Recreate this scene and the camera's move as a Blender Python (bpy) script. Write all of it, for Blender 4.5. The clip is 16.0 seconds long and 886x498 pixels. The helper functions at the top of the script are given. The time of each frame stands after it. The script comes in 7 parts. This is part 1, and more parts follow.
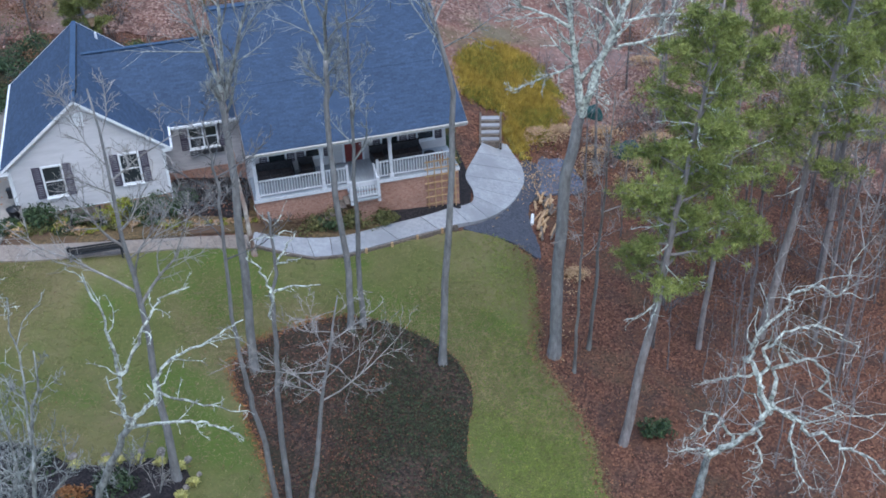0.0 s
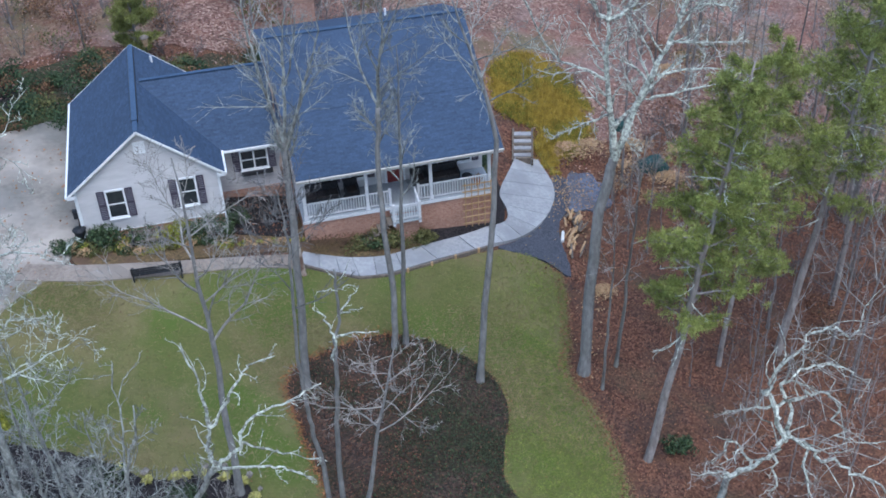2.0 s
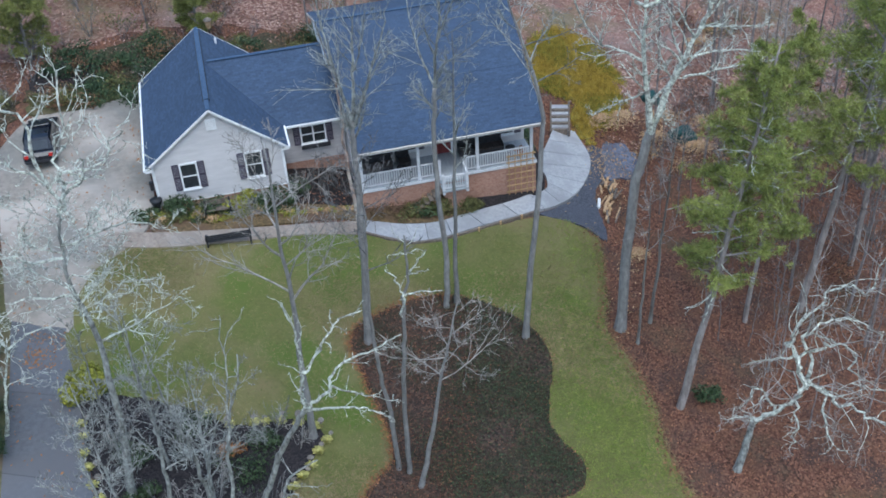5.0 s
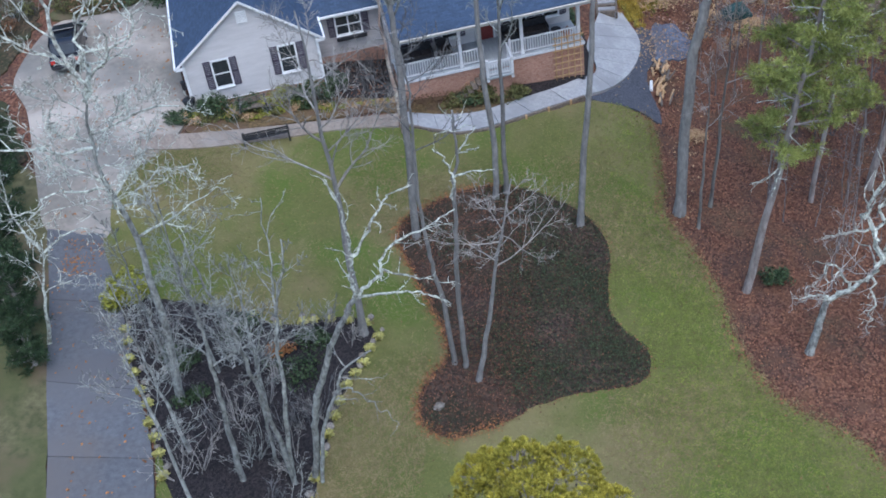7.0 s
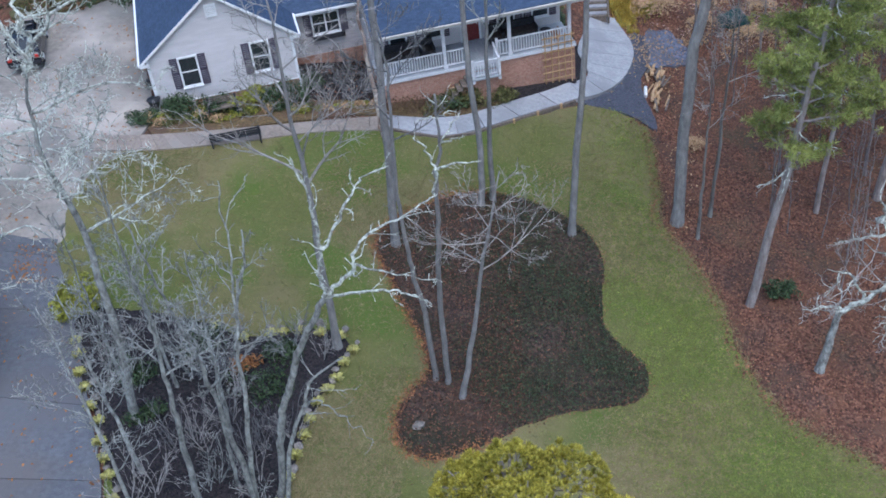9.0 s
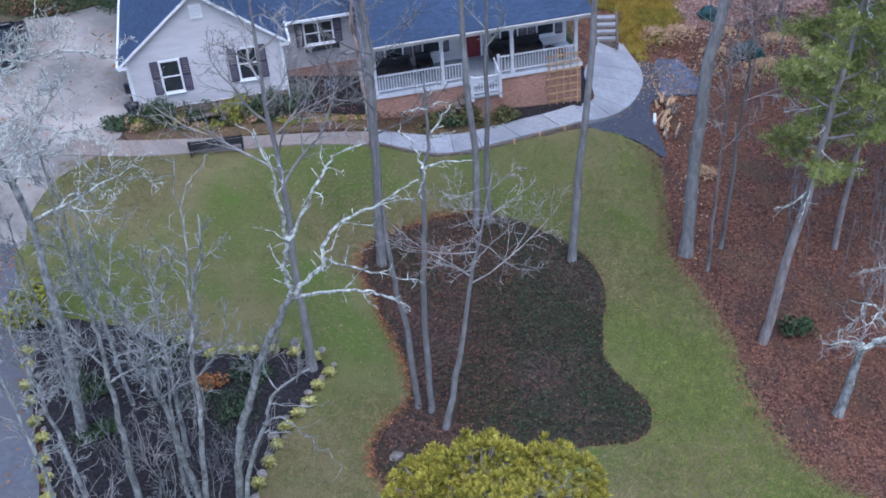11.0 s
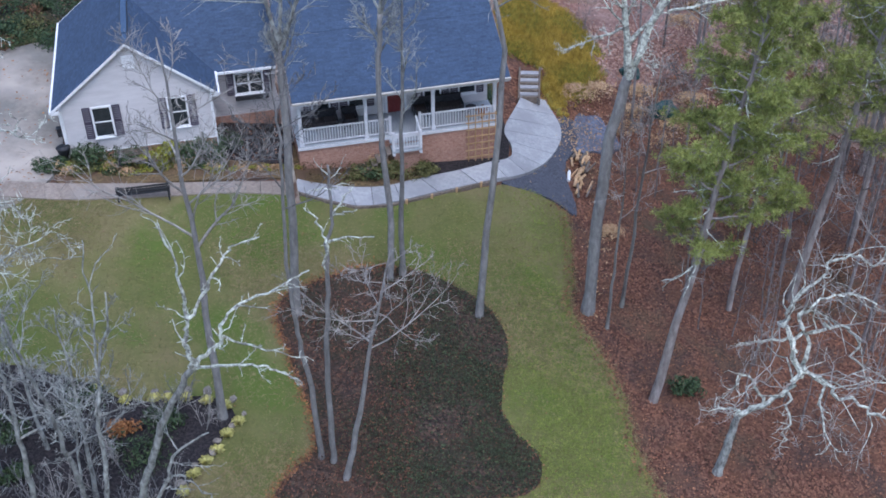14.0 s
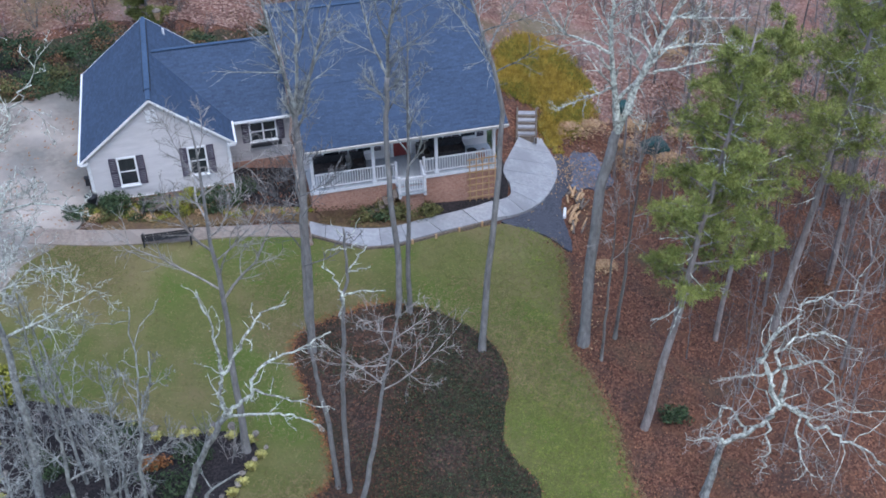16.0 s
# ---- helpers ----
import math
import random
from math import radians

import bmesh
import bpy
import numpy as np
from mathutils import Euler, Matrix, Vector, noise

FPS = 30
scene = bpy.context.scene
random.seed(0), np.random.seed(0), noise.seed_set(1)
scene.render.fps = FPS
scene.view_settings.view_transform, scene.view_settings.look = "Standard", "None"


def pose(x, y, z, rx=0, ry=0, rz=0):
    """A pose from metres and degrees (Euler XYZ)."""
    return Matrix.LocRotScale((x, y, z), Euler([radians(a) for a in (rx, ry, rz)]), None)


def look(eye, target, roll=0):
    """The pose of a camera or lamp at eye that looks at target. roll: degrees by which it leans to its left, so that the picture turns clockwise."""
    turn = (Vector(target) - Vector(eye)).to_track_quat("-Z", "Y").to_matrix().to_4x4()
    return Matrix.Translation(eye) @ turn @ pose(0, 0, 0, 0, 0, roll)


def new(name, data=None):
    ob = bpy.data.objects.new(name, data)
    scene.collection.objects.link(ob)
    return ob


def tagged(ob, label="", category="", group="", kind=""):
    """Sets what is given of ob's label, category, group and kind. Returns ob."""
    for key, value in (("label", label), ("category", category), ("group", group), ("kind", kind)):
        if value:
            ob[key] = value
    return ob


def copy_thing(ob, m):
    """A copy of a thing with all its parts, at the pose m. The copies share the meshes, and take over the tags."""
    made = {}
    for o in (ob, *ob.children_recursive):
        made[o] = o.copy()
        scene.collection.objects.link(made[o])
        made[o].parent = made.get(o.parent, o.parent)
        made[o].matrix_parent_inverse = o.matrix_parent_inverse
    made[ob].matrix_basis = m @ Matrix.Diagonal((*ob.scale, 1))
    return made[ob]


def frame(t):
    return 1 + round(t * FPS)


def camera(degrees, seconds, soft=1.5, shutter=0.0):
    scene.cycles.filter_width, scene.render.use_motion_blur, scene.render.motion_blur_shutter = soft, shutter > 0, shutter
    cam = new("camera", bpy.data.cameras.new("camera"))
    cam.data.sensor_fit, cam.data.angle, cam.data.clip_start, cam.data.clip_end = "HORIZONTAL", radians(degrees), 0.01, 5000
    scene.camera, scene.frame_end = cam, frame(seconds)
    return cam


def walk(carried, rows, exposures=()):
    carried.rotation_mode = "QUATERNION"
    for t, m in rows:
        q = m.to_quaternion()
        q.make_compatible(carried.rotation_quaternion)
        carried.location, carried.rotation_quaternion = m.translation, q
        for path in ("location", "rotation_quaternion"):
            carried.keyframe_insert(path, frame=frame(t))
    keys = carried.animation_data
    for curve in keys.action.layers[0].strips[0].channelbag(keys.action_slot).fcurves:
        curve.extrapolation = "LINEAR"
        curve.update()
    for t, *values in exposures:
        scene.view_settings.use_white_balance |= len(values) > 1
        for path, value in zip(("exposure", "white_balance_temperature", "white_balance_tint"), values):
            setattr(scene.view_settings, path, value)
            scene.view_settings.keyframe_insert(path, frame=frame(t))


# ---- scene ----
cam = camera(42.8, 16.0, soft=1.75)
PATH = [
    (0, (0.204, 0.098, 29.326), (0.154, 1.77, 28.231), -2.7),
    (0.5, (-0.026, -0.363, 30.281), (-0.102, 1.24, 29.088), -2.8),
    (1, (-0.284, -0.361, 31.946), (-0.366, 1.234, 30.742), -3.1),
    (1.5, (-0.758, -0.668, 33.353), (-0.843, 0.943, 32.17), -3.5),
    (2, (-0.926, -0.993, 34.485), (-1.001, 0.632, 33.322), -2.7),
    (2.5, (-1.09, -1.569, 35.535), (-1.17, 0.077, 34.402), -3.3),
    (3, (-1.37, -2.081, 36.574), (-1.459, -0.433, 35.445), -3.7),
    (3.5, (-1.723, -2.87, 37.427), (-1.808, -1.222, 36.297), -3.4),
    (4, (-1.906, -3.464, 37.995), (-1.999, -1.822, 36.856), -3.1),
    (4.5, (-2.216, -4.184, 38.258), (-2.304, -2.542, 37.119), -3.1),
    (5, (-2.221, -5.176, 37.695), (-2.335, -3.589, 36.483), -3.9),
    (5.2, (-2.485, -5.116, 37.557), (-2.624, -3.599, 36.262), -5.5),
    (7.5, (-3.011, -4.025, 33.457), (-3.2, -2.527, 32.145), -8.2),
    (8, (-2.615, -4.201, 32.202), (-2.833, -2.59, 31.038), -4.2),
    (8.5, (-3.285, -3.407, 31.168), (-3.389, -1.859, 29.905), -4.2),
    (8.7, (-3.39, -2.761, 31.086), (-3.545, -1.222, 29.819), -7.0),
    (11, (-3.18, 0.067, 26.851), (-3.336, 1.677, 25.675), -4.8),
    (11.5, (-3.013, 0.195, 26.599), (-3.136, 1.805, 25.418), -6.0),
    (12, (-3.045, 0.194, 26.898), (-3.284, 1.749, 25.663), -10.1),
    (12.5, (-2.795, 0.149, 27.574), (-3.105, 1.697, 26.346), -14.1),
    (13, (-1.954, -0.042, 28.577), (-2.232, 1.532, 27.374), -11.3),
    (13.5, (-1.587, -0.187, 29.518), (-1.726, 1.408, 28.32), -4.0),
    (14, (-1.135, -0.603, 30.274), (-1.207, 1.014, 29.1), -1.0),
    (14.5, (-1.244, -0.972, 31.124), (-1.351, 0.65, 29.96), -1.8),
    (15, (-0.918, -1.557, 32.365), (-1.035, 0.065, 31.2), -3.1),
    (15.5, (-0.791, -2.244, 33.321), (-0.891, -0.618, 32.161), -2.3),
    (16, (-1.153, -2.739, 34.172), (-1.227, -1.119, 33.002), -1.7),
]
walk(cam, [(t, look(eye, target, roll)) for t, eye, target, roll in PATH], [(0.0, 0.5, 5350, 7), (3.0, 0.5, 5400, 7), (4.6, 0.5, 5500, 3), (7.4, 0.5, 5420, 11), (8.0, 0.5, 5370, 14), (8.5, 0.5, 5380, 9), (11.0, 0.5, 5120, 15), (11.6, 0.5, 5240, 13), (12.5, 0.5, 5330, 15), (14.0, 0.5, 5390, 13), (16.0, 0.5, 5450, 11)])

# ---- light ----
world = bpy.data.worlds.new("overcast_sky")
world.use_nodes = True
scene.world = world
wn = world.node_tree.nodes
sky = wn.new("ShaderNodeTexSky")
sky.sky_type, sky.sun_disc = "NISHITA", False
sky.sun_elevation, sky.sun_rotation = radians(66), radians(162)
sky.air_density, sky.dust_density = 1.3, 3.0
wn["Background"].inputs["Strength"].default_value = 0.16
world.node_tree.links.new(sky.outputs["Color"], wn["Background"].inputs["Color"])
sun_data = bpy.data.lights.new("sun", "SUN")
sun_data.energy, sun_data.angle, sun_data.color = 1.0, radians(50), (1.0, 0.97, 0.93)
sun = new("sun", sun_data)
sun.matrix_world = look((4, 10, 60), (-4, 34, 0))

# ---- plan ----
HX, HY, HYAW = -22.965, 48.927, 15.34
HC, HS = math.cos(radians(HYAW)), math.sin(radians(HYAW))


def uv(x, y):
    """House axes: u along the front, v towards the back."""
    return (x - HX) * HC + (y - HY) * HS, -(x - HX) * HS + (y - HY) * HC


def xy(u, v):
    return HX + u * HC - v * HS, HY + u * HS + v * HC


def soft_ramp(x):
    return math.log1p(math.exp(-abs(x))) + max(x, 0.0)


def ease(t):
    t = min(1.0, max(0.0, t))
    return t * t * (3 - 2 * t)


def ground(x, y):
    """Height of the ground: a yard that falls to the east, with a pad under the house."""
    x = max(-90.0, min(90.0, x))
    y = max(-40.0, min(170.0, y))
    z = -4.95 - 0.18 * (x + 0.7) + 0.045 * (y - 41.2)
    z -= 0.30 * soft_ramp((-19 - x) / 3)
    z += 0.40 * soft_ramp((x - 22) / 4)
    u, v = (x + 22.3) * 0.9695 + (y - 47.98) * 0.2452, (y - 47.98) * 0.9695 - (x + 22.3) * 0.2452
    z += float(np.interp(u, (-20, -6, 8, 12, 18, 22, 25, 28, 31), (0.3, 1.1, 1.1, 1.0, 1.3, 1.7, 1.1, 0.4, 0.0))) * ease((v + 9) / 7)
    z += 0.9 * ease((v - 6) / 4) * ease((u - 22) / 4) * ease((36 - u) / 6)
    return z


# ---- materials ----
def mat(name, a, b, scale=6.0, rough=0.85, bump=0.3, metallic=0.0, big=0.25, c=None, rand=0.0, island=0.0, spread=0.15, stretch=(1, 1, 1), cells=False, spec=0.3, d=None, dbig=0.05, dmask=(0.44, 0.6)):
    """A two-scale procedural surface: a and b are the colours of the fine grain, c and d come in large stains."""
    m = bpy.data.materials.new(name)
    m.use_nodes = True
    nt = m.node_tree
    n, link = nt.nodes, nt.links.new
    bsdf = n["Principled BSDF"]
    co = n.new("ShaderNodeTexCoord")
    mp = n.new("ShaderNodeMapping")
    mp.inputs["Scale"].default_value = stretch
    link(co.outputs["Object"], mp.inputs["Vector"])
    fine = n.new("ShaderNodeTexVoronoi" if cells else "ShaderNodeTexNoise")
    fine.inputs["Scale"].default_value = scale
    if not cells:
        fine.inputs["Detail"].default_value = 6
        fine.inputs["Roughness"].default_value = 0.65
    link(mp.outputs["Vector"], fine.inputs["Vector"])
    ramp = n.new("ShaderNodeValToRGB")
    ramp.color_ramp.elements[0].position, ramp.color_ramp.elements[1].position = 0.5 - spread, 0.5 + spread
    ramp.color_ramp.elements[0].color, ramp.color_ramp.elements[1].color = (*a, 1), (*b, 1)
    link(fine.outputs["Color" if cells else "Fac"], ramp.inputs["Fac"])
    out = ramp.outputs["Color"]
    wide = n.new("ShaderNodeTexNoise")
    wide.inputs["Scale"].default_value = big
    wide.inputs["Detail"].default_value = 4
    link(mp.outputs["Vector"], wide.inputs["Vector"])
    if c:
        mask = n.new("ShaderNodeValToRGB")
        mask.color_ramp.elements[0].position, mask.color_ramp.elements[1].position = 0.45, 0.62
        link(wide.outputs["Fac"], mask.inputs["Fac"])
        mix = n.new("ShaderNodeMix")
        mix.data_type = "RGBA"
        link(mask.outputs["Color"], mix.inputs["Factor"])
        link(out, mix.inputs["A"])
        mix.inputs["B"].default_value = (*c, 1)
        out = mix.outputs["Result"]
    if d:
        broad = n.new("ShaderNodeTexNoise")
        broad.inputs["Scale"].default_value = dbig
        broad.inputs["Detail"].default_value = 5
        broad.inputs["Roughness"].default_value = 0.6
        link(mp.outputs["Vector"], broad.inputs["Vector"])
        mask = n.new("ShaderNodeMapRange")
        mask.inputs["From Min"].default_value, mask.inputs["From Max"].default_value = dmask
        mask.inputs["To Max"].default_value = 0.75
        link(broad.outputs["Fac"], mask.inputs["Value"])
        mix = n.new("ShaderNodeMix")
        mix.data_type = "RGBA"
        link(mask.outputs["Result"], mix.inputs["Factor"])
        link(out, mix.inputs["A"])
        mix.inputs["B"].default_value = (*d, 1)
        out = mix.outputs["Result"]
    hsv = n.new("ShaderNodeHueSaturation")
    link(out, hsv.inputs["Color"])
    value = n.new("ShaderNodeMapRange")
    value.inputs["To Min"].default_value, value.inputs["To Max"].default_value = 0.8, 1.2
    link(wide.outputs["Fac"], value.inputs["Value"])
    last = value.outputs["Result"]
    for amount, node, socket in ((rand, "ShaderNodeObjectInfo", "Random"), (island, "ShaderNodeNewGeometry", "Random Per Island")):
        if amount:
            src = n.new(node)
            r = n.new("ShaderNodeMapRange")
            r.inputs["To Min"].default_value, r.inputs["To Max"].default_value = 1 - amount, 1 + amount
            link(src.outputs[socket], r.inputs["Value"])
            mul = n.new("ShaderNodeMath")
            mul.operation = "MULTIPLY"
            link(last, mul.inputs[0])
            link(r.outputs["Result"], mul.inputs[1])
            last = mul.outputs["Value"]
    link(last, hsv.inputs["Value"])
    link(hsv.outputs["Color"], bsdf.inputs["Base Color"])
    bsdf.inputs["Roughness"].default_value = rough
    bsdf.inputs["Metallic"].default_value = metallic
    bsdf.inputs["Specular IOR Level"].default_value = spec
    if bump:
        bp = n.new("ShaderNodeBump")
        bp.inputs["Strength"].default_value, bp.inputs["Distance"].default_value = bump, 0.03
        link(fine.outputs["Distance" if cells else "Fac"], bp.inputs["Height"])
        link(bp.outputs["Normal"], bsdf.inputs["Normal"])
    return m


def coursed(name, a, b, mortar, width, height, gap, rough=0.85, squash=0.5, bump=0.4):
    """Courses laid along u (bricks on a wall, shingles on a slope)."""
    m = mat(name, a, b, 9.0, rough, 0.0, big=0.5)
    nt = m.node_tree
    n, link = nt.nodes, nt.links.new
    bsdf = n["Principled BSDF"]
    uvn = n.new("ShaderNodeUVMap")
    br = n.new("ShaderNodeTexBrick")
    br.offset = squash
    br.inputs["Scale"].default_value = 1.0
    br.inputs["Brick Width"].default_value, br.inputs["Row Height"].default_value = width, height
    br.inputs["Mortar Size"].default_value = gap
    br.inputs["Color1"].default_value, br.inputs["Color2"].default_value = (1, 1, 1, 1), (0.72, 0.72, 0.72, 1)
    br.inputs["Mortar"].default_value = (*mortar, 1)
    link(uvn.outputs["UV"], br.inputs["Vector"])
    mul = n.new("ShaderNodeMix")
    mul.data_type, mul.blend_type = "RGBA", "MULTIPLY"
    mul.inputs["Factor"].default_value = 1.0
    link(bsdf.inputs["Base Color"].links[0].from_socket, mul.inputs["A"])
    link(br.outputs["Color"], mul.inputs["B"])
    link(mul.outputs["Result"], bsdf.inputs["Base Color"])
    bp = n.new("ShaderNodeBump")
    bp.invert = True
    bp.inputs["Strength"].default_value, bp.inputs["Distance"].default_value = bump, 0.015
    link(br.outputs["Fac"], bp.inputs["Height"])
    link(bp.outputs["Normal"], bsdf.inputs["Normal"])
    return m


def litter(name, dark, mid, pale, patches, leaf=11.0):
    """A floor of fallen leaves: one tone for each leaf, then drifts and bare places of a few metres, each with its own colour."""
    m = bpy.data.materials.new(name)
    m.use_nodes = True
    n, link = m.node_tree.nodes, m.node_tree.links.new
    bsdf = n["Principled BSDF"]
    co = n.new("ShaderNodeTexCoord")
    cell = n.new("ShaderNodeTexVoronoi")
    cell.inputs["Scale"].default_value = leaf
    warp = n.new("ShaderNodeTexNoise")
    warp.inputs["Scale"].default_value, warp.inputs["Detail"].default_value = 3.0, 3
    add = n.new("ShaderNodeMix")
    add.data_type = "VECTOR"
    add.inputs["Factor"].default_value = 0.12
    link(co.outputs["Object"], warp.inputs["Vector"])
    link(co.outputs["Object"], add.inputs["A"])
    link(warp.outputs["Color"], add.inputs["B"])
    link(add.outputs["Result"], cell.inputs["Vector"])
    ramp = n.new("ShaderNodeValToRGB")
    ramp.color_ramp.elements[0].color, ramp.color_ramp.elements[1].color = (*dark, 1), (*pale, 1)
    ramp.color_ramp.elements[0].position, ramp.color_ramp.elements[1].position = 0.1, 0.95
    ramp.color_ramp.elements.new(0.55).color = (*mid, 1)
    link(cell.outputs["Color"], ramp.inputs["Fac"])
    out = ramp.outputs["Color"]
    for k, (colour, scale, lo, hi, most) in enumerate(patches):
        wide = n.new("ShaderNodeTexNoise")
        wide.inputs["Scale"].default_value, wide.inputs["Detail"].default_value, wide.inputs["Roughness"].default_value = scale, 6, 0.62
        shift = n.new("ShaderNodeMapping")
        shift.inputs["Location"].default_value = (17.0 * k, -9.0 * k, 3.0 * k)
        link(co.outputs["Object"], shift.inputs["Vector"])
        link(shift.outputs["Vector"], wide.inputs["Vector"])
        mask = n.new("ShaderNodeMapRange")
        mask.inputs["From Min"].default_value, mask.inputs["From Max"].default_value, mask.inputs["To Max"].default_value = lo, hi, most
        link(wide.outputs["Fac"], mask.inputs["Value"])
        mix = n.new("ShaderNodeMix")
        mix.data_type = "RGBA"
        link(mask.outputs["Result"], mix.inputs["Factor"])
        link(out, mix.inputs["A"])
        mix.inputs["B"].default_value = (*colour, 1)
        out = mix.outputs["Result"]
    link(out, bsdf.inputs["Base Color"])
    bsdf.inputs["Roughness"].default_value = 0.95
    bsdf.inputs["Specular IOR Level"].default_value = 0.2
    bp = n.new("ShaderNodeBump")
    bp.inputs["Strength"].default_value, bp.inputs["Distance"].default_value = 0.9, 0.03
    link(cell.outputs["Distance"], bp.inputs["Height"])
    link(bp.outputs["Normal"], bsdf.inputs["Normal"])
    return m


def glass_pane(name):
    m = mat(name, (0.02, 0.025, 0.03), (0.035, 0.04, 0.045), 3.0, 0.06, 0.0, spec=0.6)
    return m


M_LEAF_FLOOR = litter("leaf_litter", (0.045, 0.024, 0.017), (0.134, 0.060, 0.039), (0.262, 0.136, 0.086), (((0.062, 0.045, 0.038), 0.35, 0.46, 0.66, 0.8), ((0.165, 0.082, 0.046), 0.8, 0.50, 0.70, 0.6), ((0.085, 0.075, 0.045), 0.22, 0.54, 0.70, 0.65)))
# Leaf litter with the far woods' haze mixed into its colours.
M_PALE_FLOOR = litter("hazed_litter", (0.085, 0.046, 0.036), (0.215, 0.122, 0.096), (0.48, 0.345, 0.27), (((0.235, 0.112, 0.082), 0.10, 0.46, 0.60, 0.6), ((0.115, 0.066, 0.050), 0.45, 0.48, 0.66, 0.7), ((0.30, 0.215, 0.195), 0.16, 0.54, 0.70, 0.65), ((0.130, 0.128, 0.062), 0.13, 0.50, 0.66, 0.65)), 7.0)
M_LAWN = mat("winter_lawn", (0.086, 0.097, 0.026), (0.148, 0.152, 0.045), 7.0, 0.95, 0.9, big=0.30, c=(0.085, 0.116, 0.021), d=(0.200, 0.160, 0.078), dbig=0.13, dmask=(0.45, 0.58), spread=0.22)
M_BED = litter("bed_soil", (0.024, 0.019, 0.016), (0.060, 0.042, 0.034), (0.125, 0.080, 0.056), (((0.030, 0.032, 0.018), 0.5, 0.45, 0.62, 0.7), ((0.075, 0.045, 0.032), 0.35, 0.52, 0.68, 0.7)), 10.0)
M_HUMUS = litter("dark_humus", (0.022, 0.022, 0.014), (0.060, 0.052, 0.032), (0.150, 0.092, 0.056), (((0.036, 0.046, 0.022), 0.5, 0.45, 0.62, 0.8), ((0.105, 0.060, 0.038), 0.6, 0.55, 0.70, 0.6)), 9.0)
M_LITTER = mat("olive_litter", (0.055, 0.042, 0.02), (0.20, 0.135, 0.065), 7.0, 0.95, 0.8, big=0.7, c=(0.10, 0.062, 0.04))
M_MULCH = mat("dark_mulch", (0.011, 0.010, 0.012), (0.038, 0.031, 0.031), 14.0, 0.95, 0.9, big=1.2, cells=True, spread=0.3)
M_CONCRETE = mat("walk_concrete", (0.30, 0.30, 0.31), (0.40, 0.40, 0.41), 5.0, 0.85, 0.15, big=0.5, c=(0.26, 0.26, 0.27), rand=0.08)
M_DRIVE = mat("drive_concrete", (0.097, 0.101, 0.113), (0.141, 0.145, 0.159), 4.0, 0.85, 0.2, big=0.35, c=(0.115, 0.113, 0.12), rand=0.12, d=(0.13, 0.115, 0.108), dbig=0.2, dmask=(0.5, 0.7))
M_ROUGH = mat("rough_grass", (0.07, 0.068, 0.032), (0.155, 0.142, 0.072), 2.0, 0.95, 0.9, big=0.5, c=(0.125, 0.092, 0.058), d=(0.075, 0.085, 0.03), dbig=0.2)
M_PAD = mat("pad_concrete", (0.215, 0.184, 0.152), (0.345, 0.302, 0.255), 3.0, 0.88, 0.2, big=0.3, c=(0.40, 0.347, 0.297), d=(0.17, 0.165, 0.15), dbig=0.12)
M_PAVER = mat("tan_paving", (0.22, 0.178, 0.145), (0.32, 0.265, 0.22), 6.0, 0.9, 0.3, big=0.4, c=(0.25, 0.215, 0.185), rand=0.12)
M_GRAVEL = mat("slate_gravel", (0.040, 0.042, 0.054), (0.105, 0.110, 0.135), 14.0, 0.9, 0.8, big=0.35, c=(0.072, 0.076, 0.096), cells=True, spread=0.4)
M_SLATE = mat("blue_slate_chips", (0.065, 0.073, 0.105), (0.175, 0.192, 0.25), 6.0, 0.6, 0.8, big=0.7, c=(0.085, 0.085, 0.10), cells=True, spread=0.4)
M_GOLD = mat("golden_grass", (0.25, 0.168, 0.040), (0.40, 0.285, 0.075), 2.5, 0.95, 0.8, big=0.35, c=(0.20, 0.175, 0.035), d=(0.145, 0.15, 0.032), dbig=0.22, dmask=(0.42, 0.58))
M_STRAW = mat("dry_straw", (0.30, 0.18, 0.09), (0.52, 0.36, 0.21), 6.0, 0.95, 0.6, big=0.6, island=0.35)
M_SHINGLE = coursed("blue_slate_shingle", (0.041, 0.065, 0.117), (0.063, 0.094, 0.154), (0.82, 0.82, 0.85), 0.33, 0.145, 0.006, 0.8, bump=0.12)
M_RIDGE = mat("ridge_cap", (0.044, 0.074, 0.130), (0.068, 0.108, 0.178), 9.0, 0.9, 0.3)
M_BRICK = coursed("red_brick", (0.36, 0.19, 0.132), (0.48, 0.285, 0.21), (0.95, 1.0, 1.05), 0.21, 0.075, 0.01)
M_SIDING = mat("vinyl_siding", (0.53, 0.505, 0.50), (0.61, 0.58, 0.575), 2.0, 0.6, 0.05, big=0.4, stretch=(0.4, 0.4, 2))
# Darker copy of the vinyl siding: the link wall's shade is in the colour.
M_SHADED_SIDING = mat("shaded_siding", (0.39, 0.36, 0.355), (0.49, 0.455, 0.445), 3.0, 0.75, 0.1, big=0.6, stretch=(0.4, 0.4, 2))
M_WHITE = mat("white_paint", (0.72, 0.72, 0.72), (0.82, 0.82, 0.82), 5.0, 0.5, 0.05, big=0.8)
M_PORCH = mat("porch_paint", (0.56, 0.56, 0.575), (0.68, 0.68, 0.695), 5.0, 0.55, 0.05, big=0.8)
M_TRIM = mat("cream_trim", (0.50, 0.465, 0.42), (0.60, 0.56, 0.51), 5.0, 0.6, 0.05, big=0.8)
M_PLUM = mat("shutter_paint", (0.075, 0.062, 0.085), (0.11, 0.092, 0.12), 6.0, 0.55, 0.1)
M_DARK = mat("charcoal_paint", (0.02, 0.02, 0.023), (0.045, 0.045, 0.05), 8.0, 0.5, 0.1)
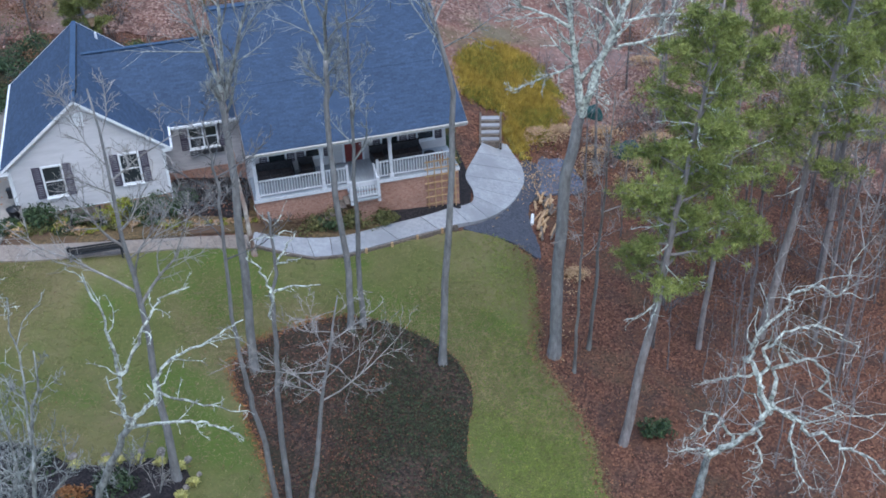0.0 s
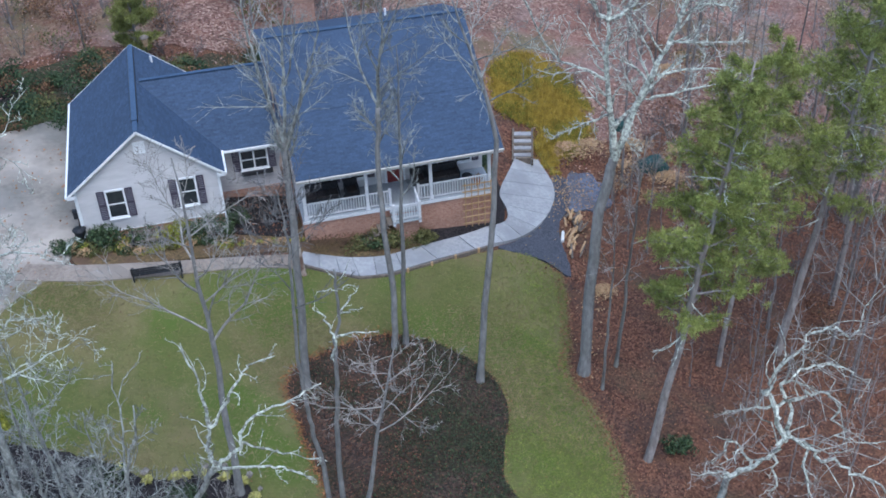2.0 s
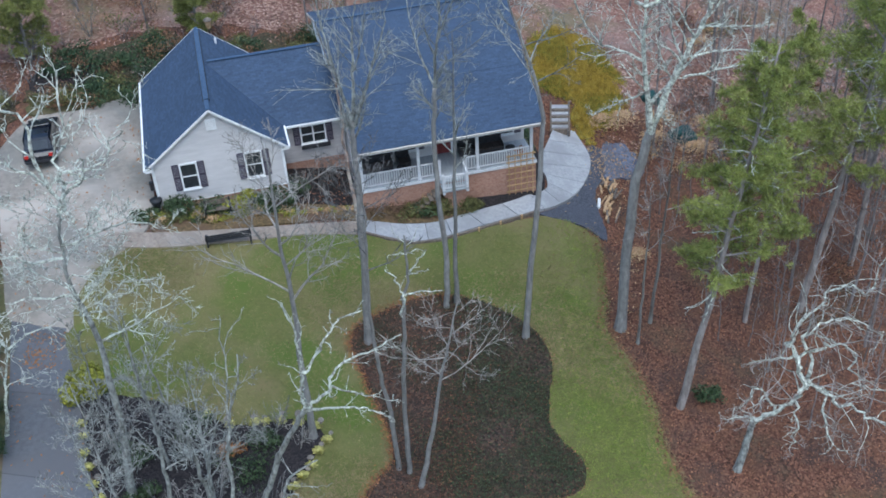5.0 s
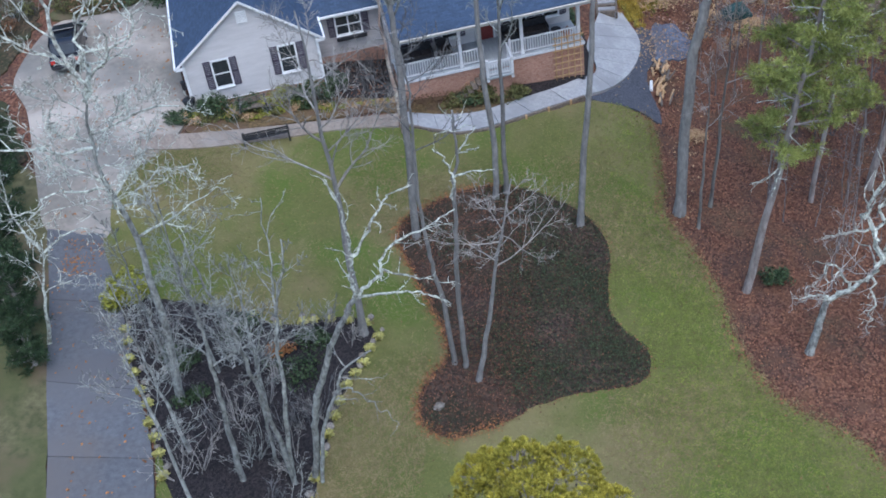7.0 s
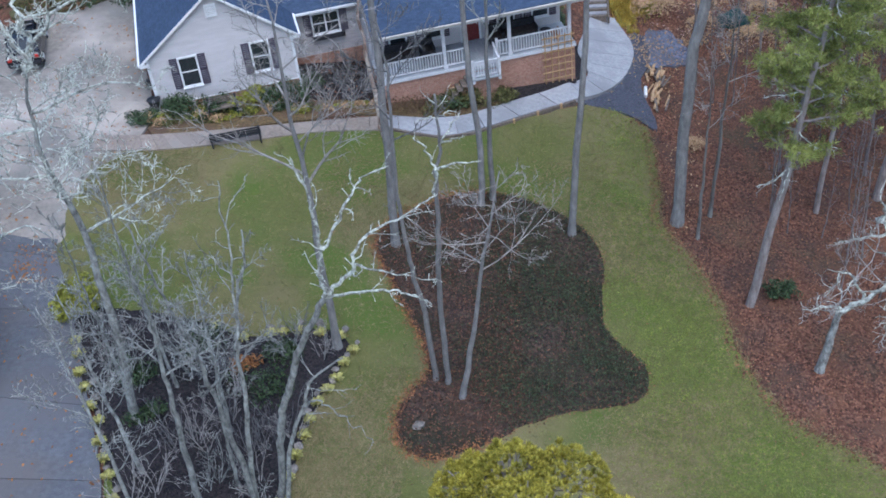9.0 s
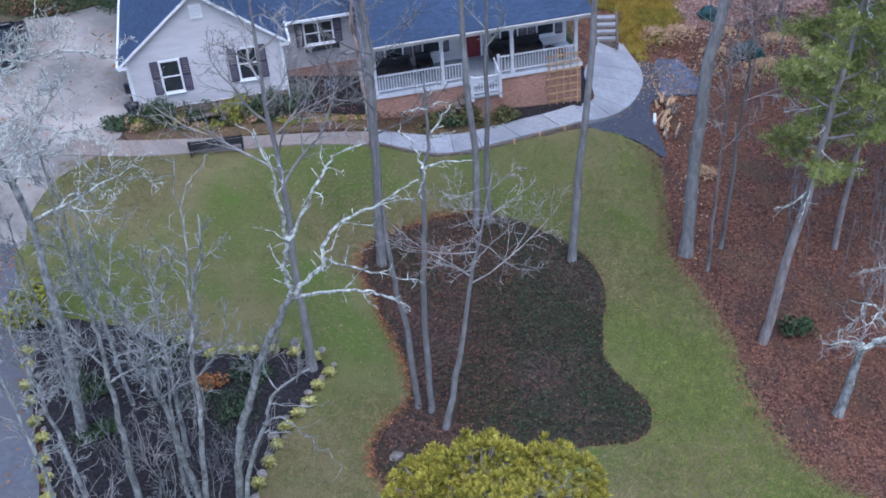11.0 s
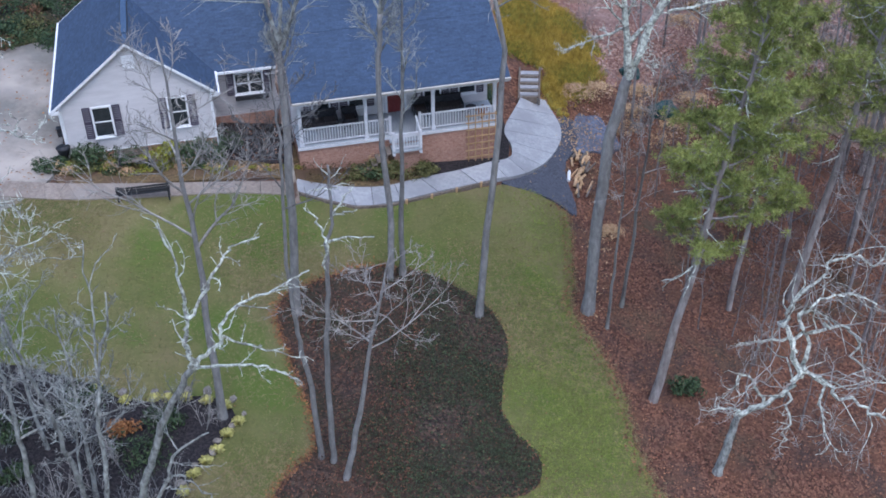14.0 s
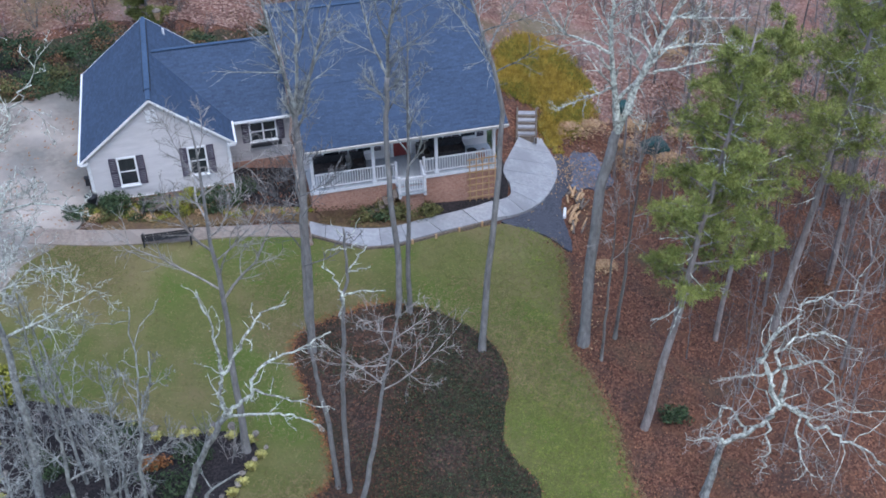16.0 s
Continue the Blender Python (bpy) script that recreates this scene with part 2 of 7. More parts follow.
M_RED = mat("red_paint", (0.16, 0.03, 0.03), (0.22, 0.05, 0.045), 6.0, 0.45, 0.05)
M_TIMBER = mat("tan_timber", (0.40, 0.25, 0.12), (0.55, 0.37, 0.20), 5.0, 0.8, 0.2, stretch=(1, 1, 0.15), rand=0.12)
M_OLDWOOD = mat("weathered_timber", (0.10, 0.08, 0.065), (0.20, 0.165, 0.135), 6.0, 0.9, 0.4, rand=0.15)
M_DECK = mat("porch_boards", (0.33, 0.35, 0.37), (0.43, 0.45, 0.47), 3.0, 0.7, 0.1, stretch=(6, 0.4, 1))
M_PANE = glass_pane("window_glass")
M_METAL = mat("galvanised_cap", (0.68, 0.69, 0.7), (0.8, 0.8, 0.8), 4.0, 0.4, 0.05, metallic=0.5)
M_BARK = mat("grey_bark", (0.105, 0.096, 0.086), (0.225, 0.21, 0.192), 5.0, 0.95, 0.8, big=0.7, c=(0.31, 0.31, 0.275), stretch=(1, 1, 0.25), rand=0.2)
M_LICHEN = mat("lichen_bark", (0.105, 0.103, 0.095), (0.38, 0.39, 0.357), 5.0, 0.95, 0.8, big=0.8, stretch=(1, 1, 0.5), rand=0.25, spread=0.14)
M_TRUNK = mat("grey_trunk", (0.130, 0.124, 0.118), (0.285, 0.275, 0.262), 5.0, 0.95, 0.8, big=0.7, stretch=(1, 1, 0.35), rand=0.15, spread=0.2)
M_WHITEBARK = mat("white_lichen", (0.19, 0.185, 0.160), (0.66, 0.69, 0.60), 5.5, 0.95, 0.6, big=0.9, rand=0.12, spread=0.10)
M_PEEL = mat("peeling_bark", (0.16, 0.10, 0.075), (0.62, 0.55, 0.47), 2.6, 0.9, 0.6, big=1.3, c=(0.30, 0.20, 0.16), stretch=(1, 1, 0.5), spread=0.08)
M_TWIG = mat("grey_twig", (0.17, 0.155, 0.14), (0.40, 0.375, 0.345), 3.0, 0.95, 0.2, big=0.5, rand=0.2)
M_PINEBARK = mat("pine_bark", (0.17, 0.145, 0.13), (0.36, 0.32, 0.30), 5.0, 0.95, 0.8, big=0.8, stretch=(1, 1, 0.25))
M_NEEDLE = mat("pine_needles", (0.125, 0.158, 0.034), (0.335, 0.355, 0.10), 2.0, 0.7, 0.0, big=0.35, island=0.45)
M_OLIVEPINE = mat("olive_needles", (0.125, 0.14, 0.036), (0.28, 0.285, 0.085), 2.0, 0.8, 0.0, big=0.35, island=0.4)
M_YELLOWPINE = mat("yellow_green_needles", (0.24, 0.225, 0.03), (0.50, 0.435, 0.07), 2.5, 0.7, 0.0, big=0.9, island=0.5)
M_EVERGREEN = mat("dark_evergreen", (0.022, 0.042, 0.020), (0.055, 0.088, 0.036), 4.0, 0.7, 0.0, big=0.8, island=0.5)
M_BOXWOOD = mat("boxwood_leaf", (0.024, 0.042, 0.018), (0.062, 0.092, 0.034), 5.0, 0.6, 0.0, big=0.8, island=0.45)
M_LIME = mat("lime_leaf", (0.14, 0.15, 0.016), (0.30, 0.29, 0.04), 5.0, 0.65, 0.0, big=0.8, island=0.4)
M_OLIVE = mat("olive_leaf", (0.06, 0.065, 0.02), (0.16, 0.15, 0.05), 5.0, 0.65, 0.0, big=0.8, island=0.4)
M_CREAM = mat("cream_leaf", (0.38, 0.36, 0.11), (0.60, 0.57, 0.24), 6.0, 0.65, 0.0, big=1.0, island=0.35)
M_IVY = mat("ground_ivy", (0.018, 0.028, 0.013), (0.062, 0.076, 0.032), 6.0, 0.6, 0.0, big=0.5, island=0.6)
M_DEADLEAF = mat("fallen_leaves", (0.095, 0.042, 0.026), (0.290, 0.140, 0.075), 4.0, 0.85, 0.0, big=0.3, island=0.55)
M_WOODGRAY = mat("woods_bark", (0.115, 0.098, 0.092), (0.265, 0.238, 0.228), 4.0, 0.95, 0.6, big=0.5, stretch=(1, 1, 0.3), rand=0.3)
M_BEECH = mat("brown_beech_leaf", (0.085, 0.046, 0.026), (0.27, 0.150, 0.082), 4.0, 0.85, 0.0, big=0.5, island=0.55)
M_STRAWBLADE = mat("straw_blade", (0.185, 0.150, 0.070), (0.265, 0.212, 0.108), 2.0, 0.85, 0.0, big=0.4, island=0.25)
M_GREENBLADE = mat("green_blade", (0.12, 0.155, 0.024), (0.215, 0.245, 0.048), 2.0, 0.8, 0.0, big=0.4, island=0.35)
# Leaf colours lifted to carry the haze over the far floor.
M_PALELEAF = mat("hazed_leaves", (0.18, 0.105, 0.085), (0.46, 0.32, 0.27), 4.0, 0.85, 0.0, big=0.3, island=0.5)
M_DARKTWIG = mat("dark_twig", (0.07, 0.068, 0.068), (0.20, 0.195, 0.19), 3.0, 0.95, 0.2, big=0.5, rand=0.25)
M_BEDLEAF = mat("bed_leaf", (0.052, 0.027, 0.019), (0.168, 0.078, 0.043), 4.0, 0.85, 0.0, big=0.3, island=0.6)
M_RUST = mat("rust_leaf", (0.20, 0.085, 0.03), (0.36, 0.165, 0.06), 4.0, 0.8, 0.0, island=0.4)
M_GRASS = mat("grass_blade", (0.11, 0.118, 0.032), (0.205, 0.197, 0.068), 1.5, 0.8, 0.0, big=0.3, c=(0.20, 0.168, 0.08), island=0.35)
M_STONE = mat("field_stone", (0.12, 0.105, 0.09), (0.31, 0.275, 0.235), 6.0, 0.9, 0.5, big=1.5, rand=0.25)
M_CAR = mat("dark_car_paint", (0.010, 0.012, 0.018), (0.016, 0.018, 0.026), 3.0, 0.18, 0.0, spec=0.6)
M_TYRE = mat("tyre_rubber", (0.015, 0.015, 0.016), (0.03, 0.03, 0.03), 8.0, 0.85, 0.2)
M_TAIL = mat("tail_lens", (0.45, 0.02, 0.015), (0.55, 0.03, 0.02), 3.0, 0.25, 0.0)
M_TARP = mat("green_tarp", (0.010, 0.045, 0.045), (0.025, 0.075, 0.07), 5.0, 0.55, 0.4, big=1.0)
M_CUSHION = mat("brown_cushion", (0.035, 0.03, 0.028), (0.07, 0.055, 0.05), 8.0, 0.9, 0.3)
M_TERRACOTTA = mat("terracotta", (0.32, 0.12, 0.06), (0.42, 0.18, 0.10), 6.0, 0.8, 0.2)


# ---- mesh helpers ----
def mesh_of(name, V, F, material, smooth=False):
    me = bpy.data.meshes.new(name)
    me.from_pydata(V, [], F)
    me.materials.append(material)
    if smooth:
        me.polygons.foreach_set("use_smooth", [True] * len(me.polygons))
    me.update()
    return me


def part_vf(name, V, F, material, parent=None, label="", smooth=False):
    ob = new(name, mesh_of(name, V, F, material, smooth))
    ob.parent = parent
    return tagged(ob, label)


def part(name, bm, material, parent=None, label="", smooth=False):
    me = bpy.data.meshes.new(name)
    bm.to_mesh(me)
    bm.free()
    me.materials.append(material)
    if smooth:
        me.polygons.foreach_set("use_smooth", [True] * len(me.polygons))
    ob = new(name, me)
    ob.parent = parent
    return tagged(ob, label)


def thing(name, m, label, category, group="", kind=""):
    ob = new(name)
    ob.empty_display_size = 0.2
    ob.matrix_world = m
    return tagged(ob, label, category, group, kind)


def box(bm, x0, x1, y0, y1, z0, z1, bevel=0.0, m=None):
    verts = [bm.verts.new((x, y, z)) for z in (z0, z1) for x, y in ((x0, y0), (x1, y0), (x1, y1), (x0, y1))]
    faces = [bm.faces.new([verts[i] for i in f]) for f in ((3, 2, 1, 0), (4, 5, 6, 7), (0, 1, 5, 4), (1, 2, 6, 5), (2, 3, 7, 6), (3, 0, 4, 7))]
    if bevel:
        edges = {e for f in faces for e in f.edges}
        got = bmesh.ops.bevel(bm, geom=list(edges), offset=bevel, segments=2, affect="EDGES", profile=0.6)
        verts = list({v for f in got["faces"] for v in f.verts} | {v for v in verts if v.is_valid})
    if m is not None:
        bmesh.ops.transform(bm, matrix=m, verts=verts)
    return bm


def boxes(*rows, bevel=0.0):
    bm = bmesh.new()
    for r in rows:
        box(bm, *r, bevel=bevel)
    return bm


def slab(bm, quad, thick):
    """A flat plate with its upper face through the given corners, thick straight down, with metre UVs along its slope."""
    top = [bm.verts.new(p) for p in quad]
    low = [bm.verts.new((p[0], p[1], p[2] - thick)) for p in quad]
    n = len(quad)
    f = bm.faces.new(top)
    mine = [f, bm.faces.new(low[::-1])]
    for i in range(n):
        mine.append(bm.faces.new((top[i], low[i], low[(i + 1) % n], top[(i + 1) % n])))
    lay = bm.loops.layers.uv.verify()
    f.normal_update()
    nrm = f.normal
    along = nrm.cross(Vector((0, 0, 1)))
    along = along.normalized() if along.length > 1e-4 else Vector((1, 0, 0))
    up = nrm.cross(along)
    for face in mine:
        for loop in face.loops:
            loop[lay].uv = (loop.vert.co.dot(along), loop.vert.co.dot(up))
    return bm


def brick_box(bm, *b):
    box(bm, *b)
    lay = bm.loops.layers.uv.verify()
    for f in bm.faces:
        f.normal_update()
        for loop in f.loops:
            p = loop.vert.co
            loop[lay].uv = (p.x if abs(f.normal.y) > 0.5 else p.y, p.z)
    return bm


def tube(V, F, pts, radii, n=5, closed=True):
    """Adds a tapered tube along pts to the vertex and face lists."""
    base = len(V)
    side = Vector((1, 0, 0))
    for i, p in enumerate(pts):
        d = (pts[min(i + 1, len(pts) - 1)] - pts[max(i - 1, 0)]).normalized()
        side = side - d * side.dot(d)
        if side.length < 1e-3:
            side = d.orthogonal()
        side = side.normalized()
        other = d.cross(side)
        for k in range(n):
            a = 2 * math.pi * k / n
            V.append(tuple(p + (side * math.cos(a) + other * math.sin(a)) * radii[i]))
    for i in range(len(pts) - 1):
        for k in range(n):
            a, b = base + i * n + k, base + i * n + (k + 1) % n
            F.append((a, b, b + n, a + n))
    if closed:
        F.append(tuple(base + (len(pts) - 1) * n + k for k in range(n)))


def smooth_outline(points, step=0.5, jitter=0.0, rng=None):
    """A closed Catmull-Rom curve through the points."""
    n, out = len(points), []
    for i in range(n):
        p0, p1, p2, p3 = (Vector(points[(i + k - 1) % n]) for k in range(4))
        m = max(1, int((p2 - p1).length / step))
        for j in range(m):
            t = j / m
            q = 0.5 * ((2 * p1) + (p2 - p0) * t + (2 * p0 - 5 * p1 + 4 * p2 - p3) * t * t + (3 * p1 - p0 - 3 * p2 + p3) * t ** 3)
            if jitter:
                q = q + Vector((rng.uniform(-jitter, jitter), rng.uniform(-jitter, jitter)))
            out.append(q)
    return out


def inside_many(pts, poly):
    """Which of the points lie inside the outline."""
    pts, poly = np.asarray(pts, float).reshape(-1, 2), np.array([(p[0], p[1]) for p in poly])
    x, y, hit = pts[:, 0], pts[:, 1], np.zeros(len(pts), bool)
    for (x1, y1), (x2, y2) in zip(np.roll(poly, 1, 0), poly):
        if y1 != y2:
            hit ^= ((y1 > y) != (y2 > y)) & (x < (x2 - x1) * (y - y1) / (y2 - y1) + x1)
    return hit


def inside(p, poly):
    return bool(inside_many([p], poly)[0])


def sheet(name, outline, lift, material, label, category, cell=1.0, drop=0.25, rise=None):
    """A piece of ground cover: it follows the ground, lift above it, with a skirt going down at its edge."""
    from mathutils.geometry import delaunay_2d_cdt
    outline = [Vector(p) for p in outline]
    xs, ys = [p[0] for p in outline], [p[1] for p in outline]
    pts, n = list(outline), len(outline)
    grid = [(i * cell, j * cell) for i in range(int(min(xs) / cell), int(max(xs) / cell) + 1) for j in range(int(min(ys) / cell), int(max(ys) / cell) + 1)]
    pts += [Vector(p) for p, ok in zip(grid, inside_many(grid, outline)) if ok]
    edges = [(i, (i + 1) % n) for i in range(n)]
    co, _, tri, *_ = delaunay_2d_cdt(pts, edges, [], 1, 1e-4)
    height = rise or (lambda x, y: 0.0)
    V = [(p[0], p[1], ground(p[0], p[1]) + lift + height(p[0], p[1])) for p in co]
    F = [tuple(f) for f in tri]
    rim = len(V)
    V += [(p[0], p[1], ground(p[0], p[1]) + lift + height(p[0], p[1]) - drop) for p in outline]
    V += [(p[0], p[1], ground(p[0], p[1]) + lift + height(p[0], p[1])) for p in outline]
    F += [(rim + n + i, rim + i, rim + (i + 1) % n, rim + n + (i + 1) % n) for i in range(n)]
    ob = new(name, mesh_of(name, V, F, material, False))
    return tagged(ob, label, category, kind="structure")

# ---- ground ----
def build_ground():
    """One sheet to the horizon, fine near the house and coarse far away."""
    def axis(lo, hi, step, far):
        near = list(np.arange(lo, hi + step / 2, step))
        out, d = [], step
        v = hi
        while v < far:
            d *= 1.5
            v += d
            out.append(v)
        back, d, v = [], step, lo
        while v > -far:
            d *= 1.5
            v -= d
            back.append(v)
        return back[::-1] + near + out
    xs, ys = axis(-60, 50, 1.0, 2500), axis(5, 115, 1.0, 2500)
    V = []
    for y in ys:
        for x in xs:
            rough = 0.10 * noise.noise(Vector((x * 0.35, y * 0.35, 0)))
            V.append((float(x), float(y), ground(x, y) - 0.08 + rough * 0.5))
    w = len(xs)
    F = [(j * w + i, j * w + i + 1, (j + 1) * w + i + 1, (j + 1) * w + i) for j in range(len(ys) - 1) for i in range(w - 1)]
    tagged(new("ground", mesh_of("ground", V, F, M_LEAF_FLOOR, True)), "woodland floor under a red-brown layer of fallen leaves", "ground", kind="structure")


build_ground()
rng = random.Random(11)
UPPER_WOODS = smooth_outline([(-75, 66), (-58, 69), (-46, 66), (-38, 65), (-34, 66), (-28, 69.5), (-20, 71), (-12, 70), (-4, 67), (2, 66), (9, 67), (14, 71), (20, 66), (28, 62), (36, 66), (46, 62), (60, 66), (75, 100), (40, 135), (-40, 135), (-75, 110)], 0.8, 0.45, rng)
# Second floor sheet, lighter than the near one to paint in distance haze.
sheet("upper_woods_floor", UPPER_WOODS, -0.01, M_PALE_FLOOR, "far woodland floor under leaves paled in colour for distance haze", "ground", 1.6, 0.1)
LAWN = smooth_outline([(-25.6, 38.3), (-25.9, 41.0), (-25.0, 44.6), (-23.0, 45.4), (-19.5, 45.9), (-15.4, 47.1), (-11.1, 48.1), (-8.0, 48.0), (-4.9, 49.2), (-1.6, 50.5), (0.2, 51.2), (1.6, 51.4),
                       (2.9, 50.8), (3.4, 50.0), (3.5, 46.0), (3.3, 43.6), (4.4, 41.1), (5.4, 38.0), (5.8, 34.5), (7.5, 30.9), (11.0, 28.3), (13.0, 20.0), (8.0, 8.0), (-10.0, 4.0),
                       (-17.5, 10.0), (-20.0, 24.5), (-22.0, 31.0)], 0.4, 0.07, rng)
sheet("lawn", LAWN, 0.03, M_LAWN, "mown winter lawn, green with straw-coloured patches", "lawn", 0.8)
FAR_LAWN = smooth_outline([(-24.9, 25.5), (-26.1, 30.2), (-27.5, 35.3), (-29.05, 40.8), (-30.15, 43.2), (-33.0, 44.0), (-33.0, 34.0), (-30.0, 22.0), (-27.0, 10.0), (-21.2, 10.0)], 0.5, 0.06, rng)
sheet("lawn_strip", FAR_LAWN, 0.03, M_ROUGH, "rough grass strip beside the concrete drive", "lawn")
KIDNEY = smooth_outline([(-10.8, 40.1), (-10.2, 42.0), (-7.4, 44.1), (-5.0, 44.6), (-2.9, 44.2), (-1.2, 43.1), (-0.1, 41.3), (0.0, 39.3), (-0.3, 36.5), (0.2, 34.9), (1.3, 33.7), (1.4, 32.7),
                         (0.7, 31.5), (-3.0, 30.3), (-6.5, 28.2), (-8.0, 27.7), (-9.2, 28.5), (-9.2, 30.3), (-8.1, 32.8), (-9.5, 36.7)], 0.35, 0.06, rng)
sheet("planting_bed", KIDNEY, 0.07, M_BED, "kidney-shaped planting bed of dark soil, ivy and fallen leaves", "planting bed", 0.6, 0.12)
SHRUB_BED = smooth_outline([(-23.6, 34.6), (-22.0, 35.0), (-18.2, 34.4), (-15.8, 33.6), (-14.2, 34.1), (-12.4, 34.4), (-11.4, 33.4), (-11.9, 32.0), (-12.6, 30.0), (-13.2, 27.0), (-13.4, 24.0), (-14.0, 19.0), (-17.5, 16.0),
                            (-18.6, 22.0), (-20.2, 26.0), (-21.8, 29.6), (-23.0, 32.4)], 0.4, 0.08, rng)
sheet("shrub_bed", SHRUB_BED, 0.06, M_MULCH, "dark mulched bed under bare shrubs and trees", "planting bed", 0.6, 0.12)
DRIVE = smooth_outline([(-18.4, 18.0), (-20.2, 25.7), (-21.8, 29.4), (-23.8, 34.7), (-25.5, 38.3), (-25.8, 40.7), (-25.0, 43.4), (-23.6, 45.2), (-22.9, 48.0), (-24.5, 54.0), (-26.3, 60.8),
                        (-28.4, 59.8), (-30.3, 58.6), (-33.2, 57.5), (-34.0, 52.0), (-32.2, 48.6), (-30.1, 43.0), (-29.1, 40.8), (-27.6, 35.3), (-25.9, 30.2), (-24.0, 25.0), (-22.5, 18.0)], 0.6)
PAD = smooth_outline([(-25.6, 39.2), (-25.7, 41.0), (-25.0, 43.4), (-23.6, 45.2), (-22.9, 48.4), (-24.6, 54.0), (-26.3, 60.8), (-28.4, 59.8), (-30.3, 58.6), (-33.2, 57.5), (-34.0, 52.0), (-32.2, 48.6), (-30.1, 43.0), (-28.6, 39.4)], 0.6)
sheet("parking_pad", PAD, 0.05, M_PAD, "worn tan-grey concrete parking pad", "driveway", 1.0)
PAD_RIM = smooth_outline([(-26.4, 61.0), (-28.4, 60.0), (-30.3, 58.8), (-33.0, 58.0), (-33.6, 59.2), (-30.6, 60.4), (-28.4, 61.6), (-26.8, 62.6)], 0.4, 0.05, rng)
sheet("grass_rim", PAD_RIM, 0.10, M_ROUGH, "low grassy bank round the parking pad", "lawn", 0.6)
GRAVEL = smooth_outline([(-0.2, 51.3), (0.8, 51.3), (2.5, 51.3), (3.9, 50.7), (3.75, 52.6), (3.5, 54.3), (3.75, 56.4), (4.4, 57.8), (4.7, 59.6), (4.3, 61.2), (3.4, 61.0), (3.4, 58.3), (2.6, 55.4), (1.4, 53.1)], 0.35, 0.05, rng)
sheet("gravel_path", GRAVEL, 0.04, M_GRAVEL, "dark slate gravel strip beside the walk", "gravel", 0.6, 0.12)
SLATE = smooth_outline([(4.3, 57.7), (5.6, 58.0), (6.8, 58.9), (7.2, 60.4), (6.6, 61.9), (5.4, 62.2), (4.4, 61.3), (4.6, 59.5)], 0.35, 0.22, rng)
sheet("slate_patch", SLATE, 0.06, M_SLATE, "patch of pale blue slate chips beyond the walk", "gravel", 0.5, 0.12)
GOLD = smooth_outline([(-0.4, 70.0), (0.6, 74.0), (2.4, 76.4), (4.4, 75.4), (6.2, 71.7), (5.9, 66.8), (4.6, 63.4), (3.3, 61.5), (2.75, 62.6), (2.7, 65.6), (0.8, 66.2)], 0.35, 0.5, rng)
sheet("golden_bank", GOLD, 0.07, M_GOLD, "bank of golden ornamental grass beside the garden steps", "grass bank", 0.6, 0.12)
GARAGE_BED = smooth_outline([(-22.6, 46.6), (-20.2, 46.75), (-18.4, 47.3), (-15.2, 48.3), (-12.0, 49.4), (-10.6, 49.6), (-11.6, 52.6), (-15.0, 52.8), (-15.4, 49.9), (-19.0, 48.9), (-22.4, 48.0)], 0.4, 0.03, rng)
sheet("foundation_bed", GARAGE_BED, 0.06, M_LITTER, "leaf-littered planting bed along the house wall", "planting bed", 0.5, 0.12)


UNDER = smooth_outline([xy(-7.5, 13.0), xy(-4.0, 11.6), xy(2.0, 11.4), xy(8.0, 11.4), xy(13.6, 12.6), xy(14.0, 16.0), xy(11.0, 19.5), xy(6.0, 18.6), xy(1.5, 20.5), xy(-3.0, 18.8), xy(-6.5, 16.6)], 0.5, 0.4, rng)
sheet("understorey_floor", UNDER, 0.03, M_HUMUS, "dark humus and ivy under the shrubs behind the garage", "planting bed", 0.6, 0.12)
WEST = smooth_outline([(-31.2, 44.4), (-33.4, 48.6), (-34.9, 52.0), (-34.2, 57.6), (-35.2, 60.6), (-39.0, 62.5), (-46.0, 60.0), (-47.0, 50.0), (-42.0, 42.0), (-35.0, 41.0)], 0.5, 0.3, rng)
sheet("rough_ground", WEST, 0.02, M_HUMUS, "dark weedy ground west of the parking pad", "ground", 0.7, 0.12)
DARK_PATCH = smooth_outline([(-33.2, 64.5), (-31.6, 64.9), (-30.1, 64.0), (-29.7, 62.2), (-30.4, 61.6), (-32.0, 61.0), (-33.6, 60.6), (-34.6, 62.4)], 0.4, 0.08, rng)
sheet("dark_ground_patch", DARK_PATCH, 0.07, M_MULCH, "dark patch of ground beyond the parking pad", "planting bed", 0.6, 0.12)
LINK_BED = smooth_outline([xy(8.1, -0.6), xy(9.6, -1.0), xy(11.4, -1.2), xy(11.85, 0.4), xy(11.85, 2.5), xy(8.1, 2.5)], 0.4, 0.04, rng)
sheet("link_bed", LINK_BED, 0.10, M_MULCH, "dark mulched bed in the corner between garage and porch", "planting bed", 0.5, 0.12)


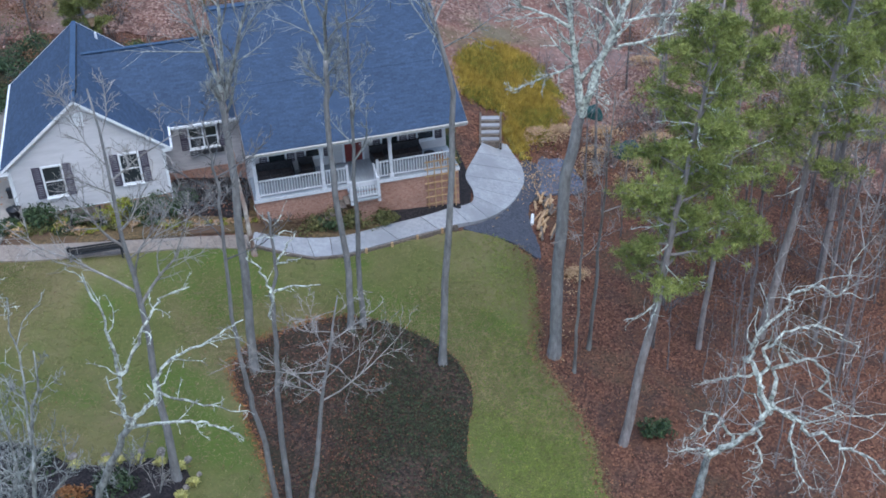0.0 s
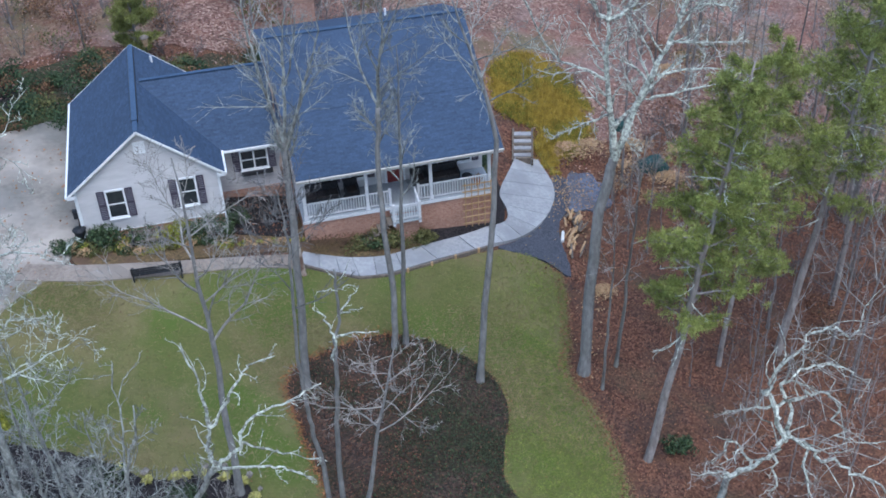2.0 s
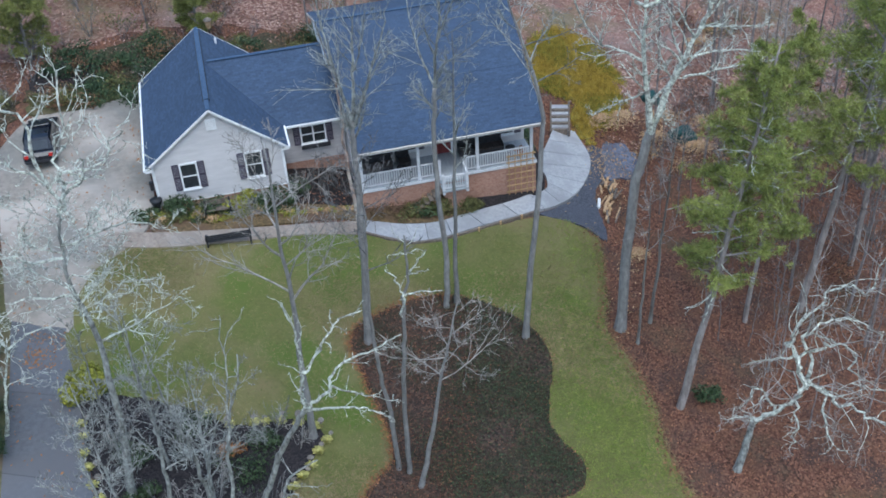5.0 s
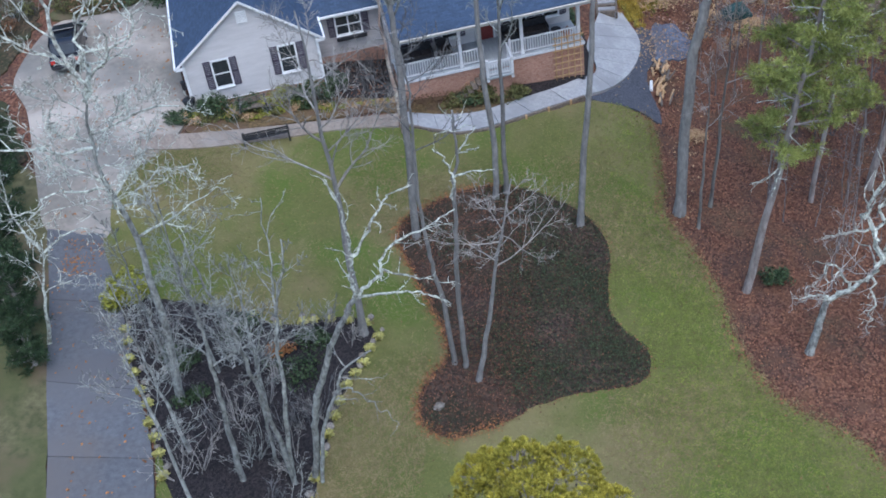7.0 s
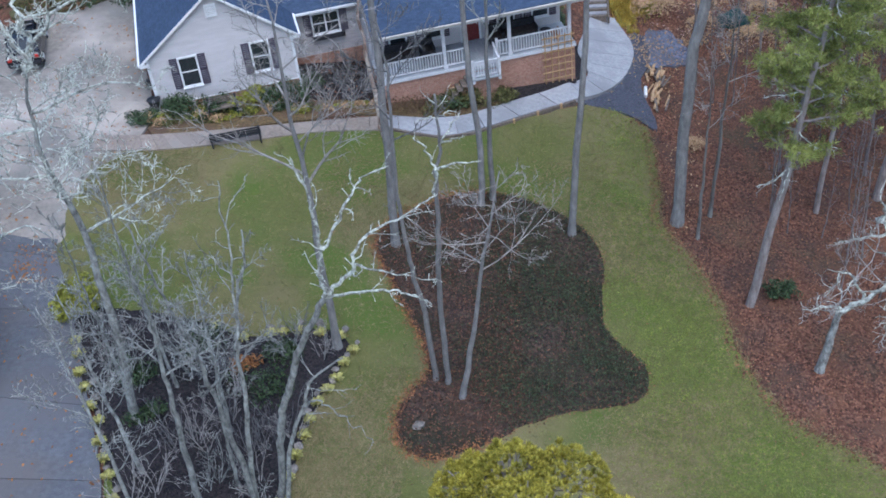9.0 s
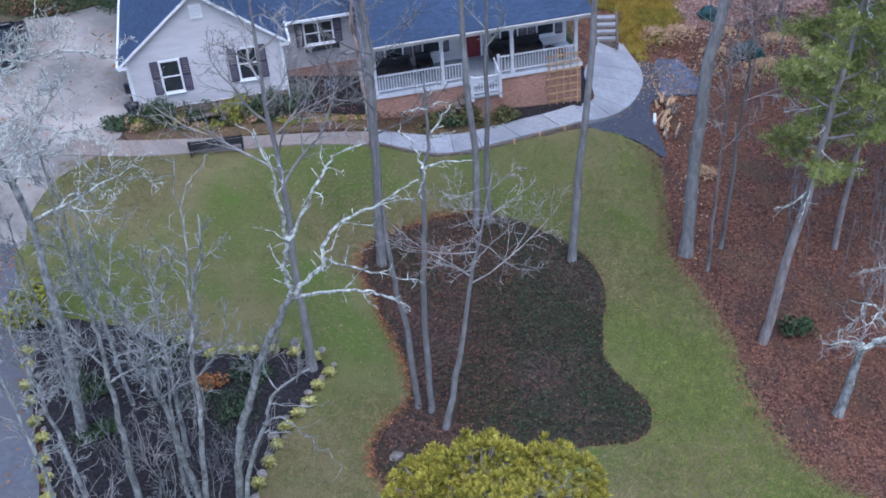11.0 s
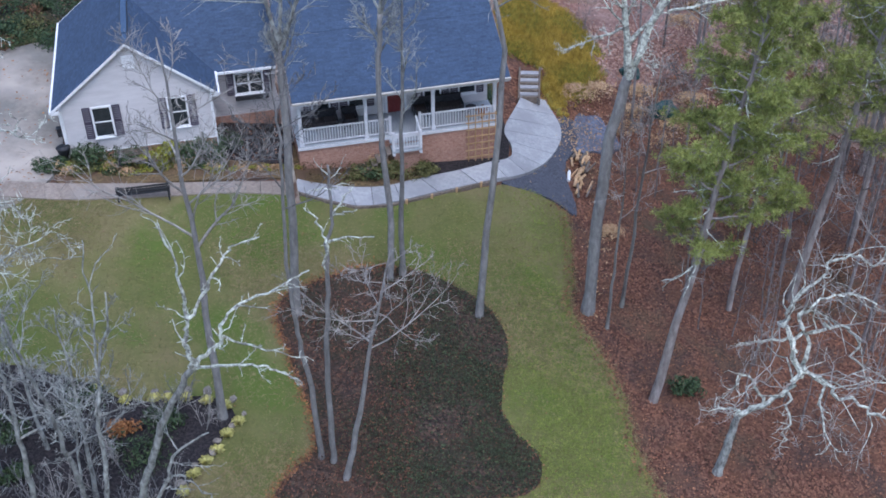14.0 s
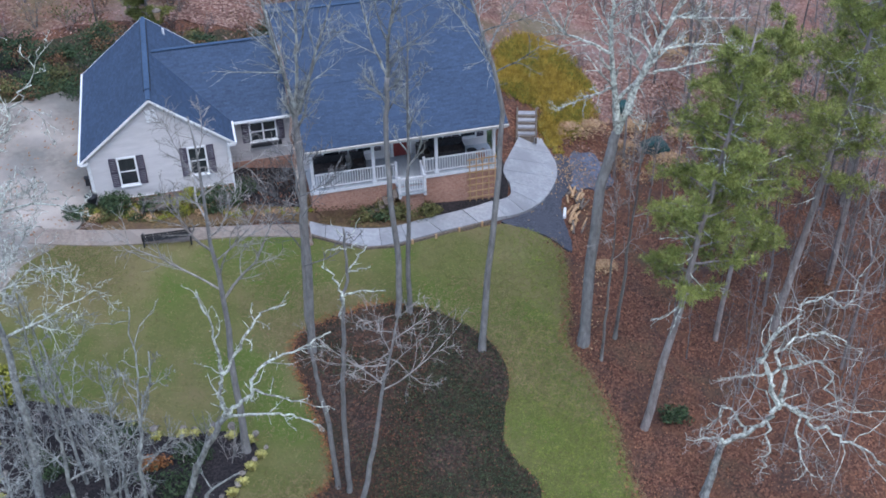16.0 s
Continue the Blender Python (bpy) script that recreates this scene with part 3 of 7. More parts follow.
def walk_slab(name, outer, inner, lift, material, label, count=16, joint=0.02):
    """A path in cast slabs between two rails of control points: each slab is a piece of its own."""
    def rail(points, t):
        f = t * (len(points) - 1)
        i = min(int(f), len(points) - 2)
        a, b = Vector(points[i]), Vector(points[i + 1])
        p0, p3 = Vector(points[max(i - 1, 0)]), Vector(points[min(i + 2, len(points) - 1)])
        s = f - i
        return 0.5 * ((2 * a) + (b - p0) * s + (2 * p0 - 5 * a + 4 * b - p3) * s * s + (3 * a - p0 - 3 * b + p3) * s ** 3)
    path = thing(name, Matrix(), label, "path", kind="structure")
    for k in range(count):
        V, F, steps = [], [], 4
        for j in range(steps + 1):
            t = (k + j / steps * (1 - joint) + joint / 2) / count
            for q in (rail(outer, t), rail(inner, t)):
                z = ground(q[0], q[1]) + lift
                V += [(q[0], q[1], z), (q[0], q[1], z - 0.3)]
        for j in range(steps):
            a = 4 * j
            F += [(a, a + 4, a + 6, a + 2), (a + 1, a + 5, a + 4, a), (a + 2, a + 6, a + 7, a + 3)]
        F += [(0, 2, 3, 1), (4 * steps, 4 * steps + 1, 4 * steps + 3, 4 * steps + 2)]
        part_vf("paving_slab", V, F, material, path)
    return path


walk_slab("concrete_walk", [(-11.0, 48.5), (-9.4, 48.2), (-7.8, 48.05), (-6.3, 48.5), (-3.6, 49.9), (-0.6, 51.4), (1.2, 53.0), (2.5, 55.2), (3.4, 58.2), (3.4, 60.4), (2.6, 62.1)],
          [(-11.0, 49.5), (-9.6, 49.4), (-8.3, 49.4), (-6.5, 49.8), (-4.6, 50.9), (-1.5, 52.5), (0.2, 54.0), (0.4, 55.4), (0.0, 57.0), (0.5, 59.4), (1.1, 61.6)], 0.12, M_CONCRETE,
          "curved pale concrete walk with cast joints and timber edging", 15)
walk_slab("paver_walk", [(-25.2, 45.0), (-21.6, 45.3), (-17.6, 46.3), (-14.2, 47.4), (-11.1, 48.1)], [(-25.0, 46.3), (-22.3, 46.5), (-19.2, 47.05), (-15.1, 48.1), (-11.1, 49.3)], 0.09, M_PAVER,
          "tan paved walk along the front lawn", 22, 0.015)


walk_slab("driveway", [(-17.6, 14.0), (-19.1, 20.0), (-20.4, 25.7), (-21.8, 29.4), (-23.8, 34.7), (-25.5, 38.3), (-25.75, 39.4)], [(-22.0, 14.0), (-23.5, 20.0), (-24.9, 25.7), (-26.1, 29.8), (-27.4, 34.9), (-28.5, 38.6), (-28.7, 39.6)],
          0.06, M_DRIVE, "blue-grey concrete drive cast in long slabs", 6, 0.006)


def walk_edging():
    """Timbers along the lawn side of the concrete walk."""
    line = [(-11.0, 48.38), (-9.4, 48.08), (-7.8, 47.93), (-6.2, 48.38), (-3.55, 49.78), (-2.0, 50.55), (-0.5, 51.28)]
    edge = thing("timber_edging", Matrix(), "dark timber edging holding up the concrete walk", "edging", kind="structure")
    for (x0, y0), (x1, y1) in zip(line, line[1:]):
        d = math.hypot(x1 - x0, y1 - y0)
        m = Matrix.Translation((x0, y0, ground(x0, y0))) @ Matrix.Rotation(math.atan2(y1 - y0, x1 - x0), 4, "Z") @ Matrix.Rotation(-math.atan2(ground(x1, y1) - ground(x0, y0), d), 4, "Y")
        bm = bmesh.new()
        box(bm, 0, d + 0.02, -0.07, 0.07, -0.2, 0.14, 0.015, m)
        part("timber", bm, M_OLDWOOD, edge)
    for i in range(4):
        x, y = -5.2 + 1.3 * i, 48.8 + 0.66 * i
        bm = bmesh.new()
        box(bm, x - 0.06, x + 0.06, y - 0.06, y + 0.06, ground(x, y) - 0.2, ground(x, y) + 0.28, 0.012)
        part("stake", bm, M_TIMBER, edge)


walk_edging()


def garden_steps():
    """Steps going up the bank from the end of the walk."""
    a, n = (1.0, 61.35), 4
    d = Vector((0.04, 0.99)).normalized()
    w = Vector((0.99, -0.04)).normalized()
    stair = thing("garden_steps", Matrix(), "concrete garden steps with dark risers climbing from the walk", "steps")
    z0 = ground(1.6, 61.9) + 0.12
    for i in range(n):
        o = Vector(a) + d * 0.56 * i
        V, F = [], []
        for nose, z in ((0, z0 + 0.19 * i + 0.12), (0, z0 + 0.19 * (i + 1))):
            for q in (o + d * (nose + 0.24), o + w * 1.12 + d * (nose + 0.24), o + w * 1.12 + d * 0.68, o + d * 0.68):
                V.append((q[0], q[1], z))
        F = [(3, 2, 1, 0), (4, 5, 6, 7), (0, 1, 5, 4), (1, 2, 6, 5), (2, 3, 7, 6), (3, 0, 4, 7)]
        part_vf("tread", V, F, M_CONCRETE, stair)
        V = []
        for z in (z0 + 0.19 * i - 0.3, z0 + 0.19 * i + 0.12):
            for q in (o + d * 0.06 + w * 0.03, o + w * 1.09 + d * 0.06, o + w * 1.09 + d * 0.68, o + d * 0.68 + w * 0.03):
                V.append((q[0], q[1], z))
        part_vf("riser", V, F, M_OLDWOOD, stair, "dark weathered timber riser")
    for side in (-0.12, 1.13):
        V = []
        for q, z in ((Vector(a) + w * side - d * 0.2, z0 + 0.1), (Vector(a) + w * side + d * 2.5, z0 + 0.85)):
            for k in (0, 0.12):
                for h in (-0.35, 0.1):
                    r = q + w * k
                    V.append((r[0], r[1], z + h))
        part_vf("cheek", V, [(0, 1, 3, 2), (4, 6, 7, 5), (0, 4, 5, 1), (2, 3, 7, 6), (1, 5, 7, 3), (0, 2, 6, 4)], M_OLDWOOD, stair, "timber cheek board")


garden_steps()

# ---- house ----
HOUSE = thing("house", pose(HX, HY, 0, 0, 0, HYAW), "single-storey house with blue shingle roof, pale siding and red brick base", "house")


def lap_siding(name, parent, u0, u1, v, z0, z1, top=None, label="", material=None):
    """Horizontal laps on a wall facing -v; top(z) gives the span left at a height, for a gable."""
    V, F, h = [], [], 0.14
    z = z0
    while z < z1 - 0.01:
        zt = min(z + h, z1)
        a0, a1 = top(z) if top else (u0, u1)
        b0, b1 = top(zt) if top else (u0, u1)
        k = len(V)
        V += [(a0, v - 0.022, z), (a1, v - 0.022, z), (b1, v - 0.006, zt), (b0, v - 0.006, zt), (a0, v + 0.01, z), (a1, v + 0.01, z)]
        F += [(k, k + 1, k + 2, k + 3), (k + 4, k + 5, k + 1, k)]
        z = zt
    ob = part_vf(name, V, F, material or M_SIDING, parent, label)
    ob["kind"] = "stuff"
    return ob


def window(u, v, z, w, h, parent=HOUSE, shutters=True, pair=1):
    """A white sash window in a wall facing -v: frame, glazing bar, panes, sill and shutters."""
    win = new("window")
    win.parent = parent
    win.matrix_local = pose(u, v, z)
    f = 0.09
    rows = [(-f, w * pair + f * pair, -0.07, 0.02, -f, 0.0), (-f, w * pair + f * pair, -0.07, 0.02, h, h + f)]
    for k in range(pair):
        a = k * (w + f)
        rows += [(a - f, a, -0.07, 0.02, 0.0, h), (a, a + w, -0.05, 0.01, h / 2 - 0.03, h / 2 + 0.03)]
    rows.append((pair * (w + f) - f, pair * (w + f), -0.07, 0.02, 0.0, h))
    part("window_frame", boxes(*rows), M_WHITE, win)
    part("sill", boxes((-f - 0.04, pair * (w + f) + 0.04, -0.13, 0.0, -f - 0.06, -f), bevel=0.008), M_WHITE, win)
    for k in range(pair):
        a = k * (w + f)
        for lo, hi in ((0.0, h / 2), (h / 2, h)):
            part("pane", boxes((a, a + w, -0.025, -0.015, lo, hi)), M_PANE, win)
    if shutters:
        for a in (-f - 0.42, pair * (w + f) + 0.02):
            rows = [(a, a + 0.05, -0.07, -0.02, -f, h + f), (a + 0.35, a + 0.4, -0.07, -0.02, -f, h + f)]
            rows += [(a + 0.05, a + 0.35, -0.07, -0.02, zz, zz + 0.07) for zz in (-f, h / 2 - 0.03, h + f - 0.07)]
            n = int(h / 0.11)
            rows += [(a + 0.05, a + 0.35, -0.055, -0.03, 0.02 + i * h / n, 0.02 + i * h / n + 0.065) for i in range(n)]
            part("shutter", boxes(*rows), M_PLUM, win, "plum-grey louvred shutter")
    return win


def roof(name, quads, thick=0.16, material=None):
    for q in quads:
        bm = bmesh.new()
        slab(bm, q, thick)
        part(name, bm, material or M_SHINGLE, HOUSE)


def beam(name, a, b, w, h, material, parent=HOUSE, label=""):
    """A straight board from a to b, w wide and h deep."""
    a, b = Vector(a), Vector(b)
    d = (b - a).normalized()
    s = d.cross(Vector((0, 0, 1)))
    s = s.normalized() if s.length > 1e-3 else Vector((1, 0, 0))
    t = s.cross(d)
    V = [tuple(p + s * i * w / 2 + t * j * h / 2) for p in (a, b) for i, j in ((-1, -1), (1, -1), (1, 1), (-1, 1))]
    return part_vf(name, V, [(3, 2, 1, 0), (4, 5, 6, 7), (0, 1, 5, 4), (1, 2, 6, 5), (2, 3, 7, 6), (3, 0, 4, 7)], material, parent, label)


EAVE, RIDGE, GU = 2.78, 6.0, 4.12


def build_garage():
    slope = (RIDGE - EAVE) / GU
    span = lambda z: (0.35, 7.9) if z <= EAVE + 0.25 else (0.05 + (z - EAVE) / slope, 8.19 - (z - EAVE) / slope)
    lap_siding("gable_wall", HOUSE, 0.35, 7.9, 0.05, 0.05, RIDGE - 0.12, span, "pale vinyl lap siding on the garage gable")
    part("wall", boxes((0.35, 7.9, 0.06, 0.25, 0.0, EAVE + 0.05), (0.35, 0.55, 0.25, 10.4, 0.0, EAVE), (7.7, 7.9, 0.25, 10.4, 0.0, EAVE), (0.55, 7.7, 10.2, 10.4, 0.0, EAVE)), M_SIDING, HOUSE)
    for v in (0.07, 10.2):
        V = [(u, w, z) for w in (v, v + 0.18) for u, z in ((0.36, EAVE), (7.88, EAVE), (4.12, RIDGE - 0.2))]
        part_vf("gable_backing", V, [(0, 1, 2), (5, 4, 3), (0, 3, 4, 1), (1, 4, 5, 2), (2, 5, 3, 0)], M_SIDING, HOUSE)
    bm = bmesh.new()
    brick_box(bm, 0.38, 7.87, 0.02, 0.3, -1.6, 0.03)
    brick_box(bm, 0.38, 0.6, 0.3, 10.38, -1.6, 0.0)
    brick_box(bm, 7.65, 7.87, 0.3, 10.38, -1.8, 0.0)
    part("brick_base", bm, M_BRICK, HOUSE)
    part("wall_sill", boxes((0.33, 7.92, -0.005, 0.06, 0.03, 0.075)), M_WHITE, HOUSE)
    roof("roof_slope", [[(-0.05, -0.22, EAVE - 0.03), (GU, -0.22, RIDGE), (GU, 10.7, RIDGE), (-0.05, 10.7, EAVE - 0.03)], [(GU, -0.22, RIDGE), (8.29, -0.22, EAVE - 0.03), (8.29, 10.7, EAVE - 0.03), (GU, 10.7, RIDGE)]])
    for side in (-1, 1):
        e = (GU + side * 4.17, EAVE - 0.1)
        for v in (-0.25, 10.73):
            beam("rake_board", (e[0], v, e[1] + 0.01), (GU, v, RIDGE - 0.07), 0.04, 0.12, M_WHITE)
        beam("gutter", (e[0] + side * 0.05, -0.24, e[1] + 0.01), (e[0] + side * 0.05, 10.7, e[1] + 0.01), 0.11, 0.13, M_WHITE)
        beam("eave_return", (e[0] + 0.02 * side, -0.2, e[1] - 0.05), (e[0] - side * 0.42, -0.2, e[1] - 0.05), 0.12, 0.16, M_WHITE)
        u = 0.36 if side < 0 else 7.89
        part("corner_board", boxes((u - 0.06, u + 0.06, -0.01, 0.09, 0.05, EAVE)), M_WHITE, HOUSE)
        part("downpipe", boxes((u - 0.1 * 1, u - 0.02, -0.09, -0.02, -0.4, EAVE - 0.1)) if side < 0 else boxes((u + 0.0, u + 0.08, -0.1, -0.03, -0.6, EAVE - 0.1)), M_WHITE, HOUSE)
    beam("ridge_cap", (GU, -0.18, RIDGE - 0.01), (GU, 10.68, RIDGE - 0.01), 0.24, 0.04, M_RIDGE)
    for side in (-1, 1):
        beam("vent_slot", (GU + side * 0.17, 1.0, RIDGE - 0.07), (GU + side * 0.17, 10.2, RIDGE - 0.07), 0.05, 0.07, M_DARK, HOUSE, "dark slot along the ridge vent")
    beam("ridge_vent", (GU, 0.96, RIDGE + 0.04), (GU, 10.24, RIDGE + 0.04), 0.30, 0.06, M_RIDGE)
    vent = new("gable_vent")
    vent.parent = HOUSE
    rows = [(3.82, 4.42, -0.03, 0.03, 4.55, 4.6), (3.82, 4.42, -0.03, 0.03, 5.2, 5.25), (3.82, 3.88, -0.03, 0.03, 4.6, 5.2), (4.36, 4.42, -0.03, 0.03, 4.6, 5.2)]
    part("vent_frame", boxes(*rows), M_WHITE, vent)
    for i in range(6):
        part("slat", boxes((3.88, 4.36, -0.02, 0.015, 4.62 + 0.1 * i, 4.685 + 0.1 * i)), M_WHITE, vent)
    window(1.92, 0.03, 0.95, 0.86, 1.6)
    window(5.72, 0.03, 1.0, 0.86, 1.6)
    lamp = thing("wall_lantern", pose(*xy(0.25, 0.4), 0.0, 0, 0, HYAW), "black carriage lantern at the garage corner", "lantern")
    part("lamp_body", boxes((-0.3, -0.06, -0.12, 0.12, 1.0, 1.45), (-0.33, -0.03, -0.15, 0.15, 1.45, 1.52), (-0.06, 0.12, -0.05, 0.05, 1.1, 1.3), bevel=0.02), M_DARK, lamp)
    bin_ = thing("planter_urn", pose(*xy(0.15, -0.35), ground(*xy(0.15, -0.35)), 0, 0, HYAW), "black planter urn at the garage corner", "planter")
    V, F = [], []
    tube(V, F, [Vector((0, 0, z)) for z in (0.0, 0.05, 0.12, 0.2, 0.5, 0.7, 0.75)], [0.22, 0.22, 0.12, 0.16, 0.3, 0.34, 0.38], 12)
    part_vf("urn", V, F, M_DARK, bin_, smooth=True)


def build_link():
    # Both link wall pieces take the siding colour darkened for shade.
    part("wall", boxes((7.9, 11.95, 2.62, 2.8, -0.2, 2.75)), M_SHADED_SIDING, HOUSE)
    lap_siding("front_wall", HOUSE, 7.92, 11.95, 2.62, -0.2, 2.7, None, "grey siding on the link wall, shade put into its colour", M_SHADED_SIDING)
    bm = bmesh.new()
    brick_box(bm, 7.88, 12.0, 2.58, 2.85, -2.4, -0.2)
    part("brick_base", bm, M_BRICK, HOUSE)
    roof("roof_slope", [[(8.24, 2.15, 2.72), (12.2, 2.15, 2.72), (12.2, 6.0, 5.86), (4.3, 6.0, 5.86)], [(4.3, 6.0, 5.86), (12.2, 6.0, 5.86), (12.2, 9.85, 2.72), (8.24, 9.85, 2.72)]], 0.15)
    beam("gutter", (8.3, 2.1, 2.63), (11.9, 2.1, 2.63), 0.11, 0.12, M_WHITE)
    beam("ridge_cap", (4.5, 6.0, 5.88), (12.1, 6.0, 5.88), 0.26, 0.05, M_RIDGE)
    window(9.32, 2.6, 1.1, 0.66, 1.12, pair=2)
    beam("flower_box", (9.2, 2.45, 0.85), (11.0, 2.45, 0.85), 0.22, 0.24, M_DARK, HOUSE, "dark window box under the paired window")
    V, F = [], []
    tube(V, F, [Vector((5.21, 9.76, 4.85)), Vector((5.21, 9.76, 5.50))], [0.07, 0.07], 8)
    part_vf("vent_pipe", V, F, M_WHITE, HOUSE)


FLOOR = -0.32


def railing(u0, u1, v, z0, name="railing", parent=HOUSE):
    """White porch railing along u: rails and one baluster each 13 cm."""
    r = new(name)
    r.parent = parent
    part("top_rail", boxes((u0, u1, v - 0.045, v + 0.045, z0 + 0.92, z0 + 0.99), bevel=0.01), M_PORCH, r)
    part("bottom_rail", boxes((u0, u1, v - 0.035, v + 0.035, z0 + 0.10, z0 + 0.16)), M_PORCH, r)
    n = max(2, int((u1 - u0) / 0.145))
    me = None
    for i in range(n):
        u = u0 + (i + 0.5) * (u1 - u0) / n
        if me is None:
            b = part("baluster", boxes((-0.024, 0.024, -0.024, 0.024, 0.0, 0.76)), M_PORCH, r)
            me = b.data
        else:
            b = new("baluster", me)
            b.parent = r
        b.location = (u, v, z0 + 0.16)
    return r


def build_main():
    v_eave, v_ridge, z_ridge, z_eave = -2.1, 6.0, 7.38, 2.6
    at = lambda v: z_eave + (z_ridge - z_eave) * (v - v_eave) / (v_ridge - v_eave)
    roof("roof_slope", [[(11.86, v_eave, z_eave), (23.42, v_eave, z_eave), (23.42, 1.6, 4.60), (11.86, 1.6, 4.60)], [(11.8, 1.6, 4.62), (23.42, 1.6, 4.62), (23.4, v_ridge, z_ridge), (11.35, v_ridge, z_ridge)], [(11.35, v_ridge, z_ridge), (23.4, v_ridge, z_ridge), (23.4, 11.0, 5.72), (11.35, 11.0, 5.72)]])
    beam("ridge_cap", (11.35, v_ridge, z_ridge + 0.0), (23.4, v_ridge, z_ridge + 0.0), 0.3, 0.05, M_RIDGE)
    beam("fascia", (11.84, v_eave - 0.03, z_eave - 0.12), (23.44, v_eave - 0.03, z_eave - 0.12), 0.05, 0.15, M_TRIM)
    beam("gutter", (11.84, v_eave - 0.1, z_eave - 0.06), (23.44, v_eave - 0.1, z_eave - 0.06), 0.09, 0.07, M_TRIM)
    for u0, u1, u2 in ((11.83, 11.78, 11.33), (23.44, 23.44, 23.42)):
        beam("rake_board", (u0, v_eave, z_eave - 0.1), (u1, 1.6, 4.51), 0.04, 0.14, M_OLDWOOD)
        beam("rake_board", (u1, 1.6, 4.51), (u2, v_ridge, z_ridge - 0.1), 0.04, 0.14, M_OLDWOOD)
    beam("rake_board", (11.33, v_ridge, z_ridge - 0.1), (11.33, 11.0, 5.62), 0.04, 0.14, M_TRIM)
    V = [(w, v, z) for w in (11.5, 11.65) for v, z in ((4.4, 5.2), (9.6, 5.2), (9.6, 5.95), (v_ridge, 7.14), (4.4, 6.1))]
    part_vf("gable_wall", V, [(4, 3, 2, 1, 0), (5, 6, 7, 8, 9)] + [(i, (i + 1) % 5, 5 + (i + 1) % 5, 5 + i) for i in range(5)], M_WHITE, HOUSE, "white gable siding above the link roof")
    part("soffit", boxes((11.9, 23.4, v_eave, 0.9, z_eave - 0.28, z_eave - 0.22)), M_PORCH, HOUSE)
    part("porch_beam", boxes((12.0, 23.1, -1.62, -1.38, z_eave - 0.5, z_eave - 0.28)), M_TRIM, HOUSE)
    part("wall", boxes((12.0, 23.0, 0.92, 1.1, FLOOR, z_eave + 0.4), (12.0, 12.2, 1.1, 10.6, -2.0, 3.9), (22.8, 23.0, 1.1, 10.6, -4.0, 3.9), (12.2, 22.8, 10.4, 10.6, -4.0, 5.4)), M_SIDING, HOUSE)
    lap_siding("front_wall", HOUSE, 12.0, 23.0, 0.92, FLOOR, z_eave - 0.28, None, "pale siding behind the porch")
    for u in (12.0, 22.8):
        side = ((1.1, 3.9), (10.4, 3.9), (10.4, 5.5), (v_ridge, z_ridge - 0.25), (1.6, 4.3), (1.1, 4.05))
        V = [(w, v, z) for w in (u, u + 0.2) for v, z in side]
        part_vf("gable_backing", V, [(5, 4, 3, 2, 1, 0), (6, 7, 8, 9, 10, 11)] + [(i, (i + 1) % 6, 6 + (i + 1) % 6, 6 + i) for i in range(6)], M_SIDING, HOUSE)
    # porch
    part("porch_floor", boxes((12.0, 23.05, -1.68, 0.9, FLOOR - 0.16, FLOOR), bevel=0.01), M_DECK, HOUSE, "grey painted porch floor")
    bm = bmesh.new()
    brick_box(bm, 12.02, 23.0, -1.62, -1.4, -4.6, FLOOR - 0.16)
    brick_box(bm, 12.02, 12.25, -1.4, 0.9, -4.0, FLOOR - 0.16)
    brick_box(bm, 22.8, 23.0, -1.4, 0.9, -5.0, FLOOR - 0.16)
    part("brick_base", bm, M_BRICK, HOUSE)
    part("porch_trim", boxes((11.98, 23.06, -1.70, -1.62, FLOOR - 0.2, FLOOR - 0.02)), M_PORCH, HOUSE)
    for u in (12.22, 15.7, 19.35, 22.75):
        p = new("porch_post")
        p.parent = HOUSE
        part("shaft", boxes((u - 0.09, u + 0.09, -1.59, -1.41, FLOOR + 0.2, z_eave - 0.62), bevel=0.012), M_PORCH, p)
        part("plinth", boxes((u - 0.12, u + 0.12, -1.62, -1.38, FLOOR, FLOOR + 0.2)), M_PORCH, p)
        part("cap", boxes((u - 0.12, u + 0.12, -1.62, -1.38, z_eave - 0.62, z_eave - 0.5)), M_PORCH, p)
    for a, b in ((12.34, 15.58), (15.82, 16.9), (18.7, 19.23), (19.47, 22.63)):
        railing(a, b, -1.5, FLOOR)
    for u in (16.98, 18.62):
        part("newel", boxes((u - 0.07, u + 0.07, -1.57, -1.43, FLOOR, FLOOR + 1.12), bevel=0.01), M_PORCH, HOUSE)
    # porch stair: a railed landing two steps below the porch, then steps going down beside it
    low = FLOOR - 0.38
    part("landing", boxes((16.86, 18.46, -2.72, -1.98, low - 0.12, low), bevel=0.01), M_DECK, HOUSE, "pale boarded stair landing")
    part("landing_step", boxes((16.86, 18.46, -1.99, -1.7, FLOOR - 0.31, FLOOR - 0.19), bevel=0.01), M_DECK, HOUSE, "pale boarded step down to the landing")
    bm = bmesh.new()
    brick_box(bm, 17.0, 18.34, -2.4, -1.64, -3.8, low - 0.12)
    part("landing_base", bm, M_BRICK, HOUSE)
    railing(17.0, 18.32, -2.62, low, "landing_rail")
    for u in (16.93, 18.39):
        part("newel", boxes((u - 0.075, u + 0.075, -2.7, -2.55, low - 0.3, low + 1.1), bevel=0.01), M_PORCH, HOUSE)
    r = new("side_rail")
    r.parent = HOUSE
    beam("top_rail", (18.39, -1.5, FLOOR + 0.95), (18.39, -2.62, low + 0.95), 0.08, 0.07, M_PORCH, r)
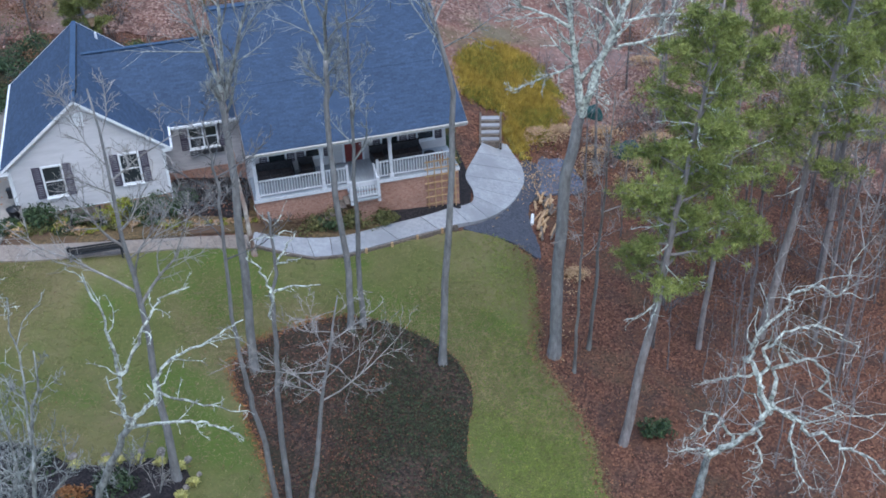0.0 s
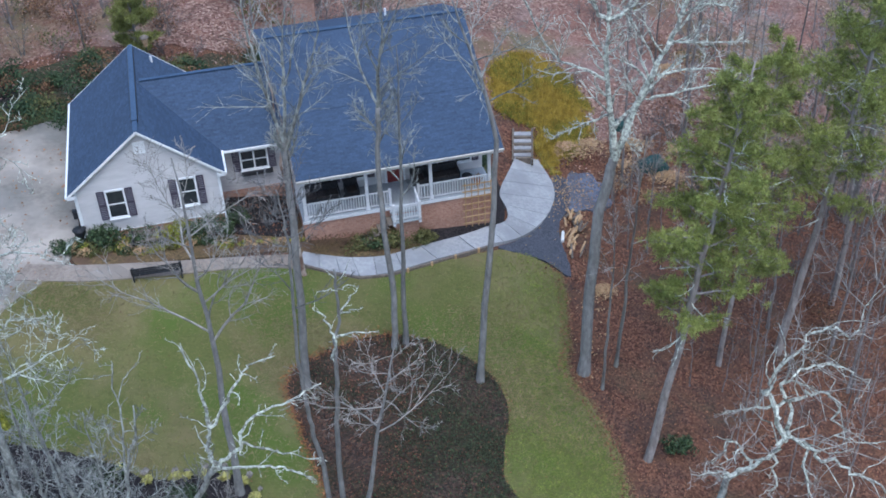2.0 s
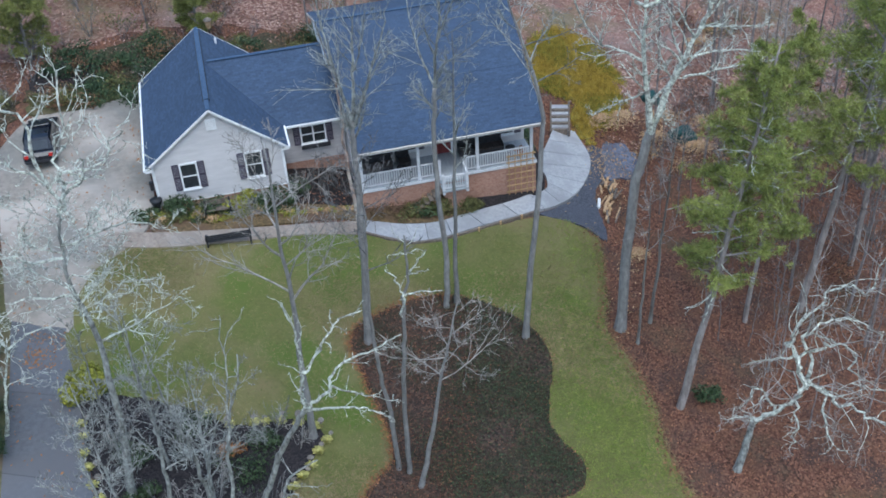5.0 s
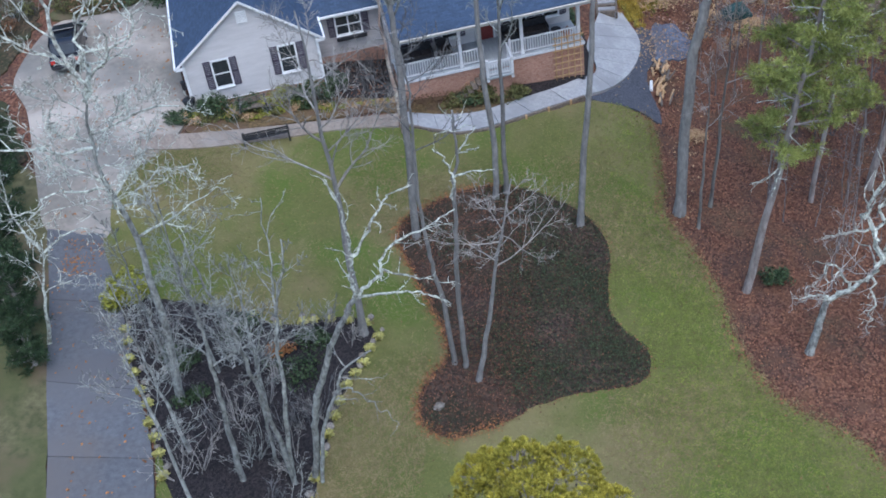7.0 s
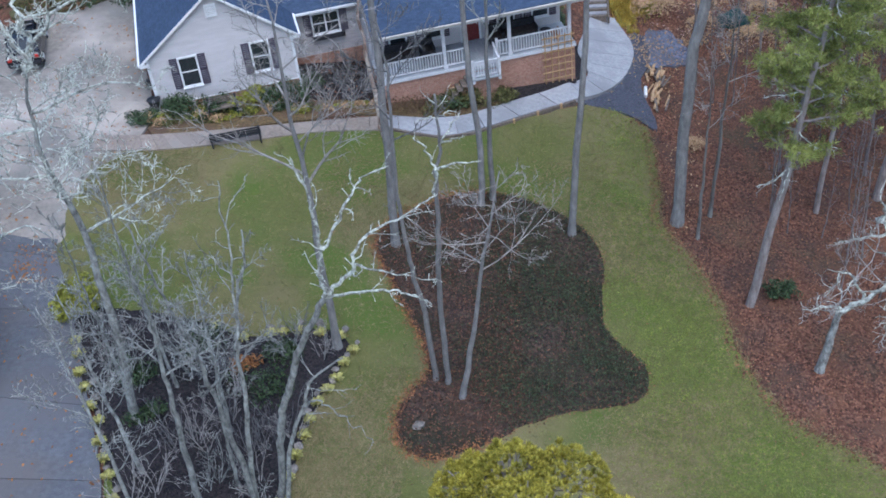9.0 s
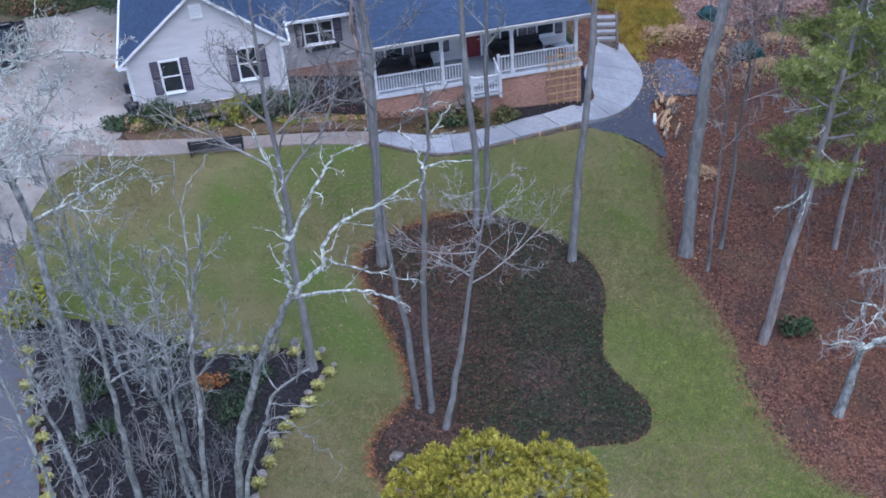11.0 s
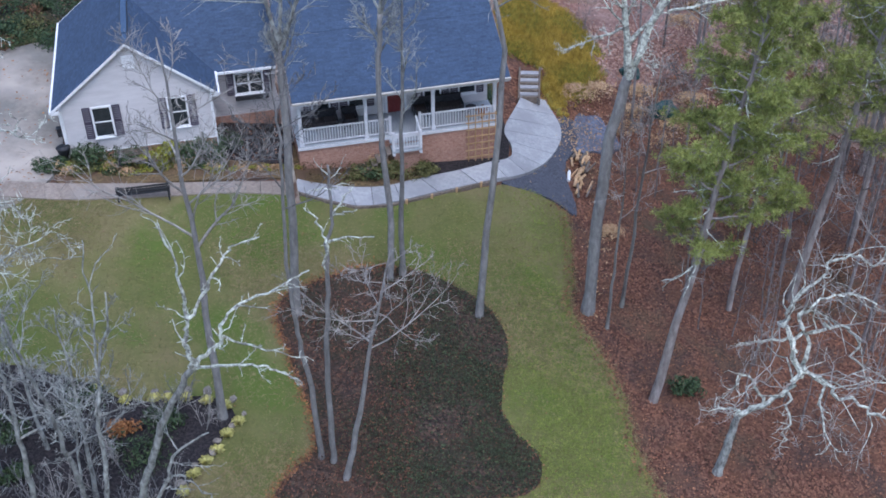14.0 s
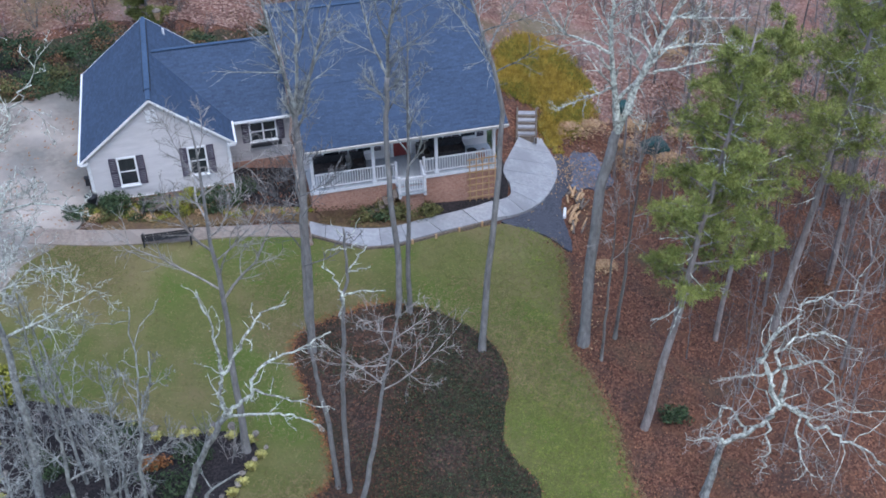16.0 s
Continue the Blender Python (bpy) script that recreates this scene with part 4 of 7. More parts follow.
    beam("bottom_rail", (18.39, -1.5, FLOOR + 0.13), (18.39, -2.62, low + 0.13), 0.06, 0.06, M_PORCH, r)
    for i in range(6):
        v = -1.65 - 0.15 * i
        z = FLOOR + 0.38 * (v + 1.5) / 1.12
        part("baluster", boxes((18.37, 18.41, v - 0.02, v + 0.02, z + 0.14, z + 0.94)), M_PORCH, r)
    for i in range(6):
        z = low - 0.19 * (i + 1)
        part("porch_step", boxes((16.86 - 0.28 * (i + 1), 16.88 - 0.28 * i, -2.6, -1.75, z - 0.06, z)), M_OLDWOOD, HOUSE)
        part("step_riser", boxes((16.86 - 0.28 * i, 16.88 - 0.28 * i, -2.58, -1.77, z, z + 0.13)), M_OLDWOOD, HOUSE)
    # door and windows under the porch
    door = new("front_door")
    door.parent = HOUSE
    part("door_leaf", boxes((17.3, 18.25, 0.84, 0.9, FLOOR + 0.02, FLOOR + 2.08), (17.42, 17.72, 0.825, 0.84, FLOOR + 0.3, FLOOR + 1.0), (17.83, 18.13, 0.825, 0.84, FLOOR + 0.3, FLOOR + 1.0), bevel=0.006), M_RED, door, "dark red panelled door")
    part("door_frame", boxes((17.18, 17.3, 0.82, 0.92, FLOOR, FLOOR + 2.2), (18.25, 18.37, 0.82, 0.92, FLOOR, FLOOR + 2.2), (17.3, 18.25, 0.82, 0.92, FLOOR + 2.08, FLOOR + 2.2)), M_WHITE, door)
    V, F = [], []
    tube(V, F, [Vector((18.15, 0.83, FLOOR + 1.0)), Vector((18.15, 0.76, FLOOR + 1.0))], [0.03, 0.035], 8)
    part_vf("knob", V, F, M_METAL, door)
    for u in (13.2, 15.2, 19.4, 21.4):
        window(u, 0.9, 0.35, 0.86, 1.5)
    # chimney
    chim = new("chimney")
    chim.parent = HOUSE
    bm = bmesh.new()
    brick_box(bm, 14.0, 15.35, 11.05, 12.1, -3.0, 7.1)
    part("shaft", bm, M_BRICK, chim)
    bm = bmesh.new()
    brick_box(bm, 13.94, 15.41, 10.99, 12.16, 7.1, 7.32)
    part("corbel", bm, M_BRICK, chim)
    part("cap", boxes((14.0, 15.35, 11.05, 12.1, 7.46, 7.54), (14.15, 15.2, 11.2, 11.95, 7.32, 7.46), bevel=0.01), M_METAL, chim, "bright galvanised chimney cap")
    V, F = [], []
    tube(V, F, [Vector((19.2, 8.2, 6.5)), Vector((19.2, 8.2, 7.15))], [0.07, 0.07], 8)
    part_vf("vent_pipe", V, F, M_WHITE, HOUSE)


build_garage()
build_link()
build_main()


def trellis():
    t = thing("trellis", pose(HX, HY, 0, 0, 0, HYAW), "tan timber trellis leaning on the porch brickwork", "trellis")
    for i in range(5):
        u = 21.25 + i * 0.38
        part("upright", boxes((u - 0.025, u + 0.025, -1.78, -1.73, -2.75, 0.42), bevel=0.006), M_TIMBER, t)
    for i in range(7):
        z = -2.3 + i * 0.43
        part("crosspiece", boxes((21.1, 22.95, -1.74, -1.70, z - 0.03, z + 0.03)), M_TIMBER, t)


trellis()


def mulch_bank(u0, u1, label, feet, material=None):
    """Mulch between the porch brickwork and the walk; feet gives v of its outer edge along u."""
    V, F, n, k = [], [], 24, 6
    for i in range(n + 1):
        u = u0 + i / n * (u1 - u0)
        top = float(np.interp(u, (12, 17, 18.6, 23.3), (-1.75, -2.05, -2.3, -2.65)))
        foot = float(np.interp(u, *feet))
        for j in range(k + 1):
            f = j / k
            v = -1.55 + (foot + 1.55) * f
            x, y = xy(u, v)
            low = ground(x, y) + 0.07
            z = max(low, top * (1 - f) + low * f) + 0.05 * noise.noise(Vector((u * 2, v * 2, 3)))
            V.append((x, y, z))
    for i in range(n):
        for j in range(k):
            a = i * (k + 1) + j
            F.append((a, a + k + 1, a + k + 2, a + 1))
    tagged(new("mulch_bank", mesh_of("mulch_bank", V, F, material or M_MULCH, True)), label, "planting bed", kind="structure")


mulch_bank(18.68, 23.0, "dark mulch bank between the porch brickwork and the walk", ((18.0, 20.3, 22.5, 23.2), (-3.0, -2.55, -2.15, -2.0)))
mulch_bank(12.0, 18.66, "mulched bed with shrubs under the porch", ((11.7, 13.6, 16.0, 18.7), (-2.6, -3.2, -3.5, -2.95)), M_LITTER)
END_BED = smooth_outline([xy(22.95, -2.0), xy(23.9, -0.6), xy(24.3, 1.0), xy(24.6, 3.5), xy(24.4, 6.0), xy(22.9, 6.0)], 0.4)
sheet("end_bed", END_BED, 0.07, M_MULCH, "dark mulch round the end of the porch", "planting bed", 0.5)

# ---- trees ----
def grow_line(p, d, length, segs, wob, lift, r):
    pts = [p.copy()]
    d = d.normalized()
    for _ in range(segs):
        d = (d + Vector((r.gauss(0, wob), r.gauss(0, wob), r.gauss(0, wob) + lift))).normalized()
        pts.append(pts[-1] + d * (length / segs))
    return pts


def ramify(V, F, pts, r0, r1, level, r, count, reach, wob=0.22, lift=0.06, sides=(6, 5, 4, 3), thin=0.011, start=0.2):
    """A branch along pts with its twigs, level by level."""
    n = len(pts) - 1
    radii = [(r0 + (r1 - r0) * (i / n) ** 0.8) * (r.uniform(0.85, 1.18) if 0 < i < n else 1.0) for i in range(n + 1)]
    tube(V, F, pts, radii, sides[min(len(sides) - 1, 3 - level)])
    if level == 0:
        return
    if level > 1:
        for i in range(1, n):
            if r.random() < (0.22 if wob > 0.29 else 0.1):
                d = (pts[i + 1] - pts[i]).normalized()
                out = Matrix.Rotation(r.uniform(0, 6.28), 3, d) @ d.orthogonal().normalized()
                q = pts[i] + (out + d * 0.5) * (radii[i] + r.uniform(0.12, 0.4))
                tube(V, F, [pts[i], pts[i].lerp(q, 0.55) + Vector((r.gauss(0, 0.02), r.gauss(0, 0.02), 0.02)), q], [max(thin, radii[i] * 0.4), max(thin, radii[i] * 0.25), thin * 0.8], 3)
    total = sum((pts[i + 1] - pts[i]).length for i in range(n))
    for k in range(count[0]):
        f = start + (1 - start) * (k + r.random()) / count[0]
        i = min(n - 1, int(f * n))
        p = pts[i].lerp(pts[i + 1], f * n - i)
        d = (pts[i + 1] - pts[i]).normalized()
        side = d.orthogonal().normalized()
        side = Matrix.Rotation(r.uniform(0, 2 * math.pi), 3, d) @ side
        ang = radians(r.uniform(28, 62))
        nd = d * math.cos(ang) + side * math.sin(ang)
        length = total * reach * r.uniform(0.55, 1.15) * (1.15 - 0.55 * f)
        ra = max(thin, radii[i] * r.uniform(0.42, 0.62))
        ramify(V, F, grow_line(p, nd, length, ((4, 5, 6) if wob > 0.29 else (2, 4, 5))[min(level, 3) - 1], wob * (1.25 if level == 1 and wob > 0.29 else 1.0), lift, r), ra, max(thin * 0.7, ra * 0.3), level - 1, r, count[1:] or count, reach, wob, lift, sides, thin, start)


def path_points(points, wob, r, sub=3):
    """A gently crooked line through the given points."""
    out = []
    P = [Vector(p) for p in points]
    for i in range(len(P) - 1):
        p0, p1, p2, p3 = P[max(i - 1, 0)], P[i], P[i + 1], P[min(i + 2, len(P) - 1)]
        for j in range(sub):
            t = j / sub
            q = 0.5 * ((2 * p1) + (p2 - p0) * t + (2 * p0 - 5 * p1 + 4 * p2 - p3) * t * t + (3 * p1 - p0 - 3 * p2 + p3) * t ** 3)
            if i or j:
                q = q + Vector((r.gauss(0, wob), r.gauss(0, wob), 0))
            out.append(q)
    out.append(P[-1])
    return out


def bare_tree(x, y, h, rad, seed, lean=(0, 0), first=0.55, limbs=9, limb_len=0.28, label="bare grey tree", bark=None, twig=None, mains=(), levels=2, count=(7, 5, 3), tip=0.16, group="", up=0.75, name="bare_tree", bend=None, reach=0.42, wob=0.2, crook=0.06, thin=0.011, fine=None):
    """A leafless tree: a tapered trunk, limbs with twigs, and any main limbs given by their end points (from the tree's foot)."""
    r = random.Random(seed)
    z = ground(x, y)
    tree = thing(name, Matrix.Translation((x, y, z)), label, "tree", group)
    bark, twig = bark or M_BARK, twig or bark or M_TWIG
    if bend:
        pts = path_points(bend, 0.009 * math.sqrt(h), r, 4)
    else:
        bow = Vector((r.gauss(0, 0.006), r.gauss(0, 0.006), 0)) * h
        pts = [Vector((lean[0] * h * q, lean[1] * h * q, h * q - 0.3 * (1 - q))) + bow * math.sin(5 * q) * q + Vector((r.gauss(0, 0.012), r.gauss(0, 0.012), 0)) * math.sqrt(h) * min(1.0, 4 * q) for q in (k / 12 for k in range(13))]
    n = len(pts) - 1
    V, F = [], []
    radii = [rad * ((1 - i / n) * (1 - tip) + tip) * (1.35 if i == 0 else 1.0) for i in range(n + 1)]
    tube(V, F, pts, radii, 8)
    part_vf("trunk", V, F, bark, tree, smooth=True)
    for k in range(limbs):
        f = first + (0.97 - first) * (k + 0.6 * r.random()) / max(1, limbs)
        i = min(n - 1, int(f * n))
        p = pts[i].lerp(pts[i + 1], f * n - i)
        a = k * 2.4 + r.uniform(-0.5, 0.5)
        d = Vector((math.cos(a), math.sin(a), up * r.uniform(0.6, 1.4)))
        length = h * limb_len * r.uniform(0.7, 1.2) * (1.25 - 0.75 * (f - first) / (1 - first))
        V, F = [], []
        ra = radii[i] * r.uniform(0.4, 0.6)
        ramify(V, F, grow_line(p, d, length, 6, wob * 0.7, 0.07, r), ra, ra * 0.22, levels, r, count, reach, wob, thin=thin)
        part_vf("limb", V, F, twig, tree)
    for (start, *ends), r0 in mains:
        V, F = [], []
        line = path_points([start, *ends], crook, r, 4)
        ramify(V, F, line, r0, r0 * 0.25, 1 if fine else levels, r, count, reach * 0.7, wob, thin=thin * (1.8 if fine else 1.0), start=0.2)
        limb = part_vf("limb", V, F, twig, tree)
        if fine:
            V, F = [], []
            ramify(V, F, line, r0 * 0.6, r0 * 0.15, levels, r, count, reach, wob, thin=thin, start=0.2)
            part_vf("twig_spray", V, F, fine, limb, "fine brown-grey twigs")
    return tree


def clump(V, F, p, size, r, blades=14, up=0.5, wide=0.07):
    """A tuft of needles round p."""
    for _ in range(blades):
        d = Vector((r.gauss(0, 1), r.gauss(0, 1), r.gauss(0, 1) + up)).normalized()
        s = d.orthogonal().normalized()
        s = Matrix.Rotation(r.uniform(0, 6.28), 3, d) @ s * size * wide
        k = len(V)
        e = p + d * size * r.uniform(0.6, 1.1)
        m = p + d * size * 0.5
        V += [tuple(p), tuple(m + s), tuple(e), tuple(m - s)]
        F.append((k, k + 1, k + 2, k + 3))


def pine(x, y, h, rad, seed, lean=(0, 0), first=0.45, limbs=26, spread=0.16, size=0.42, per=26, needle=None, label="tall pine with a thin green crown", blades=12, group="", top_round=False, name="pine_tree", up=0.5, wide=0.05, dead=0, puff=0.75):
    """A pine: bare lower trunk, limbs in loose whorls with needle tufts, and a few dead stubs."""
    r = random.Random(seed)
    z = ground(x, y)
    tree = thing(name, Matrix.Translation((x, y, z)), label, "tree", group)
    pts = [Vector((lean[0] * h * q + r.gauss(0, 0.025), lean[1] * h * q + r.gauss(0, 0.025), h * q - 0.3 * (1 - q))) for q in (k / 14 for k in range(15))]
    n = len(pts) - 1
    radii = [rad * (1 - 0.85 * i / n) for i in range(n + 1)]
    V, F = [], []
    tube(V, F, pts, radii, 8)
    part_vf("trunk", V, F, M_PINEBARK, tree, smooth=True)
    BV, BF, NV, NF = [], [], [], []
    for k in range(limbs):
        f = first + (0.99 - first) * (k + r.random()) / limbs
        i = min(n - 1, int(f * n))
        p = pts[i].lerp(pts[i + 1], f * n - i)
        a = k * 2.4 + r.uniform(-0.6, 0.6)
        g = (f - first) / (1 - first)
        shape = (1.0 - g ** 5) ** 0.5 if top_round else min(1.0, 0.55 + 1.2 * g) * (1.08 - g) ** 0.55
        length = max(0.5, h * spread * r.uniform(0.65, 1.15) * shape)
        d = Vector((math.cos(a), math.sin(a), 0.05 + 0.25 * g if top_round else 0.15 + 0.5 * g))
        line = grow_line(p, d, length, 6, 0.12, 0.05, r)
        tube(BV, BF, line, [radii[i] * 0.4 * (1 - 0.8 * j / 6) + 0.01 for j in range(7)], 4)
        for t in range(max(3, int(per * length / (h * spread)))):
            q = 0.25 + 0.75 * r.random() ** 0.7
            j = min(5, int(q * 6))
            c = line[j].lerp(line[j + 1], q * 6 - j) + Vector((r.gauss(0, 0.17), r.gauss(0, 0.17), r.gauss(0, 0.09))) * length * puff
            if r.random() < 0.25:
                tube(BV, BF, [line[j], c], [0.014, 0.008], 3)
            clump(NV, NF, c, size * r.uniform(0.75, 1.3), r, blades, up, wide)
    part_vf("limb_frame", BV, BF, M_PINEBARK, tree)
    if dead:
        for k in range(dead):
            f = r.uniform(0.36, 0.85)
            i = min(n - 1, int(f * n))
            a = r.uniform(0, 6.28)
            line = grow_line(pts[i].lerp(pts[i + 1], f * n - i), Vector((math.cos(a), math.sin(a), r.uniform(-0.5, 0.15))), r.uniform(0.8, 2.2), 4, 0.25, -0.02, r)
            DV, DF = [], []
            ramify(DV, DF, line, 0.04, 0.014, 1, r, (4, 3), 0.4, 0.3, 0.0, (4, 4, 3, 3), 0.014)
            part_vf("dead_limb", DV, DF, M_WHITEBARK, tree, "dead lichen-covered limb")
    part_vf("crown", NV, NF, needle or M_NEEDLE, tree)
    return tree


def tufted_pine(x, y, rad, seed, lobes, needle, label):
    """A pine with a knobbly crown: lobes (x, y, z, radius) closely set with upright tufts of needles."""
    r = random.Random(seed)
    z = ground(x, y)
    tree = thing("pine_tree", Matrix.Translation((x, y, z)), label, "tree")
    o = Vector((x, y, z))
    top = max(l[2] for l in lobes) - z
    pts = [Vector((r.gauss(0, 0.03), r.gauss(0, 0.03), top * q - 0.3 * (1 - q))) for q in (k / 12 for k in range(13))]
    V, F = [], []
    tube(V, F, pts, [rad * (1 - 0.8 * k / 12) for k in range(13)], 8)
    part_vf("trunk", V, F, M_PINEBARK, tree, smooth=True)
    BV, BF, NV, NF = [], [], [], []
    for lx, ly, lz, lr in lobes:
        c = Vector((lx, ly, lz)) - o
        a = pts[8].lerp(pts[12], r.random())
        tube(BV, BF, [a, a.lerp(c, 0.5) - Vector((0, 0, 0.2)), c], [0.07, 0.05, 0.03], 5)
        for k in range(300):
            d = Vector((r.gauss(0, 1), r.gauss(0, 1), r.gauss(0.35, 1))).normalized()
            if d.z < -0.55:
                continue
            q = 1.0 + 0.22 * noise.noise(d * 2.3 + c)
            p = c + d * lr * q * r.uniform(0.82, 1.05)
            if k % 6 == 0:
                tube(BV, BF, [c + d * lr * 0.3, p], [0.015, 0.01], 3)
            axis = (d + Vector((0, 0, 1.1))).normalized()
            size = r.uniform(0.11, 0.165)
            for _ in range(36):
                w = (axis * 1.1 + Vector((r.gauss(0, 0.62), r.gauss(0, 0.62), r.gauss(0, 0.62)))).normalized()
                side = Matrix.Rotation(r.uniform(0, 6.28), 3, w) @ w.orthogonal().normalized() * size * 0.075
                e = p + w * size * r.uniform(0.75, 1.1)
                n = len(NV)
                NV += [tuple(p - side * 0.4), tuple(p + w * size * 0.65 - side), tuple(e), tuple(p + w * size * 0.65 + side)]
                NF.append((n, n + 1, n + 2, n + 3))
    part_vf("limb_frame", BV, BF, M_PINEBARK, tree)
    part_vf("crown", NV, NF, needle, tree)
    return tree


def leafy(x, y, w, d, h, seed, material, label, count=700, leaf=0.09, name="shrub", category="shrub", group="", stem=True, z=None):
    """A shrub: short stems inside an uneven cloud of leaves."""
    r = random.Random(seed)
    z = ground(x, y) if z is None else z
    ob = thing(name, Matrix.Translation((x, y, z)), label, category, group)
    lumps = [(Vector((r.uniform(-0.5, 0.5) * w, r.uniform(-0.5, 0.5) * d, r.uniform(0.35, 0.75) * h)), r.uniform(0.3, 0.5)) for _ in range(7)]
    lumps.append((Vector((0, 0, 0.45 * h)), 0.62))
    V, F = [], []
    for _ in range(count):
        c, s = r.choice(lumps)
        v = Vector((r.gauss(0, 1), r.gauss(0, 1), r.gauss(0, 1))).normalized() * r.uniform(0.55, 1.05)
        p = c + Vector((v.x * w * s, v.y * d * s, v.z * h * s))
        if p.z < 0.02:
            p.z = r.uniform(0.02, 0.15)
        n = (v + Vector((r.gauss(0, 0.5), r.gauss(0, 0.5), 0.4 + r.gauss(0, 0.4)))).normalized()
        a = n.orthogonal().normalized()
        a = Matrix.Rotation(r.uniform(0, 6.28), 3, n) @ a
        b = n.cross(a)
        k, q = len(V), leaf * r.uniform(0.6, 1.3)
        V += [tuple(p - a * q), tuple(p + b * q * 0.55), tuple(p + a * q), tuple(p - b * q * 0.55)]
        F.append((k, k + 1, k + 2, k + 3))
    part_vf("foliage", V, F, material, ob)
    if stem:
        V, F = [], []
        for _ in range(5):
            tube(V, F, grow_line(Vector((r.gauss(0, 0.05), r.gauss(0, 0.05), -0.05)), Vector((r.gauss(0, 0.4), r.gauss(0, 0.4), 1)), h * 0.7, 4, 0.15, 0, r), [0.025, 0.02, 0.016, 0.012, 0.008], 4)
        part_vf("stem_frame", V, F, M_OLDWOOD, ob)
    return ob


def bare_shrub(x, y, h, seed, material, label="bare twiggy shrub", stems=9, group=""):
    r = random.Random(seed)
    ob = thing("bare_shrub", Matrix.Translation((x, y, ground(x, y))), label, "shrub", group)
    for k in range(stems):
        V, F = [], []
        a = r.uniform(0, 6.28)
        d = Vector((math.cos(a) * 0.5, math.sin(a) * 0.5, 1))
        ramify(V, F, grow_line(Vector((math.cos(a) * 0.1, math.sin(a) * 0.1, -0.05)), d, h * r.uniform(0.7, 1.1), 5, 0.14, 0.03, r), 0.022, 0.008, 2, r, (5, 3), 0.42, 0.2, 0.05, (4, 4, 3, 3), 0.008)
        part_vf("stem", V, F, material, ob)
    return ob


# front bed and lawn trees
TALL = "tall bare trees in the kidney-shaped bed"
bare_tree(-7.8, 31.9, 17.7, 0.13, 1, (0, 0), 0.62, 11, 0.16, "slender bare tree with a grey trunk in the planting bed", group=TALL, bark=M_TRUNK, twig=M_DARKTWIG, levels=2, count=(7, 5, 3), bend=[(0, 0, -0.3), (0.02, 0.0, 3.27), (-0.24, 0.0, 5.78), (-0.42, 0.0, 7.85), (-0.41, 0.0, 10.86), (-0.22, 0.0, 14.57), (-0.23, 0.0, 16.39), (-0.34, 0.0, 17.7)])
bare_tree(-7.3, 31.8, 14.4, 0.13, 2, (0, 0), 0.93, 2, 0.06, "broken-topped slender grey tree in the planting bed", group=TALL, bark=M_TRUNK, twig=M_WHITEBARK, tip=0.3,
          bend=[(0, 0, -0.3), (0.14, 0, 3.5), (0.3, 0, 6.94), (0.53, 0, 9.36), (0.6, 0, 10.73), (0.87, 0, 12.44), (0.87, 0, 14.4)],
          mains=((((0.52, 0, 10.0), (0.56, -0.15, 11.1), (0.54, -0.2, 11.6), (0.3, -0.2, 12.3), (-0.06, -0.2, 12.8)), 0.07), (((0.66, 0, 11.2), (1.21, -0.1, 11.46), (2.33, -0.1, 11.5)), 0.055), (((0.84, 0, 12.3), (1.32, -0.1, 13.1), (1.64, -0.1, 13.6)), 0.055),
                 (((0.86, 0, 12.38), (1.33, 0.1, 12.43), (1.74, 0.1, 12.56)), 0.045), (((0.87, 0, 13.4), (0.6, 0.1, 13.4), (0.1, 0.2, 13.2)), 0.035), (((0.87, 0, 13.4), (1.2, 0, 13.6), (1.75, -0.1, 13.7)), 0.045)), levels=1, count=(4, 3), reach=0.3)
bare_tree(-6.7, 31.0, 11.6, 0.14, 3, (0.2, 0.02), 0.6, 13, 0.27, "leaning bare tree with drooping grey twigs in the planting bed", group=TALL, bark=M_TRUNK, up=0.1, thin=0.009, twig=M_TWIG, levels=2, count=(9, 6, 3))
bare_tree(-9.9, 40.3, 14.0, 0.21, 4, (0, 0), 0.8, 4, 0.12, "tall bare tree with a grey trunk behind the bed", group=TALL, up=1.2, bark=M_TRUNK, twig=M_LICHEN, thin=0.0085, tip=0.55, bend=[(0, 0, -0.3), (0.29, 0.0, 5.64), (0.47, 0.0, 9.82), (0.51, 0.0, 12.43), (0.56, 0.0, 13.98)],
          mains=((((0.56, 0.0, 13.98), (0.14, 0.12, 15.72), (-0.2, 0.25, 17.4), (-0.41, 0.38, 19.01), (-0.48, 0.5, 20.57)), 0.100),
                 (((0.58, 0.0, 14.13), (0.88, 0.03, 16.62), (0.99, 0.07, 18.3), (1.25, 0.1, 19.91)), 0.100),
                 (((0.64, -0.0, 13.67), (1.21, -0.1, 15.23), (1.72, -0.2, 16.73), (2.32, -0.3, 18.32), (2.7, -0.4, 19.85)), 0.095),
                 (((0.33, -0.0, 14.96), (0.07, -0.3, 16.78), (-0.01, -0.6, 18.79)), 0.060),
                 (((1.28, 0.0, 15.46), (1.91, 0.35, 16.56), (2.87, 0.7, 17.48)), 0.045),
                 (((0.88, -0.0, 16.64), (1.5, -0.35, 18.51), (1.82, -0.7, 20.02)), 0.050)), count=(12, 9, 3), reach=0.62, crook=0.025, wob=0.13)
